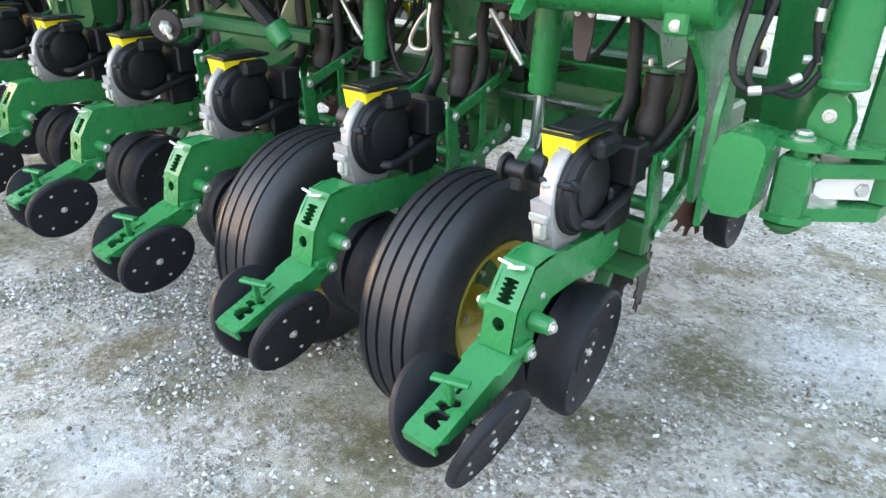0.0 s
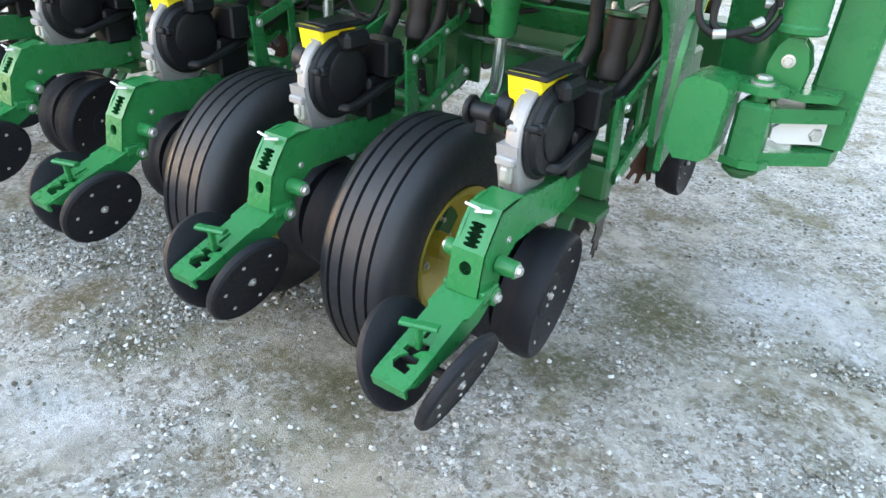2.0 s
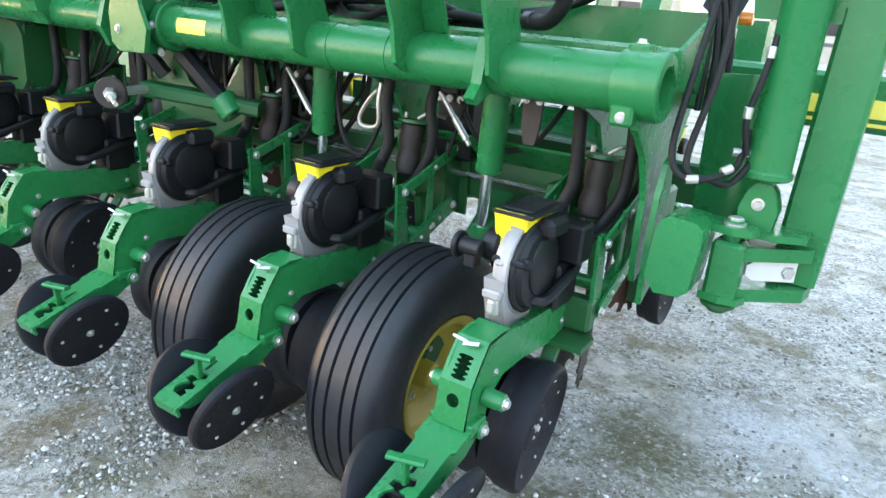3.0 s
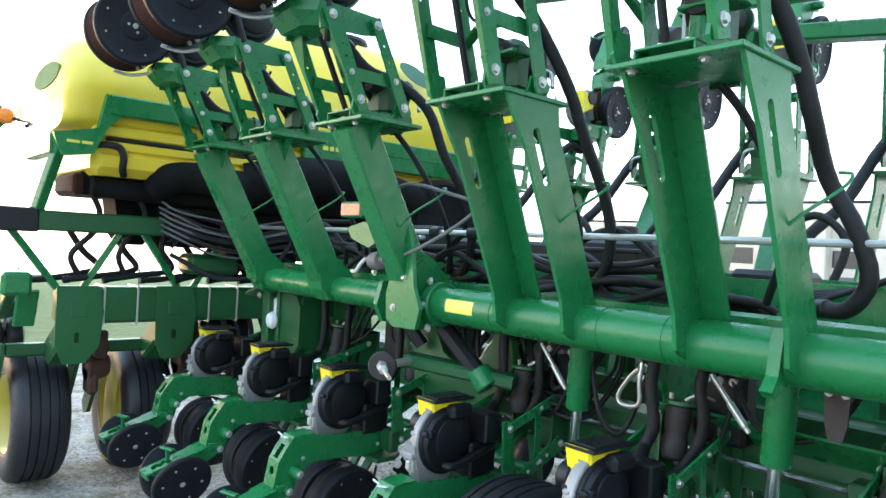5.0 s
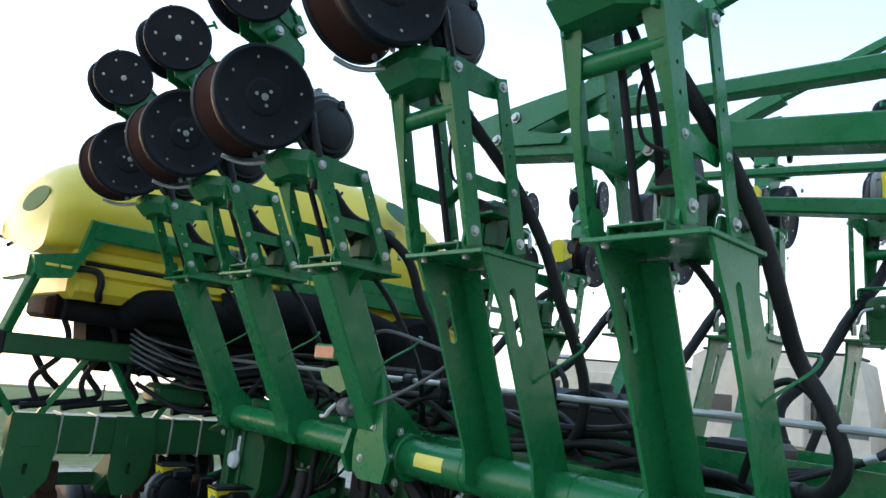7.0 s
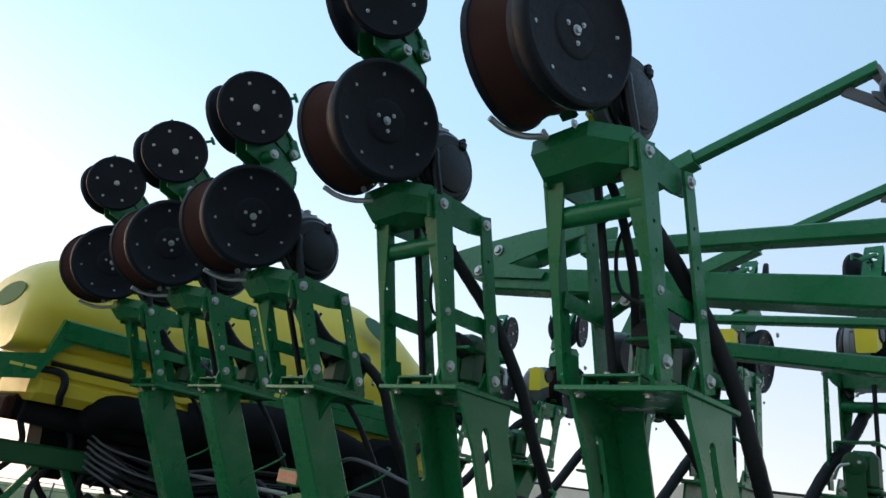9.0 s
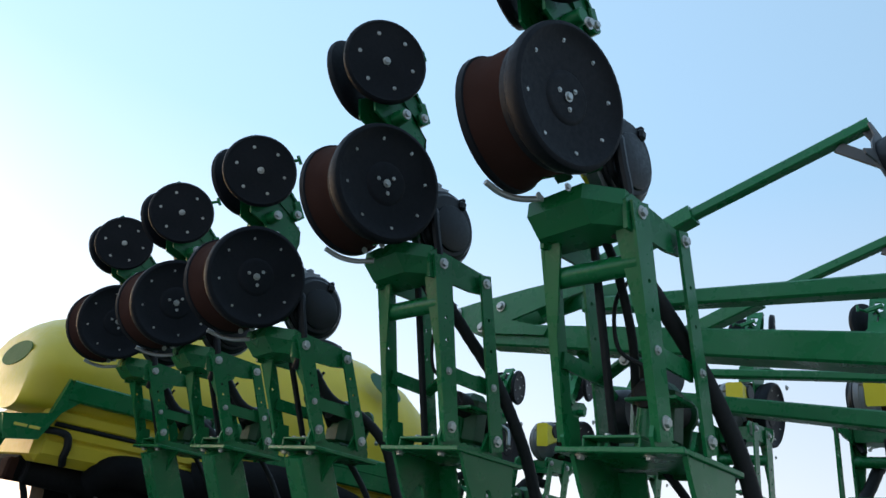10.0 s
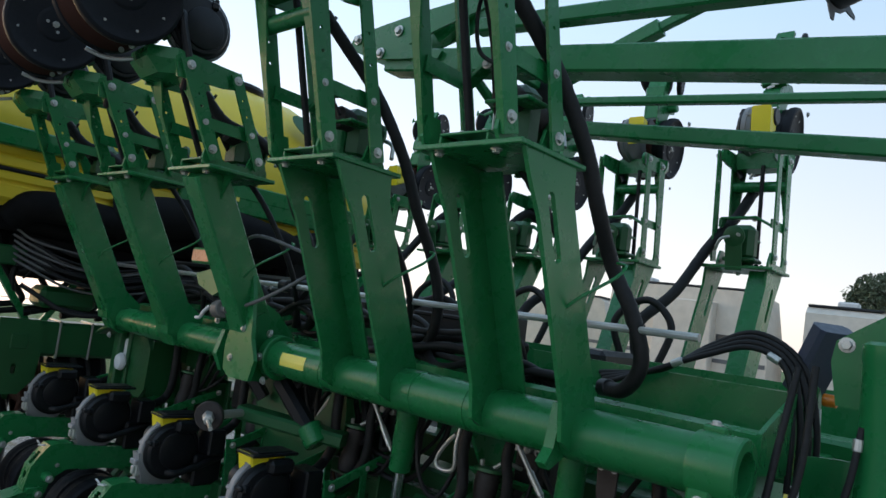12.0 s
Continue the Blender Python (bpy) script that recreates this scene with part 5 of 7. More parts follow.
def hoses_at_tip():
    hose([(0.27, 1.0, 1.75), (0.25, 0.93, 1.5), (0.24, 0.9, 1.3), (0.29, 0.9, 1.235), (0.35, 0.95, 1.245), (0.38, 1.05, 1.26), (0.39, 1.12, 1.36)], 0.0095, "black hydraulic hose looped beside the wing tip")
    hose([(0.31, 1.0, 1.76), (0.31, 0.95, 1.52), (0.28, 0.92, 1.32), (0.29, 0.91, 1.25), (0.34, 0.95, 1.235), (0.38, 1.03, 1.22), (0.42, 1.1, 1.29)], 0.0095, "black hydraulic hose looped beside the wing tip")
    hose([(0.4, 1.06, 1.3), (0.385, 1.04, 1.4), (0.4, 1.05, 1.5), (0.41, 1.08, 1.62)], 0.009, "thin black pressure hose with steel ends")
    for p, d in (((0.29, 0.898, 1.235), (0.6, 0.2, 0.1)), ((0.36, 0.985, 1.255), (0.6, 0.6, 0.4)), ((0.385, 1.04, 1.4), (0, 0, 1)), ((0.405, 1.065, 1.56), (0, 0.1, 1))):
        s = S()
        q = Vector(p)
        e = q + Vector(d).normalized() * 0.032
        s.rod(q, e, 0.0125, None, 10, 0.002)
        tagged(part("hose_fitting", s, STEEL), "bright steel hose fitting", "hose fitting", "hose fittings")
    # bundle that arches over from the wing to the hitch
    for k in range(4):
        o = 0.018 * k
        hose([(-0.42 - o, 1.25 + o, 1.6 + 0.01 * k), (-0.262, 1.28 + o, 1.67), (-0.094, 1.3 + o, 1.745 + o * 0.7), (0.046, 1.3 + o, 1.79 + o * 0.9), (0.152 + o * 0.6, 1.3 + o, 1.74 + o * 0.4), (0.191 + o, 1.28 + o, 1.58), (0.2 + o, 1.25 + o, 1.38)], 0.0095, "black hydraulic hose arching over the wing tip")
    for p, d in (((0.1, 1.3, 1.775), (1, 0, -0.5)), ((-0.2, 1.29, 1.70), (1, 0, 0.5))):
        s = S()
        q = Vector(p)
        s.rod(q, q + Vector(d).normalized() * 0.04, 0.013, None, 10, 0.002)
        tagged(part("hose_fitting", s, STEEL), "bright steel hose fitting", "hose fitting", "hose fittings")


hoses_at_tip()


def unit_hoses():
    rng = random.Random(11)
    # vacuum hoses from each raised unit down behind its post
    for k, x in enumerate(XU):
        dz = 0 if k < 2 else -0.2
        o = rng.uniform(-0.02, 0.02)
        low = [(x + 0.175 + o, 0.92, 1.975), (x + 0.24 + o, 0.95, 1.84), (x + 0.275, 0.97, 1.7), (x + 0.22, 0.99, 1.61), (x + 0.12, 1.03, 1.6)]
        if k:
            low = [(x + 0.17 + o, 0.91, 1.97), (x + 0.165 + o, 0.98, 1.84), (x + 0.14, 1.02, 1.72), (x + 0.06, 1.06, 1.62), (x - 0.06, 1.1, 1.6)]
        hose([(x + 0.03, 0.36, 2.735 + dz), (x + 0.06, 0.46, 2.64 + dz), (x + 0.1, 0.6, 2.5 + dz / 2), (x + 0.15, 0.72, 2.3), (x + 0.17, 0.8, 2.13), *low], 0.024 if k < 1 else 0.021, "thick black vacuum hose running down from a raised unit", group="vacuum hoses", ribs=0.04)
        hose([(x - 0.02, 0.27, 2.8 + dz), (x - 0.025, 0.36, 2.72 + dz), (x - 0.03, 0.46, 2.55 + dz / 2), (x - 0.07, 0.6, 2.32), (x + 0.02, 0.75, 2.12), (x + 0.08, 0.9, 1.85), (x - 0.05, 1.08, 1.6)], 0.013, "thin black seed tube between lift post plates", group="seed tubes")
        hose([(x + 0.02, 0.42, 2.75 + dz), (x - 0.05, 0.4, 2.66 + dz), (x - 0.05, 0.42, 2.52 + dz / 2), (x + 0.03, 0.44, 2.46), (x + 0.07, 0.46, 2.4)], 0.006, "thin looping wire on a raised unit", group="wires")
    # hoses of the lower units
    for k, x in enumerate(XL):
        o = rng.uniform(-0.02, 0.02)
        hose([(x + 0.02, 0.86, 1.02), (x - 0.02, 0.96, 1.01), (x - 0.07, 1.06, 1.04), (x - 0.05, 1.08, 1.12), (x - 0.055 + o, 1.08, 1.26), (x - 0.065, 1.09, 1.36), (x - 0.1, 1.12, 1.46)], 0.022, "thick black vacuum hose rising from a seed meter", group="vacuum hoses", ribs=0.04)
        hose([(x + 0.03, 0.98, 0.92), (x + 0.045, 1.12, 0.98), (x + 0.09, 1.15, 1.08), (x + 0.102, 1.15, 1.18), (x + 0.097 + o, 1.15, 1.27), (x + 0.08, 1.18, 1.36), (x + 0.02, 1.22, 1.45)], 0.021, "black seed hose beside an air spring", group="vacuum hoses")
        hose([(x + 0.05, 0.96, 0.97), (x + 0.1, 1.05, 1.0), (x + 0.1, 1.2, 1.05), (x + 0.12, 1.3, 1.2)], 0.009, "thin black wire along the arms", group="wires")
    # bundles lying in the channel behind the tube
    for k in range(9):
        y = 1.05 + 0.045 * (k % 3)
        z = 1.56 + 0.035 * (k // 3) + 0.01 * rng.random()
        pts = []
        for j in range(10):
            xx = -3.4 + 0.3 * j
            pts.append((xx, y + rng.uniform(-0.06, 0.08), z + rng.uniform(-0.05, 0.1)))
        pts += [(-0.52 - 0.03 * k, 1.18, 1.58), (-0.46 - 0.03 * k, 1.22, 1.46)]
        hose(pts, 0.012 + 0.008 * rng.random(), "black hose lying along the wing frame", group="hoses along the wing")
    for k in range(1, 5):
        x = -0.6 - 0.7 * k
        hose([(x, 1.05, 1.6), (x + 0.1, 1.0, 1.75), (x + 0.28, 1.02, 1.82), (x + 0.42, 1.08, 1.7), (x + 0.4, 1.12, 1.56)], 0.014, "black hose looping above the wing frame", group="hoses along the wing")
    # far side
    for k, x in enumerate(XF):
        hose([(x - 0.03, 3.19, 2.735 - (0 if k < 2 else 0.2)), (x - 0.08, 3.08, 2.55), (x - 0.16, 2.92, 2.35), (x - 0.25, 2.72, 2.05), (x - 0.36, 2.55, 1.85), (x - 0.3, 2.45, 1.65)], 0.03, "thick black vacuum hose on the opposite wing", group="vacuum hoses", ribs=0.04)
        hose([(x - 0.4, 2.5, 1.62), (x - 0.45, 2.45, 1.85), (x - 0.3, 2.5, 1.98), (x - 0.15, 2.5, 1.85), (x - 0.2, 2.45, 1.6)], 0.02, "black hose looping on the opposite wing", group="hoses along the wing")


unit_hoses()


# ---- drive shaft, gate pins and small gear on the wing ----
def wing_gear():
    t = thing("drive_shaft", "long bright steel hex drive shaft under the wing tube", "shaft")
    s = S()
    s.rod((-2.6, 1.3, 1.01), (-0.2, 1.3, 1.01), 0.012, None, 6)
    part("shaft", s, CHROME, t)
    for x in (-2.4, -1.6, -0.75, -0.25):
        s = S()
        s.box(x - 0.03, x + 0.03, 1.27, 1.37, 0.96, 1.05, 0.006)
        part("bearing", s, DARKGREEN, t)
    t = thing("fold_rod", "long thin steel rod running behind the lift posts", "rod")
    s = S()
    s.rod((-3.9, 0.95, 1.785), (0.02, 0.95, 1.795), 0.0125, None, 10)
    part("rod", s, STEEL, t)
    for x in (-1.98, -1.72):
        s = S()
        s.rod((x - 0.03, 0.95, 1.79), (x + 0.03, 0.95, 1.79), 0.028, None, 14, 0.004)
        part("collar", s, BLACK, t)
    # lock bracket on the tube flange with the amber reflector
    t = thing("lock_bracket", "green lock bracket with a hook and springs on the wing tube", "bracket")
    s = S()
    s.plate([(0.73, 1.42), (0.76, 1.35), (0.84, 1.345), (0.97, 1.4), (0.98, 1.56), (0.88, 1.66), (0.8, 1.7), (0.74, 1.6)], 0.03, yz(-1.93))
    part("side_plate", s, GREEN, t)
    s = S()
    s.plate([(0.72, 1.44), (0.76, 1.36), (0.84, 1.36), (0.95, 1.4), (0.95, 1.55), (0.75, 1.55)], 0.03, yz(-2.14))
    part("side_plate", s, GREEN, t)
    s = S()
    s.plate([(-2.02, 1.385), (-1.97, 1.355), (-1.81, 1.36), (-1.785, 1.45), (-1.83, 1.54), (-1.86, 1.72), (-1.9, 1.84), (-1.94, 1.855), (-1.98, 1.78), (-1.99, 1.62), (-2.03, 1.5)], 0.02, Matrix(((1, 0, 0, 0), (0, 0, -1, 0.73), (0, 1, 0, 0), (0, 0, 0, 1))))
    part("face_plate", s, GREEN, t)
    s = S()
    s.plate([(-2.3, 1.79), (-2.17, 1.82), (-2.06, 1.8), (-2.05, 1.73), (-2.12, 1.7), (-2.26, 1.74)], 0.1, Matrix(((1, 0, 0, 0), (0, 0, -1, 0.76), (0, 1, 0, 0), (0, 0, 0, 1))))
    part("housing", s, GREEN, t)
    s = S()
    s.rod((-2.12, 0.7, 1.64), (-2.03, 0.68, 1.65), 0.042, None, 18, 0.005)
    s.rod((-2.03, 0.68, 1.65), (-1.99, 0.672, 1.65), 0.02, None, 12)
    part("spool", s, GREY, t)
    s = S()
    s.pipe([(-2.27, 0.68, 1.585), (-2.22, 0.67, 1.59), (-2.19, 0.67, 1.62), (-2.16, 0.68, 1.65)], 0.009, 12)
    part("hook", s, WHITE, t, "white hook")
    s = S()
    s.pipe([(-1.97, 0.68, 1.65), (-1.8, 0.72, 1.72), (-1.62, 0.78, 1.83), (-1.56, 0.8, 1.9), (-1.66, 0.78, 1.94), (-1.9, 0.7, 1.99), (-2.02, 0.68, 1.9), (-2.06, 0.68, 1.82)], 0.008, 12)
    part("control_wire", s, GREY, t)
    s = S()
    s.bar((-1.86, 0.92, 1.36), (-1.66, 0.98, 1.16), 0.075, 0.075, 0.02, (0, 0, 1))
    part("stop_cylinder", s, BLACK, t, "black stop cylinder")
    s = S()
    s.rod((-1.68, 0.975, 1.19), (-1.62, 0.99, 1.12), 0.055, None, 16, 0.006)
    part("stop_collar", s, GREEN, t)
    for px, pz in ((-1.97, 1.44), (-1.93, 1.82), (-1.95, 1.74), (-1.9, 1.58)):
        bolt(t, (px, 0.71, pz), (0, -1, 0), 0.012)
    bolt(t, (-2.14, 0.72, 1.59), (0, -1, 0), 0.013)
    t = thing("marker_reflector", "small copper-orange reflector box on a post", "reflector")
    s = S()
    s.box(-2.37, -2.19, 0.66, 0.73, 1.84, 1.915, 0.008)
    part("case", s, GREEN, t)
    s = S()
    s.box(-2.36, -2.2, 0.656, 0.66, 1.85, 1.905, 0.002)
    part("lens", s, COPPER, t)
    for x, y in ((XU[0] + 0.17, 0.7), (XU[1] + 0.17, 0.7), (XU[2] + 0.1, 0.68), (XU[3] + 0.08, 0.66), (XU[4] + 0.08, 0.66)):
        s = S()
        s.pipe([(x - 0.03, y - 0.02, 1.8), (x + 0.03, y, 1.86), (x + 0.09, y + 0.08, 1.93), (x + 0.1, y + 0.12, 1.97), (x + 0.06, y + 0.14, 1.98)], 0.005, 6)
        tagged(part("hose_hanger", s, GREEN), "thin bent green wire hose hanger", "hanger", "hose hangers")
    # gussets under the tube
    for x in (-0.3,):
        s = S()
        s.plate([(0.795, 1.55), (0.77, 1.42), (0.735, 1.38), (0.76, 1.36), (0.83, 1.39), (0.95, 1.42), (0.95, 1.55)], 0.035, yz(x - 0.035))
        tagged(part("tube_gusset", s, GREEN), "green welded gusset under the wing tube", "gusset")
    # dark hanger plate and gas strut
    t = thing("hanger_plate", "dark brown steel hanger plate under the wing tube", "bracket")
    s = S()
    s.plate([(-0.035, 0.0), (0.035, 0.0), (0.03, -0.1), (0.018, -0.15), (-0.018, -0.15), (-0.03, -0.1)], 0.01, pose(-0.21, 0.95, 1.39, 90, 0, 0))
    part("plate", s, BAG, t)
    for dx in (-0.022, 0.022):
        bolt(t, (-0.21 + dx, 0.94, 1.375), (0, -1, 0), 0.008)
    for x in (-0.62, -1.4):
        t = thing("hydraulic_fitting", "bent bright steel hydraulic pipe with a hose end", "pipe fitting", "hydraulic fittings")
        s = S()
        s.pipe([(x - 0.36, 1.15, 1.3), (x - 0.4, 1.15, 1.26), (x - 0.44, 1.15, 1.2), (x - 0.445, 1.15, 1.165), (x - 0.42, 1.15, 1.15), (x - 0.37, 1.15, 1.155), (x - 0.35, 1.15, 1.18), (x - 0.355, 1.15, 1.25), (x - 0.35, 1.16, 1.34)], 0.0085, 12)
        part("bent_pipe", s, STEEL, t)
        s = S()
        s.rod((x - 0.07, 1.15, 1.33), (x + 0.075, 1.15, 1.155), 0.009, None, 10, 0.002)
        s.rod((x, 1.15, 1.245), (x + 0.06, 1.15, 1.173), 0.013, None, 10, 0.002)
        part("hose_end", s, STEEL, t)
    # spring-loaded marker spool behind the fourth unit
    t = thing("cable_spool", "grey spring spool on a bright threaded rod", "spool")
    s = S()
    s.rod((-1.87, 0.6, 1.205), (-1.855, 0.58, 1.205), 0.062, None, 24, 0.004)
    s.rod((-1.885, 0.62, 1.205), (-1.87, 0.6, 1.205), 0.05, None, 24, 0.004)
    part("spool", s, BAG, t)
    s = S()
    s.rod((-1.86, 0.585, 1.205), (-1.8, 0.55, 1.2), 0.026, 0.022, 6, 0.003)
    s.rod((-1.8, 0.55, 1.2), (-1.69, 0.5, 1.19), 0.009, None, 8)
    s.rod((-1.95, 0.85, 1.2), (-1.87, 0.6, 1.205), 0.018, None, 10)
    part("threaded_rod", s, STEEL, t)
    s = S()
    s.bar((-1.98, 0.82, 1.2), (-1.55, 1.08, 1.15), 0.12, 0.06, 0.012, (0, 0, 1))
    part("carrier_arm", s, DARKGREEN, t)
    # big curved wing rest behind units three and four
    t = thing("wing_rest", "large curved green wing rest bracket", "bracket")
    s = S()
    s.plate([(-2.45, 1.15), (-2.3, 1.0), (-2.1, 0.94), (-1.85, 0.95), (-1.68, 1.05), (-1.6, 1.2), (-1.62, 1.32), (-1.7, 1.4), (-1.76, 1.26), (-1.84, 1.18), (-1.96, 1.15), (-2.08, 1.2), (-2.16, 1.34), (-2.3, 1.36)], 0.04, Matrix(((1, 0, 0, 0), (0, 0, -1, 1.16), (0, 1, 0, 0), (0, 0, 0, 1))))
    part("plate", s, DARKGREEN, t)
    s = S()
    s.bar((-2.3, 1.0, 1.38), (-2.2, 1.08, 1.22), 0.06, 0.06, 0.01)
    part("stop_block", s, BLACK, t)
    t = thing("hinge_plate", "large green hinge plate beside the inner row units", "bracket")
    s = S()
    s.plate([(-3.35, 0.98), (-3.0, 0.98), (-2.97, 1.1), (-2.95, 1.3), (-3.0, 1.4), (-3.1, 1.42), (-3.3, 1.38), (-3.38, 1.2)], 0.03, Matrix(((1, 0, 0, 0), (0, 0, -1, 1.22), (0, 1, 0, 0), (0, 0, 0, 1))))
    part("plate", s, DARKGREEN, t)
    s = S()
    s.lathe([(0.0, 0.05), (0.03, 0.045), (0.045, 0.0)], pose(-3.28, 1.17, 1.28, 90), 16)
    part("cap", s, WHITE, t, "white plastic cap")


wing_gear()


def wing_clutter():
    """Valves and a tangle of hoses hung under the tube, between the row units."""
    rng = random.Random(77)
    for x, w, y in ((-2.75, 0.3, 1.24), (-2.3, 0.22, 1.26), (-3.65, 0.24, 1.24), (-1.52, 0.2, 1.25), (-0.78, 0.16, 1.27)):
        t = thing("control_valve", "black control valve block hung under the wing tube", "valve", "control valves")
        s = S()
        s.box(x, x + w, y, y + 0.1, 1.06, 1.36, 0.015)
        part("body", s, BLACK, t)
        for j in range(3):
            s = S()
            px = x + w * (0.2 + 0.3 * j)
            s.rod((px, y + 0.005, 1.3), (px, y - 0.04, 1.3), 0.016, None, 10, 0.003)
            part("port", s, STEEL, t)
        s = S()
        s.rod((x + w / 2, y + 0.05, 1.35), (x + w / 2, y + 0.05, 1.42), 0.02, None, 12, 0.004)
        part("stud", s, STEEL, t)
    for k in range(30):
        x = rng.uniform(-3.7, -0.6)
        d = rng.uniform(0.15, 0.5) * rng.choice((-1, 1))
        y = rng.uniform(1.17, 1.24)
        z = rng.uniform(1.0, 1.15)
        hose([(x, y + 0.06, 1.4), (x + d * 0.1, y, 1.3), (x + d * 0.4, y - 0.02, z + 0.04), (x + d * 0.8, y + 0.01, z + rng.uniform(-0.03, 0.1)), (x + d, y + 0.1, z + 0.2), (x + d, y + 0.14, 1.4)], rng.choice((0.008, 0.01, 0.012)), "black hose looping under the wing tube", group="hoses under the wing")


wing_clutter()


# ---- folded marker arms and long beams over the wings ----
def beams():
    def beam(p0, p1, w, d, label, name="folded_beam"):
        s = S()
        s.bar(p0, p1, w, d, 0.008)
        return tagged(part(name, s, GREEN), label, "steel beam", "folded beams")
    def line(y, za, zb, x0, x1):
        return [(x, y, za + (zb - za) * (x + 1) / 2) for x in (x0, x1)]
    beam(*line(1.15, 2.82, 2.545, -1.66, 3.2), 0.12, 0.105, "heavy green box beam folded along the wing")
    beam(*line(1.1, 2.965, 2.805, -1.1, 3.2), 0.07, 0.062, "slim green box beam folded above the heavy beam")
    beam(*line(2.1, 2.80, 2.53, -1.6, 3.4), 0.1, 0.075, "green box beam folded along the opposite wing")
    beam(*line(2.0, 2.93, 2.75, -1.4, 1.4), 0.05, 0.04, "thin green strut above the opposite wing")
    t = thing("beam_pivot", "green pivot plates at the inner end of the folded beam", "pivot bracket")
    s = S()
    for y in (1.085, 1.21):
        s.plate([(-1.86, 2.97), (-1.74, 2.92), (-1.3, 2.86), (-1.28, 2.89), (-1.5, 2.955), (-1.3, 3.0), (-1.02, 3.05), (-1.02, 3.11), (-1.4, 3.1), (-1.7, 3.08), (-1.9, 3.06), (-1.92, 3.02)], 0.014, Matrix(((1, 0, 0, 0), (0, 0, -1, y), (0, 1, 0, 0), (0, 0, 0, 1))))
    part("pivot_plate", s, GREEN, t)
    for x, z in ((-1.57, 3.03), (-1.86, 3.035), (-1.68, 2.94)):
        bolt(t, (x, 1.068, z), (0, -1, 0), 0.018)
    # marker arms with a toothed disc each
    def marker(p0, p1, p2, p3, label):
        t = thing("row_marker", label, "row marker", "row markers")
        s = S()
        s.bar(p0, p1, 0.075, 0.075, 0.006)
        part("sleeve", s, GREEN, t)
        s = S()
        s.bar(p1, p2, 0.045, 0.045, 0.005)
        part("arm", s, GREEN, t)
        d = (Vector(p2) - Vector(p1)).normalized()
        for k in (0.03, 0.09):
            q = Vector(p2) - d * k + Vector((0, 0, 0.024))
            bolt(t, q, (0, 0, 1), 0.01)
        s = S()
        s.bar(Vector(p2) - d * 0.12 - Vector((0, 0, 0.03)), Vector(p3) + Vector((0, 0, 0.01)), 0.012, 0.045, 0.003)
        s.bar(Vector(p2) - d * 0.02 - Vector((0, 0, 0.01)), Vector(p3) + Vector((0, 0, 0.05)), 0.01, 0.035, 0.003)
        part("disc_bracket", s, GREY, t)
        m = Matrix.Translation(p3) @ Vector((0.95, -0.22, 0.2)).to_track_quat("Z", "Y").to_matrix().to_4x4()
        s = S()
        s.lathe([(0.118, 0.01), (0.122, 0.0), (0.122, 0.15), (0.126, 0.155), (0.12, 0.157), (0.114, 0.15), (0.11, 0.02)], m, 36)
        part("depth_band", s, BLACK, t)
        teeth = []
        for k in range(5):
            a = 2 * math.pi * k / 5
            for da, rr in ((0, 0.14), (0.45, 0.14), (0.56, 0.17), (0.66, 0.205), (0.76, 0.2), (0.86, 0.145)):
                teeth.append((rr * math.cos(a + da), rr * math.sin(a + da)))
        s = S()
        s.plate(teeth, 0.006, m)
        part("toothed_disc", s, GREY, t)
    marker((-1.15, 1.25, 3.232), (-0.70, 1.25, 3.385), (-0.02, 1.27, 3.6), (0.035, 1.3, 3.4), "green marker arm with a toothed black disc folded over the wing")
    marker((-1.4, 2.1, 3.1), (-0.79, 2.1, 3.325), (-0.12, 2.1, 3.55), (-0.03, 2.1, 3.385), "green marker arm with a toothed disc over the opposite wing")
    s = S()
    s.bar((-1.4, 1.15, 3.0), (-1.12, 1.25, 3.24), 0.08, 0.09, 0.008)
    tagged(part("marker_strut", s, GREEN), "green strut lifting a marker arm off the folded beam", "strut", "marker struts")
    s = S()
    s.bar((-1.5, 2.1, 2.85), (-1.38, 2.1, 3.11), 0.07, 0.08, 0.008)
    tagged(part("marker_strut", s, GREEN), "green strut lifting a marker arm off the folded beam", "strut", "marker struts")
    # small wheels clamped under the folded beams
    for x, y, z, r in ((-0.95, 1.45, 2.78, 0.11), (-1.15, 1.5, 2.62, 0.1)):
        t = thing("beam_roller", "small black rubber wheel clamped under a folded beam", "roller", "beam rollers")
        s = S()
        s.lathe([(0.03, -0.06), (r * 0.9, -0.06), (r, -0.03), (r, 0.03), (r * 0.9, 0.06), (0.03, 0.06)], along_x(x, y, z), 28)
        part("tyre", s, RUBBER, t)
        s = S()
        s.bar((x, y, z), (x, 1.15, 2.79), 0.04, 0.03, 0.004)
        part("fork", s, GREEN, t)


beams()


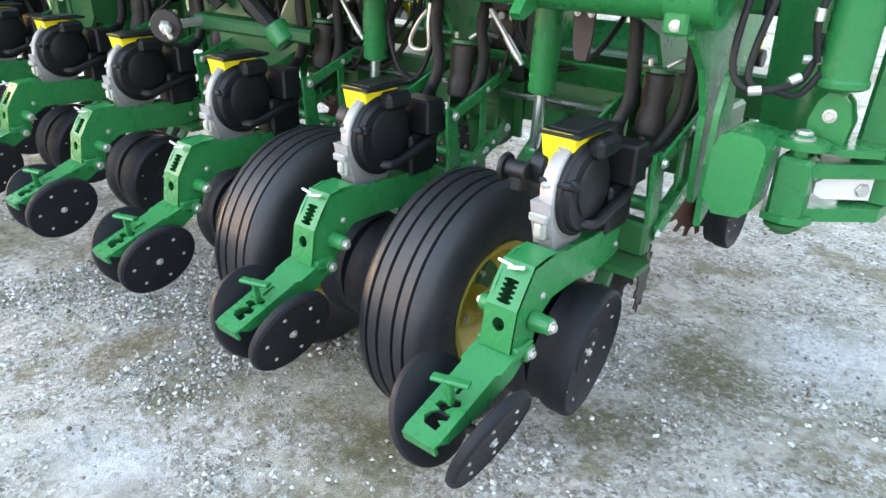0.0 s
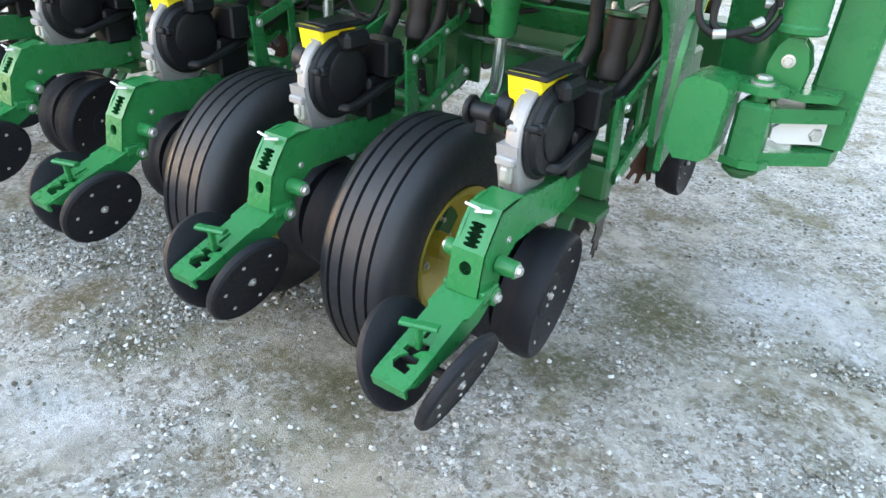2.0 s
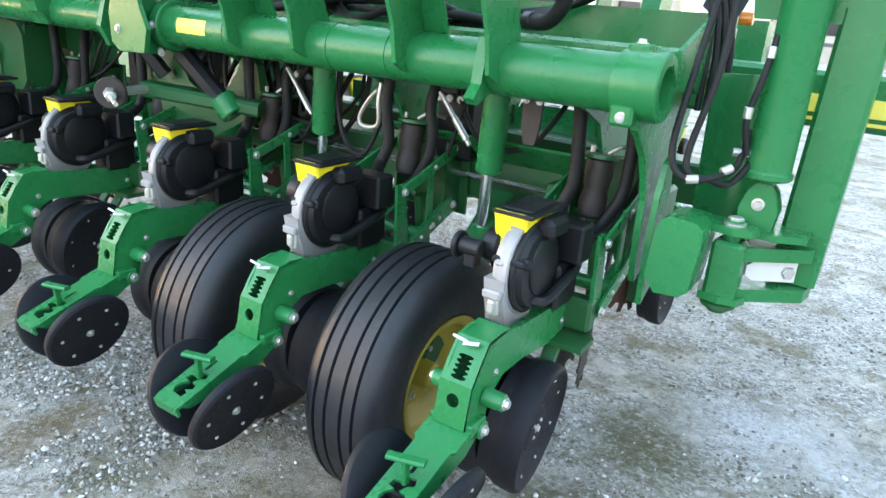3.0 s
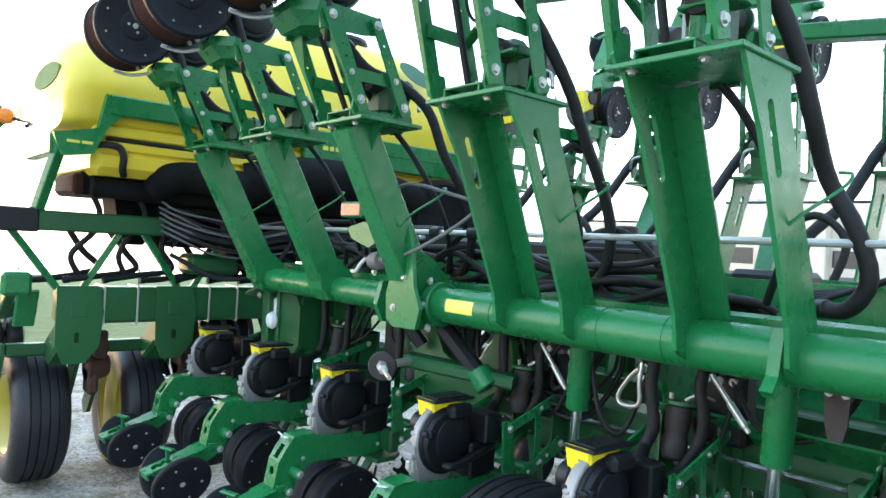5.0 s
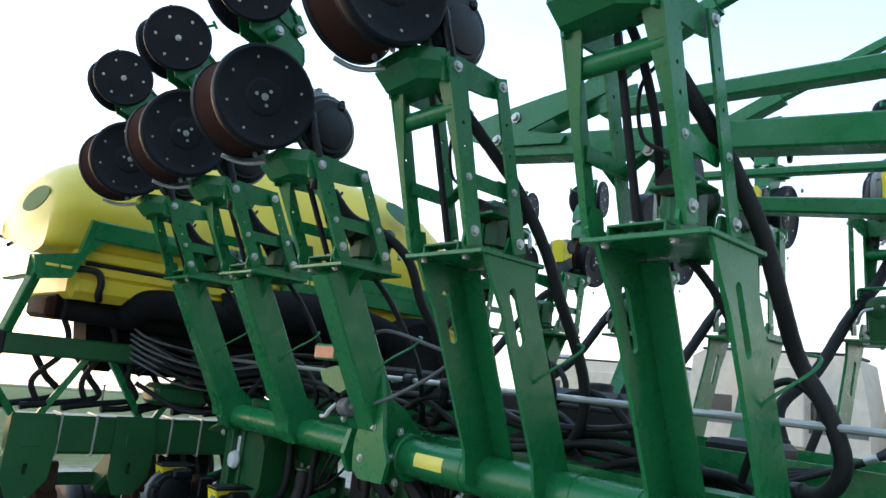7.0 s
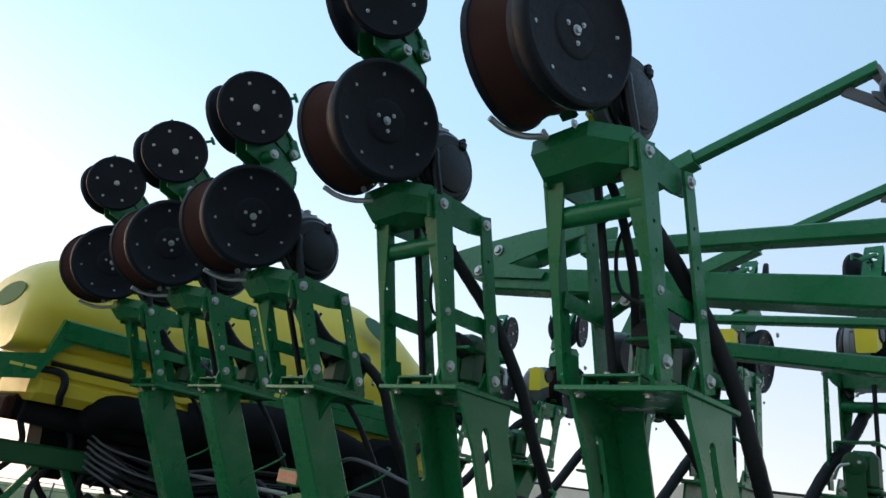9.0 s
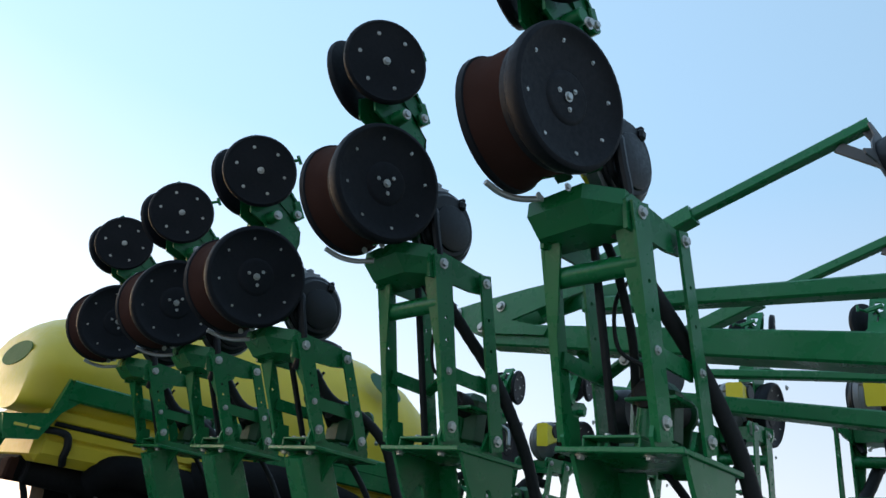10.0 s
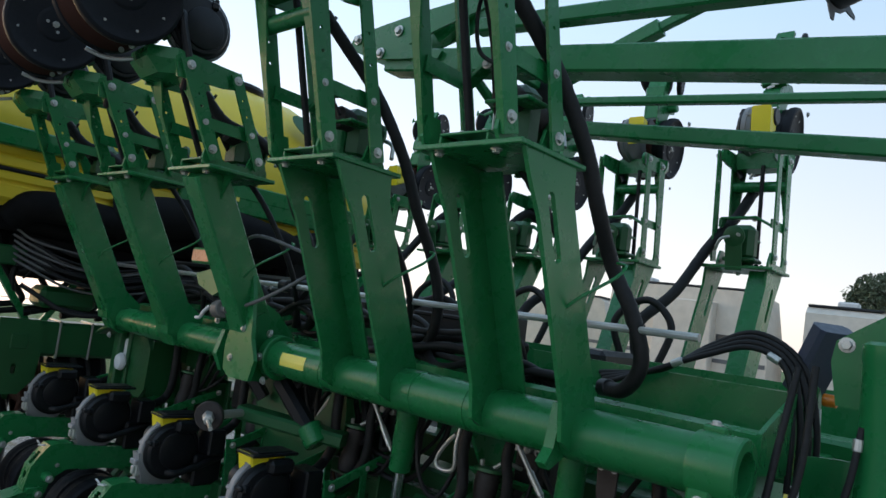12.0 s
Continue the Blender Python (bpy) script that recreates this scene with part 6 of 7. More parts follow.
# ---- centre frame, transport wheels and hopper tank ----
def centre_frame():
    t = thing("centre_toolbar", "heavy green box toolbar with clamp straps and drop legs", "toolbar")
    # Beam, legs and rail are the same green; their shade is in DARKGREEN.
    s = S()
    s.box(-4.4, -4.2, -0.15, 3.6, 1.12, 1.35, 0.02)
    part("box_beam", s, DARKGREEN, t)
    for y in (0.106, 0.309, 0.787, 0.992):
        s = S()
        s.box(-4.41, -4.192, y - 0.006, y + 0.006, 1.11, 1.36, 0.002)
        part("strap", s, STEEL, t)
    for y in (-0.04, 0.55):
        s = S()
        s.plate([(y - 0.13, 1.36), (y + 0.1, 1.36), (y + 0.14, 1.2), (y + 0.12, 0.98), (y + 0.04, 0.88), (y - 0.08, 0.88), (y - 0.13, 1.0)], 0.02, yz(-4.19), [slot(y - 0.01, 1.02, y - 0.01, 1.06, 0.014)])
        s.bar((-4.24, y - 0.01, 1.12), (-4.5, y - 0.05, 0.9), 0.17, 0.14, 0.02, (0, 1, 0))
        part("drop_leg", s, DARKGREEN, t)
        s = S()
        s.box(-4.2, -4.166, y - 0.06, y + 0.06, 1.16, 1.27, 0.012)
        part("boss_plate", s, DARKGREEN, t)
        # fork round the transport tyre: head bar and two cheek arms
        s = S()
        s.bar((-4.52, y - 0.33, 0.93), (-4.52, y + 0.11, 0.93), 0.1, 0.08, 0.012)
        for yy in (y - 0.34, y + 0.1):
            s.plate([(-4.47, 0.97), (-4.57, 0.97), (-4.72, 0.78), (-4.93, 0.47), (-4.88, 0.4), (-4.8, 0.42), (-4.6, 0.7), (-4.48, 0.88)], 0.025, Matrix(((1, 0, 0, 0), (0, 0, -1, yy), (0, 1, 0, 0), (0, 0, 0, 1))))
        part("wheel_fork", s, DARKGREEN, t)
        s = S()
        s.rod((-4.5, y + 0.13, 0.8), (-4.5, y + 0.27, 0.8), 0.1, 0.075, 18, 0.01)
        s.box(-4.56, -4.42, y + 0.13, y + 0.2, 0.62, 0.8, 0.02)
        s.box(-4.5, -4.4, y + 0.16, y + 0.24, 0.86, 1.05, 0.015)
        part("hub_motor", s, RUST, t)
    # hydraulic valve block and hoses hanging under the beam
    s = S()
    s.box(-4.48, -4.3, 0.78, 1.16, 0.9, 1.115, 0.02)
    s.box(-4.44, -4.28, 0.84, 0.92, 0.8, 0.91, 0.012)
    s.rod((-4.36, 1.05, 0.92), (-4.36, 1.05, 0.72), 0.05, None, 18, 0.01)
    part("valve_block", s, BLACK, t)
    for k in range(6):
        y = 0.72 + 0.1 * k
        s = S()
        s.pipe([(-4.26 - 0.03 * (k % 2), y, 1.13), (-4.25, y + 0.02, 0.98), (-4.3, y + 0.05 - 0.02 * k, 0.82), (-4.42, y - 0.04, 0.7), (-4.6, y - 0.05, 0.62 + 0.02 * k), (-4.75, y, 0.72), (-4.8, y + 0.02, 1.12)], 0.014 + 0.004 * (k % 3), 10)
        part("hose", s, HOSE, t)
    s = S()
    s.box(-4.32, -4.2, -0.5, 1.6, 1.69, 1.815, 0.012)
    part("upper_rail", s, DARKGREEN, t)
    s = S()
    s.box(-4.34, -4.19, -0.52, -0.28, 1.68, 1.825, 0.01)
    part("rail_end", s, BLACK, t)
    for y0, y1 in ((-0.42, -0.15), (0.2, 0.0), (0.35, 0.6), (0.9, 0.7)):
        s = S()
        s.bar((-4.27, y0, 1.7), (-4.3, y1, 1.34), 0.04, 0.04, 0.004)
        part("rail_strut", s, GREEN, t)
    s = S()
    s.box(-4.5, -4.18, -0.46, -0.3, 1.3, 1.44, 0.02)
    s.bar((-4.3, -0.3, 1.32), (-4.4, -0.3, 1.1), 0.12, 0.03, 0.01)
    part("light_bracket", s, GREEN, t)
    # caster wheel behind the toolbar end
    t = thing("gauge_caster", "pair of small dark caster wheels hanging from a green bracket", "wheel")
    for y in (-0.405, -0.285):
        s = S()
        s.lathe([(0.03, -0.05), (0.1, -0.05), (0.122, -0.035), (0.13, 0.0), (0.122, 0.035), (0.1, 0.05), (0.03, 0.05)], pose(-4.85, y, 0.98, 90, 0, 6), 28)
        part("tyre", s, RUBBER, t)
    s = S()
    s.bar((-4.83, -0.345, 0.98), (-4.7, -0.345, 1.16), 0.02, 0.04, 0.004)
    part("fork", s, STEEL, t)
    s = S()
    s.plate([(-0.49, 1.23), (-0.27, 1.24), (-0.24, 1.2), (-0.3, 1.13), (-0.4, 1.11), (-0.5, 1.15)], 0.16, yz(-4.78))
    s.bar((-4.6, -0.38, 1.18), (-4.35, -0.38, 1.34), 0.06, 0.08, 0.006)
    part("bracket", s, DARKGREEN, t)
    # transport wheels
    for y in (-0.16, 0.5):
        t = thing("transport_wheel_assembly", "dusty black transport tyre on a yellow rim", "wheel", "transport wheels")
        prof = [(0.26, -0.15), (0.33, -0.17), (0.4, -0.165), (0.44, -0.14), (0.45, -0.12)]
        for g in (-0.08, -0.027, 0.027, 0.08):
            prof += [(0.46, g - 0.016), (0.46, g - 0.006), (0.448, g - 0.003), (0.448, g + 0.003), (0.46, g + 0.006)]
        prof += [(0.45, 0.12), (0.44, 0.14), (0.4, 0.165), (0.33, 0.17), (0.26, 0.15)]
        s = S()
        s.lathe(prof, pose(0, 0, 0, 90), 48, False)
        part("tyre", s, RUBBER, t)
        s = S()
        s.lathe([(0.06, 0.02), (0.18, 0.03), (0.22, 0.08), (0.25, 0.14), (0.275, 0.155), (0.275, 0.145), (0.25, 0.12), (0.25, -0.15), (0.06, -0.15)], pose(0, 0, 0, 90), 36)
        part("rim", s, RIM, t)
        t.matrix_basis = pose(-4.85, y, 0.455, 0, 0, 1)
    # wheel guards
    t = thing("wheel_guard", "yellow and green wheel guard arm beside a transport tyre", "guard")
    s = S()
    s.plate([(-4.75, 0.1), (-4.6, 0.12), (-4.5, 0.7), (-4.62, 0.78), (-4.72, 0.6)], 0.02, Matrix(((1, 0, 0, 0), (0, 0, -1, 0.3), (0, 1, 0, 0), (0, 0, 0, 1))))
    part("plate", s, RIM, t)


centre_frame()


def rounded_tank():
    t = thing("seed_tank", "large yellow moulded plastic seed tank on a green frame", "tank")
    # cross-section in xz, swept along y; flat chamfered end towards the wing
    sect = [(-4.06, 2.36), (-4.05, 2.52), (-4.05, 2.74), (-4.16, 3.05), (-4.36, 3.32), (-4.65, 3.46), (-5.2, 3.44), (-5.5, 3.2), (-5.68, 2.9), (-5.62, 2.62), (-5.25, 2.46), (-4.5, 2.32), (-4.2, 2.325)]
    cx, cz = -4.85, 2.45
    rows = [(-0.2, 0.9, 2.8), (-0.17, 0.955, 2.87), (-0.12, 0.99, 2.93), (-0.05, 1.0, 2.98), (0.2, 1.0, 3.09), (0.5, 1.0, 3.2), (1.0, 1.0, 3.31), (1.15, 0.985, 3.33), (1.3, 1.0, 3.37),
            (2.0, 1.0, 3.46), (2.5, 1.0, 3.44), (2.9, 0.985, 3.33), (3.25, 0.95, 3.1), (3.48, 0.85, 2.85), (3.56, 0.55, 2.62)]
    verts, faces = [], []
    ring = [Vector((x, 0, z)) for x, z in sect]
    for cut in (0.2, 0.25):
        ring = [p for k in range(len(ring)) for p in (ring[k] * (1 - cut) + ring[(k + 1) % len(ring)] * cut, ring[k] * cut + ring[(k + 1) % len(ring)] * (1 - cut))]
    n = len(ring)
    peak = max(p.z for p in ring)
    for y, q, top in rows:
        for p in ring:
            z = p.z if p.z < cz else cz + (p.z - cz) * (top - cz) / (peak - cz)
            verts.append((cx + (p.x - cx) * q, y, z))
    for j in range(len(rows) - 1):
        for k in range(n):
            a, b = j * n + k, j * n + (k + 1) % n
            faces.append((a, b, b + n, a + n))
    faces += [tuple(range(n)), tuple(range((len(rows) - 1) * n, len(rows) * n))]
    s = S()
    s.add(verts, faces)
    s.smooth = True
    part("tank_body", s, TANK, t)
    # lower hopper body with moulded grooves along its side
    s = S()
    s.box(-5.2, -4.075, -0.04, 3.3, 2.05, 2.4, 0.04)
    part("lower_hopper", s, TANK, t)
    for z0, z1 in ((2.09, 2.185), (2.2, 2.262), (2.285, 2.36)):
        s = S()
        s.box(-4.1, -4.055, 0.0, 3.26, z0, z1, 0.012)
        part("moulded_band", s, TANK, t)
    for x, y, z in ((-4.8, 2.1, 3.43), (-4.8, 0.75, 3.21)):
        s = S()
        s.lathe([(0.24, 0), (0.25, 0.03), (0.24, 0.06), (0.2, 0.075), (0.0, 0.08)], pose(x, y, z), 28)
        part("tank_lid", s, BLACK, t)
    # leaf-shaped emblems as plain plates
    s = S()
    s.plate([(x * 0.17, y * 0.1) for x, y in circle(0, 0, 1, 20)], 0.006, pose(-4.1, 2.43, 3.14, 90 - 33, 0, 90) @ pose(0, 0, 0, 0, 0, -35))
    part("emblem", s, DARKGREEN, t, "dark oval emblem plate")
    s = S()
    s.plate([(x * 0.36, y * 0.075) for x, y in circle(0, 0, 1, 24)], 0.006, pose(-4.62, -0.2, 2.69, 90, 0, 0))
    part("emblem", s, PALEGREEN, t, "pale green oval emblem plate")
    # green frame: side rail, V legs
    s = S()
    s.bar((-4.02, 0.03, 2.472), (-4.02, 3.3, 2.472), 0.08, 0.122, 0.01)
    part("frame_rail", s, GREEN, t)
    s = S()
    s.plate([(-0.22, 2.135), (-0.05, 2.165), (0.02, 2.33), (0.1, 2.41), (0.01, 2.535), (-0.03, 2.32), (-0.27, 2.265), (-0.25, 2.2)], 0.07, yz(-4.06))
    part("corner_bracket", s, GREEN, t)
    s = S()
    s.bar((-4.06, -0.24, 2.21), (-4.75, -0.24, 2.21), 0.07, 0.13, 0.01)
    part("end_rail", s, GREEN, t)
    s = S()
    s.bar((-4.06, -0.22, 2.2), (-4.26, -0.3, 1.75), 0.06, 0.06, 0.006)
    part("leg", s, GREEN, t)
    s = S()
    s.box(-4.05, -3.985, 1.35, 3.25, 2.3, 2.47, 0.01)
    part("front_panel", s, GREEN, t)
    for k, (y, w) in enumerate(((1.5, 0.045), (1.56, 0.035), (1.61, 0.035), (1.7, 0.045), (1.75, 0.02), (1.79, 0.03))):
        s = S()
        s.box(-3.984, -3.98, y, y + w, 2.39, 2.425, 0.001)
        part("lettering_bar", s, DECAL, t)
    for k, (y, w) in enumerate(((-0.2, 0.07), (-0.12, 0.06))):
        s = S()
        s.box(-3.989, -3.985, y, y + w, 2.215, 2.232, 0.001)
        part("lettering_bar", s, DECAL, t)
    # ladder rails moulded in the lower tank
    s = S()
    s.pipe([(-4.07, 0.03, 2.275), (-4.07, 0.5, 2.272), (-4.07, 1.2, 2.268)], 0.016, 12)
    part("groove_trim", s, BLACK, t)
    s = S()
    s.pipe([(-4.07, -0.02, 2.23), (-4.04, 0.06, 2.232), (-4.035, 0.11, 2.215), (-4.035, 0.13, 2.16), (-4.05, 0.13, 2.1), (-4.09, 0.15, 2.06)], 0.022, 12)
    part("drain_hose", s, BLACK, t)


rounded_tank()


def under_tank():
    rng = random.Random(21)
    t = thing("air_manifold", "black air manifold with fan housing under the tank", "manifold")
    s = S()
    s.rod((-4.25, 0.0, 1.99), (-4.2, 1.0, 1.97), 0.07, 0.09, 20, 0.01)
    s.rod((-4.2, 0.8, 1.98), (-4.0, 2.2, 2.05), 0.1, 0.15, 22, 0.02)
    part("air_duct", s, MATT, t)
    s = S()
    s.lathe([(0.05, -0.12), (0.28, -0.12), (0.32, -0.08), (0.32, 0.08), (0.28, 0.12), (0.05, 0.12)], along_x(-3.9, 2.55, 1.95), 32)
    part("fan_housing", s, MATT, t)
    s = S()
    s.box(-4.95, -4.28, -0.06, 3.4, 1.93, 2.08, 0.03)
    part("manifold_box", s, MATT, t)
    s = S()
    s.pipe([(-4.15, 0.38, 2.0), (-4.07, 0.42, 2.06), (-4.02, 0.54, 2.085), (-4.0, 0.8, 2.07), (-4.02, 1.1, 2.04), (-4.1, 1.3, 2.0)], 0.1, 18)
    s.pipe([(-4.05, 0.95, 2.08), (-3.93, 1.25, 2.15), (-3.9, 1.7, 2.16), (-3.9, 2.2, 2.08), (-3.95, 2.6, 1.95)], 0.15, 18)
    part("air_elbow", s, MATT, t)
    for k in range(9):
        y = 0.2 + 0.36 * k
        s = S()
        s.plate([(y, 1.95), (y + 0.3, 1.95), (y + 0.26, 1.7), (y + 0.2, 1.62), (y + 0.1, 1.62), (y + 0.04, 1.7)], 0.3, yz(-4.75))
        part("meter_box", s, MATT, t)
    for y0, y1, z0, z1 in ((0.46, 0.9, 1.62, 1.94), (0.92, 1.5, 1.5, 1.94), (1.52, 2.2, 1.55, 1.94), (2.22, 3.3, 1.48, 1.94)):
        s = S()
        s.box(-4.62, -4.2, y0, y1, z0, z1, 0.06)
        part("meter_casing", s, MATT, t)
    s = S()
    s.box(-4.4, -4.16, 0.62, 0.98, 1.44, 1.58, 0.03)
    part("gearbox", s, DARKGREEN, t)
    s = S()
    s.box(-4.45, -4.28, -0.09, -0.02, 1.93, 2.06, 0.015)
    part("end_valve", s, CAKED, t)
    for k in range(8):
        y = 0.02 + 0.28 * k
        s = S()
        s.pipe([(-4.25, y, 1.93), (-4.27, y + 0.05, 1.82), (-4.26, y + 0.02 - 0.06 * (k % 3), 1.7), (-4.28, y - 0.1, 1.55), (-4.3, y - 0.05, 1.42)], 0.018, 12)
        part("seed_tube", s, HOSE, t)
    for k in range(22):
        o = rng.uniform(-0.035, 0.035)
        z = 1.68 + 0.009 * k
        hose([(-4.2 + o, 0.42 + 0.03 * (k % 4), z + 0.06 - 0.05 * (k % 4)), (-4.12, 0.52 + 0.02 * (k % 4), z + 0.0), (-4.08 + o, 0.75, z - 0.07 + o), (-4.06 + o, 1.0, z - 0.09 + o), (-4.05, 1.35, z - 0.03 + o), (-4.0, 1.8, z + o)], 0.008, "thin grey seed line in a sagging bundle", HOSE if k % 4 else GREY, "hose", "seed line bundle", name="seed_line")
    for k in range(16):
        o = rng.uniform(-0.05, 0.05)
        y = -0.05 + 0.23 * k
        hose([(-4.42, y + o, 1.75), (-4.38, y + 0.1 + o, 1.58), (-4.34 + o, y + 0.15, 1.46), (-4.3, y - 0.1 + o, 1.42 + o * 0.5), (-4.28, y - 0.3, 1.39)], 0.02, "black seed tube bending down onto the toolbar", group="hoses under the tank")
    for k in range(6):
        o = rng.uniform(-0.1, 0.1)
        hose([(-4.2, 0.5 + 0.2 * k, 1.5 + o), (-4.05, 0.8 + 0.2 * k, 1.42), (-3.95, 1.1 + 0.2 * k, 1.5), (-3.9, 1.3 + 0.2 * k, 1.7 + o)], 0.016, "black hose crossing under the tank", group="hoses under the tank")
    s = S()
    s.lathe([(0.03, 0), (0.045, 0.02), (0.045, 0.09), (0.03, 0.11)], pose(-3.95, 1.0, 1.5, 30, 20, 0), 16)
    tagged(part("marker_lamp", s, AMBER), "amber marker lamp under the tank", "lamp")
    # flasher on its arm at the tank's end
    t = thing("warning_lamp", "amber warning lamp and green reflector shield on an arm", "lamp")
    s = S()
    s.pipe([(-5.2, -0.2, 2.42), (-5.6, -0.1, 2.5), (-6.05, -0.15, 2.57)], 0.014, 12)
    part("arm", s, BLACK, t)
    s = S()
    s.lathe([(0.0, -0.06), (0.05, -0.05), (0.07, 0), (0.05, 0.05), (0.0, 0.06)], pose(-6.08, -0.2, 2.59, 90, 0, 80), 20)
    part("lens", s, AMBER, t)
    s = S()
    s.plate([(-0.37, 2.5), (-0.24, 2.48), (-0.18, 2.55), (-0.19, 2.64), (-0.3, 2.72), (-0.38, 2.71)], 0.03, yz(-6.15))
    part("shield", s, GREEN, t)


under_tank()


# ---- hitch frame beyond the wing tip ----
def hitch():
    t = thing("hitch_beam", "green hitch beam with worn yellow lettering bars", "hitch")
    s = S()
    s.box(-4.2, 4.5, 1.68, 1.9, 1.335, 1.52, 0.015)
    part("box_beam", s, GREEN, t)
    x = 0.19
    for w in (0.055, 0.045, 0.07, 0.07, 0.02, 0.07, 0.07, 0.07, 0.07):
        s = S()
        s.box(x, x + w, 1.672, 1.679, 1.385, 1.445, 0.001)
        part("lettering_bar", s, DECAL, t)
        x += w + 0.018
    s = S()
    s.box(0.19, 1.3, 1.672, 1.679, 1.358, 1.37, 0.001)
    part("stripe", s, DECAL, t)
    t = thing("connector_box", "dark blue connector cover beside the wing tip", "cover")
    s = S()
    s.bar((0.17, 1.44, 1.68), (0.26, 1.38, 1.88), 0.13, 0.06, 0.012)
    part("cover", s, BLUE, t)
    s = S()
    s.box(0.14, 0.22, 1.42, 1.48, 1.44, 1.7, 0.008)
    s.box(0.14, 0.22, 1.42, 1.7, 1.44, 1.47, 0.006)
    part("stand", s, GREEN, t)
    s = S()
    s.box(0.2, 0.235, 1.405, 1.418, 1.54, 1.63, 0.002)
    part("label_plate", s, WHITE, t, "white label plate")
    s = S()
    s.rod((0.235, 1.42, 1.66), (0.275, 1.42, 1.66), 0.02, None, 14, 0.003)
    part("cap", s, AMBER, t, "orange plug cap")
    # black reservoir and boxes carried between the two wings
    t = thing("oil_reservoir", "black plastic reservoir tank standing between the wings", "tank")
    s = S()
    s.box(-1.72, -1.2, 1.5, 1.9, 1.525, 1.83, 0.05)
    part("tank_body", s, BLACK, t)
    s = S()
    s.box(-1.7, -1.22, 1.488, 1.502, 1.64, 1.66, 0.004)
    s.box(-1.7, -1.22, 1.488, 1.502, 1.74, 1.76, 0.004)
    part("rib", s, BLACK, t)
    s = S()
    s.rod((-1.45, 1.7, 1.82), (-1.45, 1.7, 1.87), 0.06, None, 20, 0.008)
    part("cap", s, BLACK, t)
    for k, (x0, x1, z1) in enumerate(((-2.5, -2.05, 1.78), (-3.3, -2.75, 1.85), (-0.85, -0.6, 1.7))):
        t = thing("valve_block", "dark valve block with hose ports on the hitch beam", "valve block", "valve blocks")
        s = S()
        s.box(x0, x1, 1.55, 1.85, 1.525, z1, 0.02)
        part("block", s, BLACK, t)
        for j in range(5):
            s = S()
            xx = x0 + (x1 - x0) * (j + 0.5) / 5
            s.rod((xx, 1.555, z1 - 0.08), (xx, 1.5, z1 - 0.08), 0.017, None, 10, 0.003)
            part("port", s, STEEL, t)


hitch()


# ---- campers, fence and trees in the distance ----
def camper(x, y, length, rz, label, h=3.1):
    t = thing("camper", label, "camper", "parked campers")
    s = S()
    s.plate([(0, 0.55), (length, 0.55), (length, 1.9), (length - 0.3, h - 0.15), (length - 0.6, h), (0.6, h), (0.15, h - 0.25), (0, 2.0)], 2.4, Matrix(((1, 0, 0, 0), (0, 0, -1, 1.2), (0, 1, 0, 0), (0, 0, 0, 1))))
    part("body", s, RVWHITE, t)
    s = S()
    s.box(0.5, length - 0.5, -1.19, 1.19, h + 0.004, h + 0.1, 0.03)
    part("roof_membrane", s, BLACK, t)
    for k in range(3):
        s = S()
        s.box(0.9 + k * (length - 2) / 2.4, 1.7 + k * (length - 2) / 2.4, -1.225, -1.203, 1.7, 2.3, 0.03)
        part("window", s, GLASS, t)
    s = S()
    s.box(length * 0.35, length * 0.7, -1.75, -1.18, 0.75, h - 0.5, 0.04)
    part("slide_out", s, RVWHITE, t)
    s = S()
    s.box(1.0, 1.5, -0.4, 0.3, h + 0.1, h + 0.32, 0.05)
    part("roof_vent", s, WHITE, t)
    s = S()
    s.box(0.05, length - 0.05, -1.215, -1.202, 1.25, 1.4, 0.002)
    part("stripe", s, GREY, t)
    for k in (0.3, 0.42):
        s = S()
        s.rod((length * k, -1.15, 0.35), (length * k, -0.9, 0.35), 0.35, None, 20, 0.03)
        part("wheel", s, RUBBER, t)
    t.matrix_basis = pose(x, y, 0, 0, 0, rz)


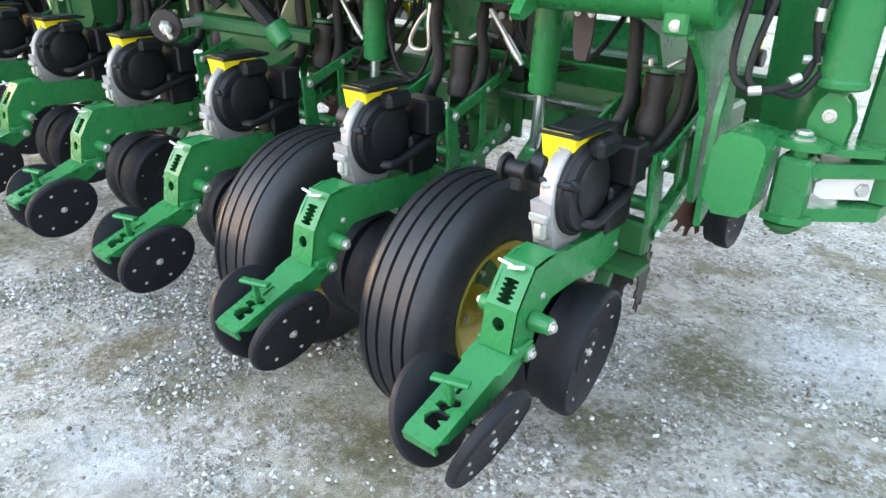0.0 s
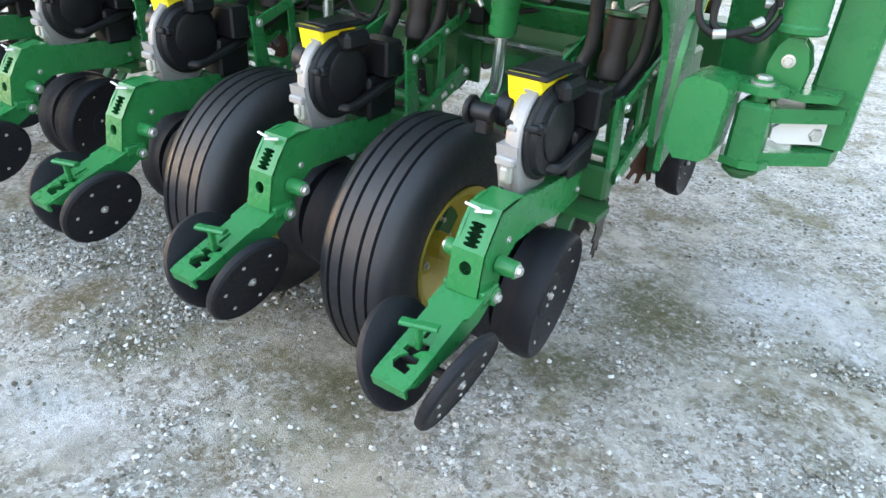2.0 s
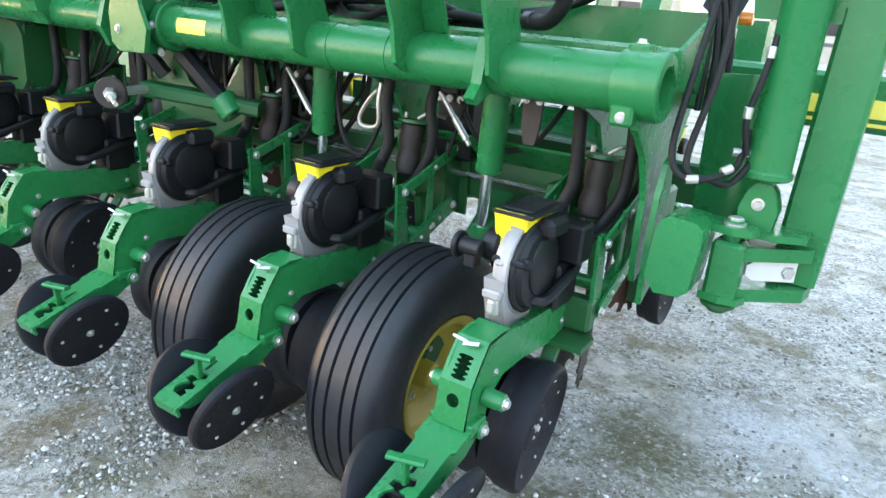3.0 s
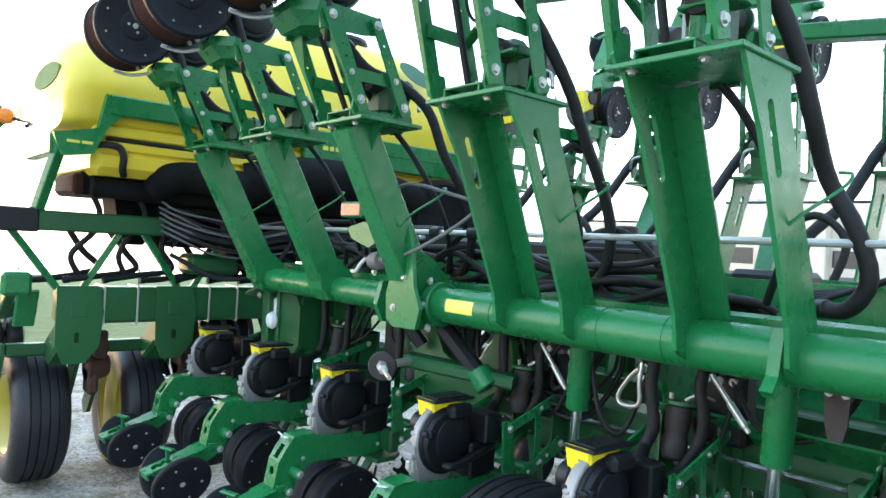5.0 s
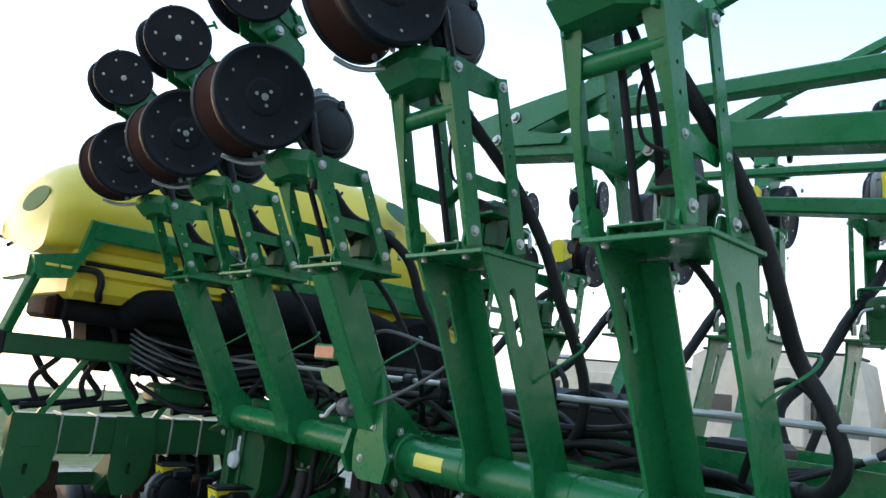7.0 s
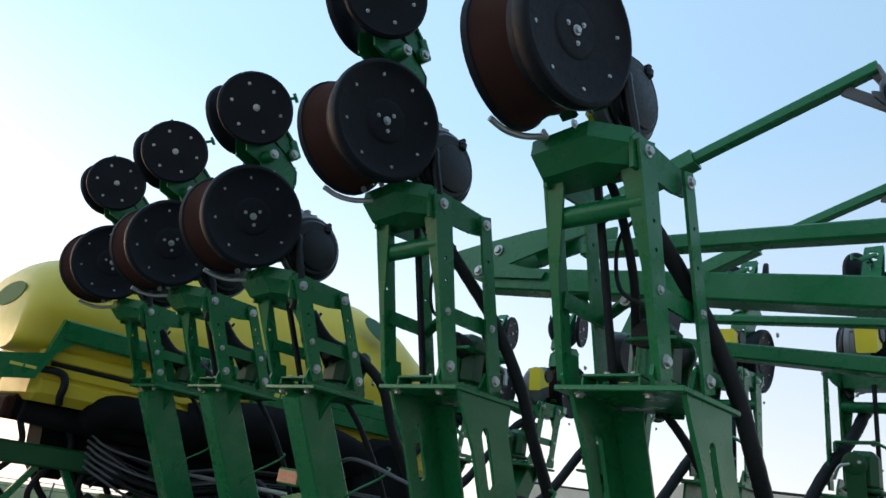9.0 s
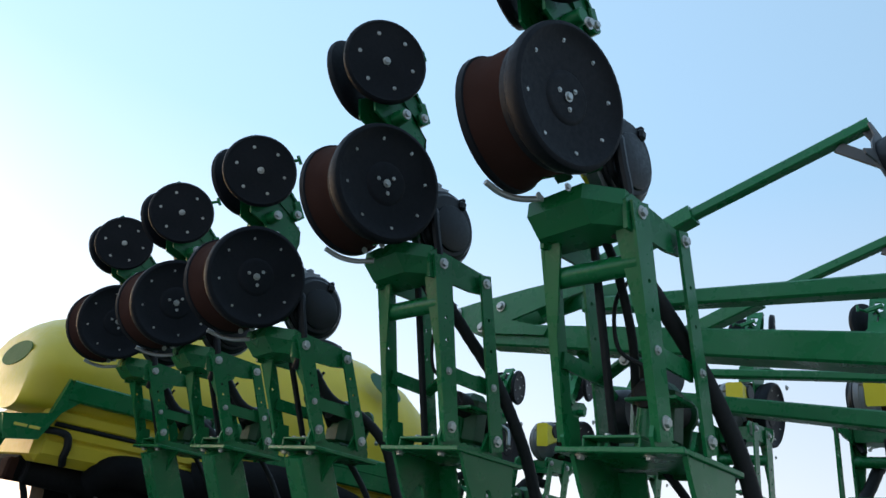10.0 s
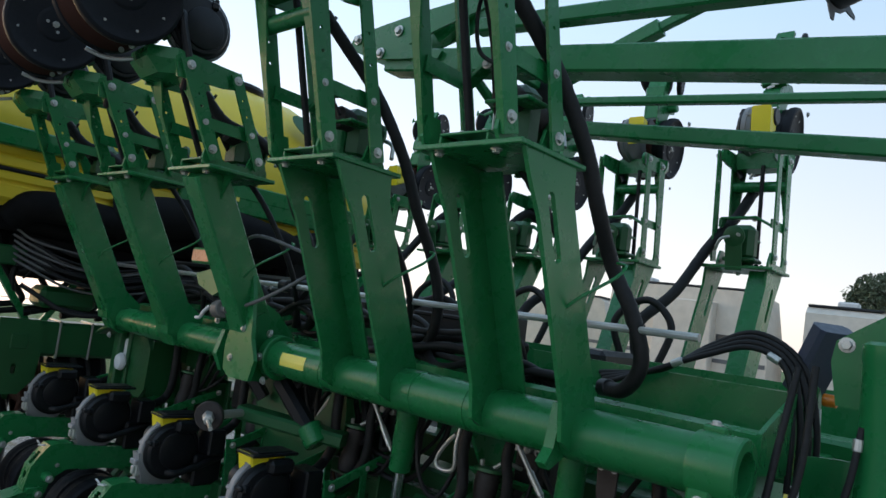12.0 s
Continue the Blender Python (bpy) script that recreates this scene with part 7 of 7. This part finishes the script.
camper(-13.4, 25.8, 6.2, 4, "cream camper trailer parked beyond the machine", 3.95)
camper(-5.2, 26.5, 6.0, 97, "cream camper parked end-on beside another", 3.75)
camper(-3.9, 34.0, 7.0, 4, "pale camper parked in the far row", 3.3)
camper(-24.0, 29.0, 8.5, 6, "pale camper parked far off along the yard", 3.4)


def tree(x, y, h, r, seed):
    rng = random.Random(seed)
    t = thing("tree", "leafy green tree standing beyond the campers", "tree", "far trees")
    s = S()
    s.pipe([(0, 0, 0), (0.05, 0, h * 0.25), (0, 0.1, h * 0.5), (0.1, 0, h * 0.8)], 0.18, 8)
    for k in range(7):
        a = rng.uniform(0, 6.28)
        z = h * rng.uniform(0.3, 0.6)
        s.pipe([(0, 0, z), (r * 0.4 * math.cos(a), r * 0.4 * math.sin(a), z + r * 0.3), (r * 0.8 * math.cos(a), r * 0.8 * math.sin(a), z + r * 0.7)], 0.07, 6)
    part("trunk", s, BARK, t)
    verts, faces = [], []
    for k in range(14000):
        while True:
            p = Vector((rng.uniform(-1, 1), rng.uniform(-1, 1), rng.uniform(-1, 1)))
            if p.length < 1:
                break
        lump = 0.72 + 0.38 * noise.noise(p * 2.2 + Vector((seed, 0, 0)))
        p = p.normalized() * (p.length ** 0.45) * lump
        c = Vector((p.x * r, p.y * r, h * 0.62 + p.z * h * 0.4))
        u = Vector((rng.gauss(0, 1), rng.gauss(0, 1), rng.gauss(0, 1))).normalized()
        w = u.orthogonal().normalized()
        e = 0.06 + 0.07 * rng.random()
        b = len(verts)
        verts += [c - u * e, c + w * e * 0.5, c + u * e, c - w * e * 0.5]
        faces.append((b, b + 1, b + 2, b + 3))
    s = S()
    s.add(verts, faces)
    part("crown", s, LEAF, t)
    t.matrix_basis = pose(x, y, 0)


tree(-6.1, 38.0, 6.9, 2.7, 3)
tree(-2.5, 60.0, 8.6, 4.0, 5)


def wire_fence():
    t = thing("wire_fence", "long thin wire fence on posts at the field's edge", "fence")
    for k in range(10):
        s = S()
        y = -14 + 7 * k
        s.rod((-48, y, -2.6), (-48, y, -0.9), 0.06, None, 8)
        part("post", s, GREY, t)
    for z in (-1.0, -1.4):
        s = S()
        s.rod((-48, -14, z), (-48, 49, z), 0.025, None, 6)
        part("rail", s, GREY, t)


wire_fence()
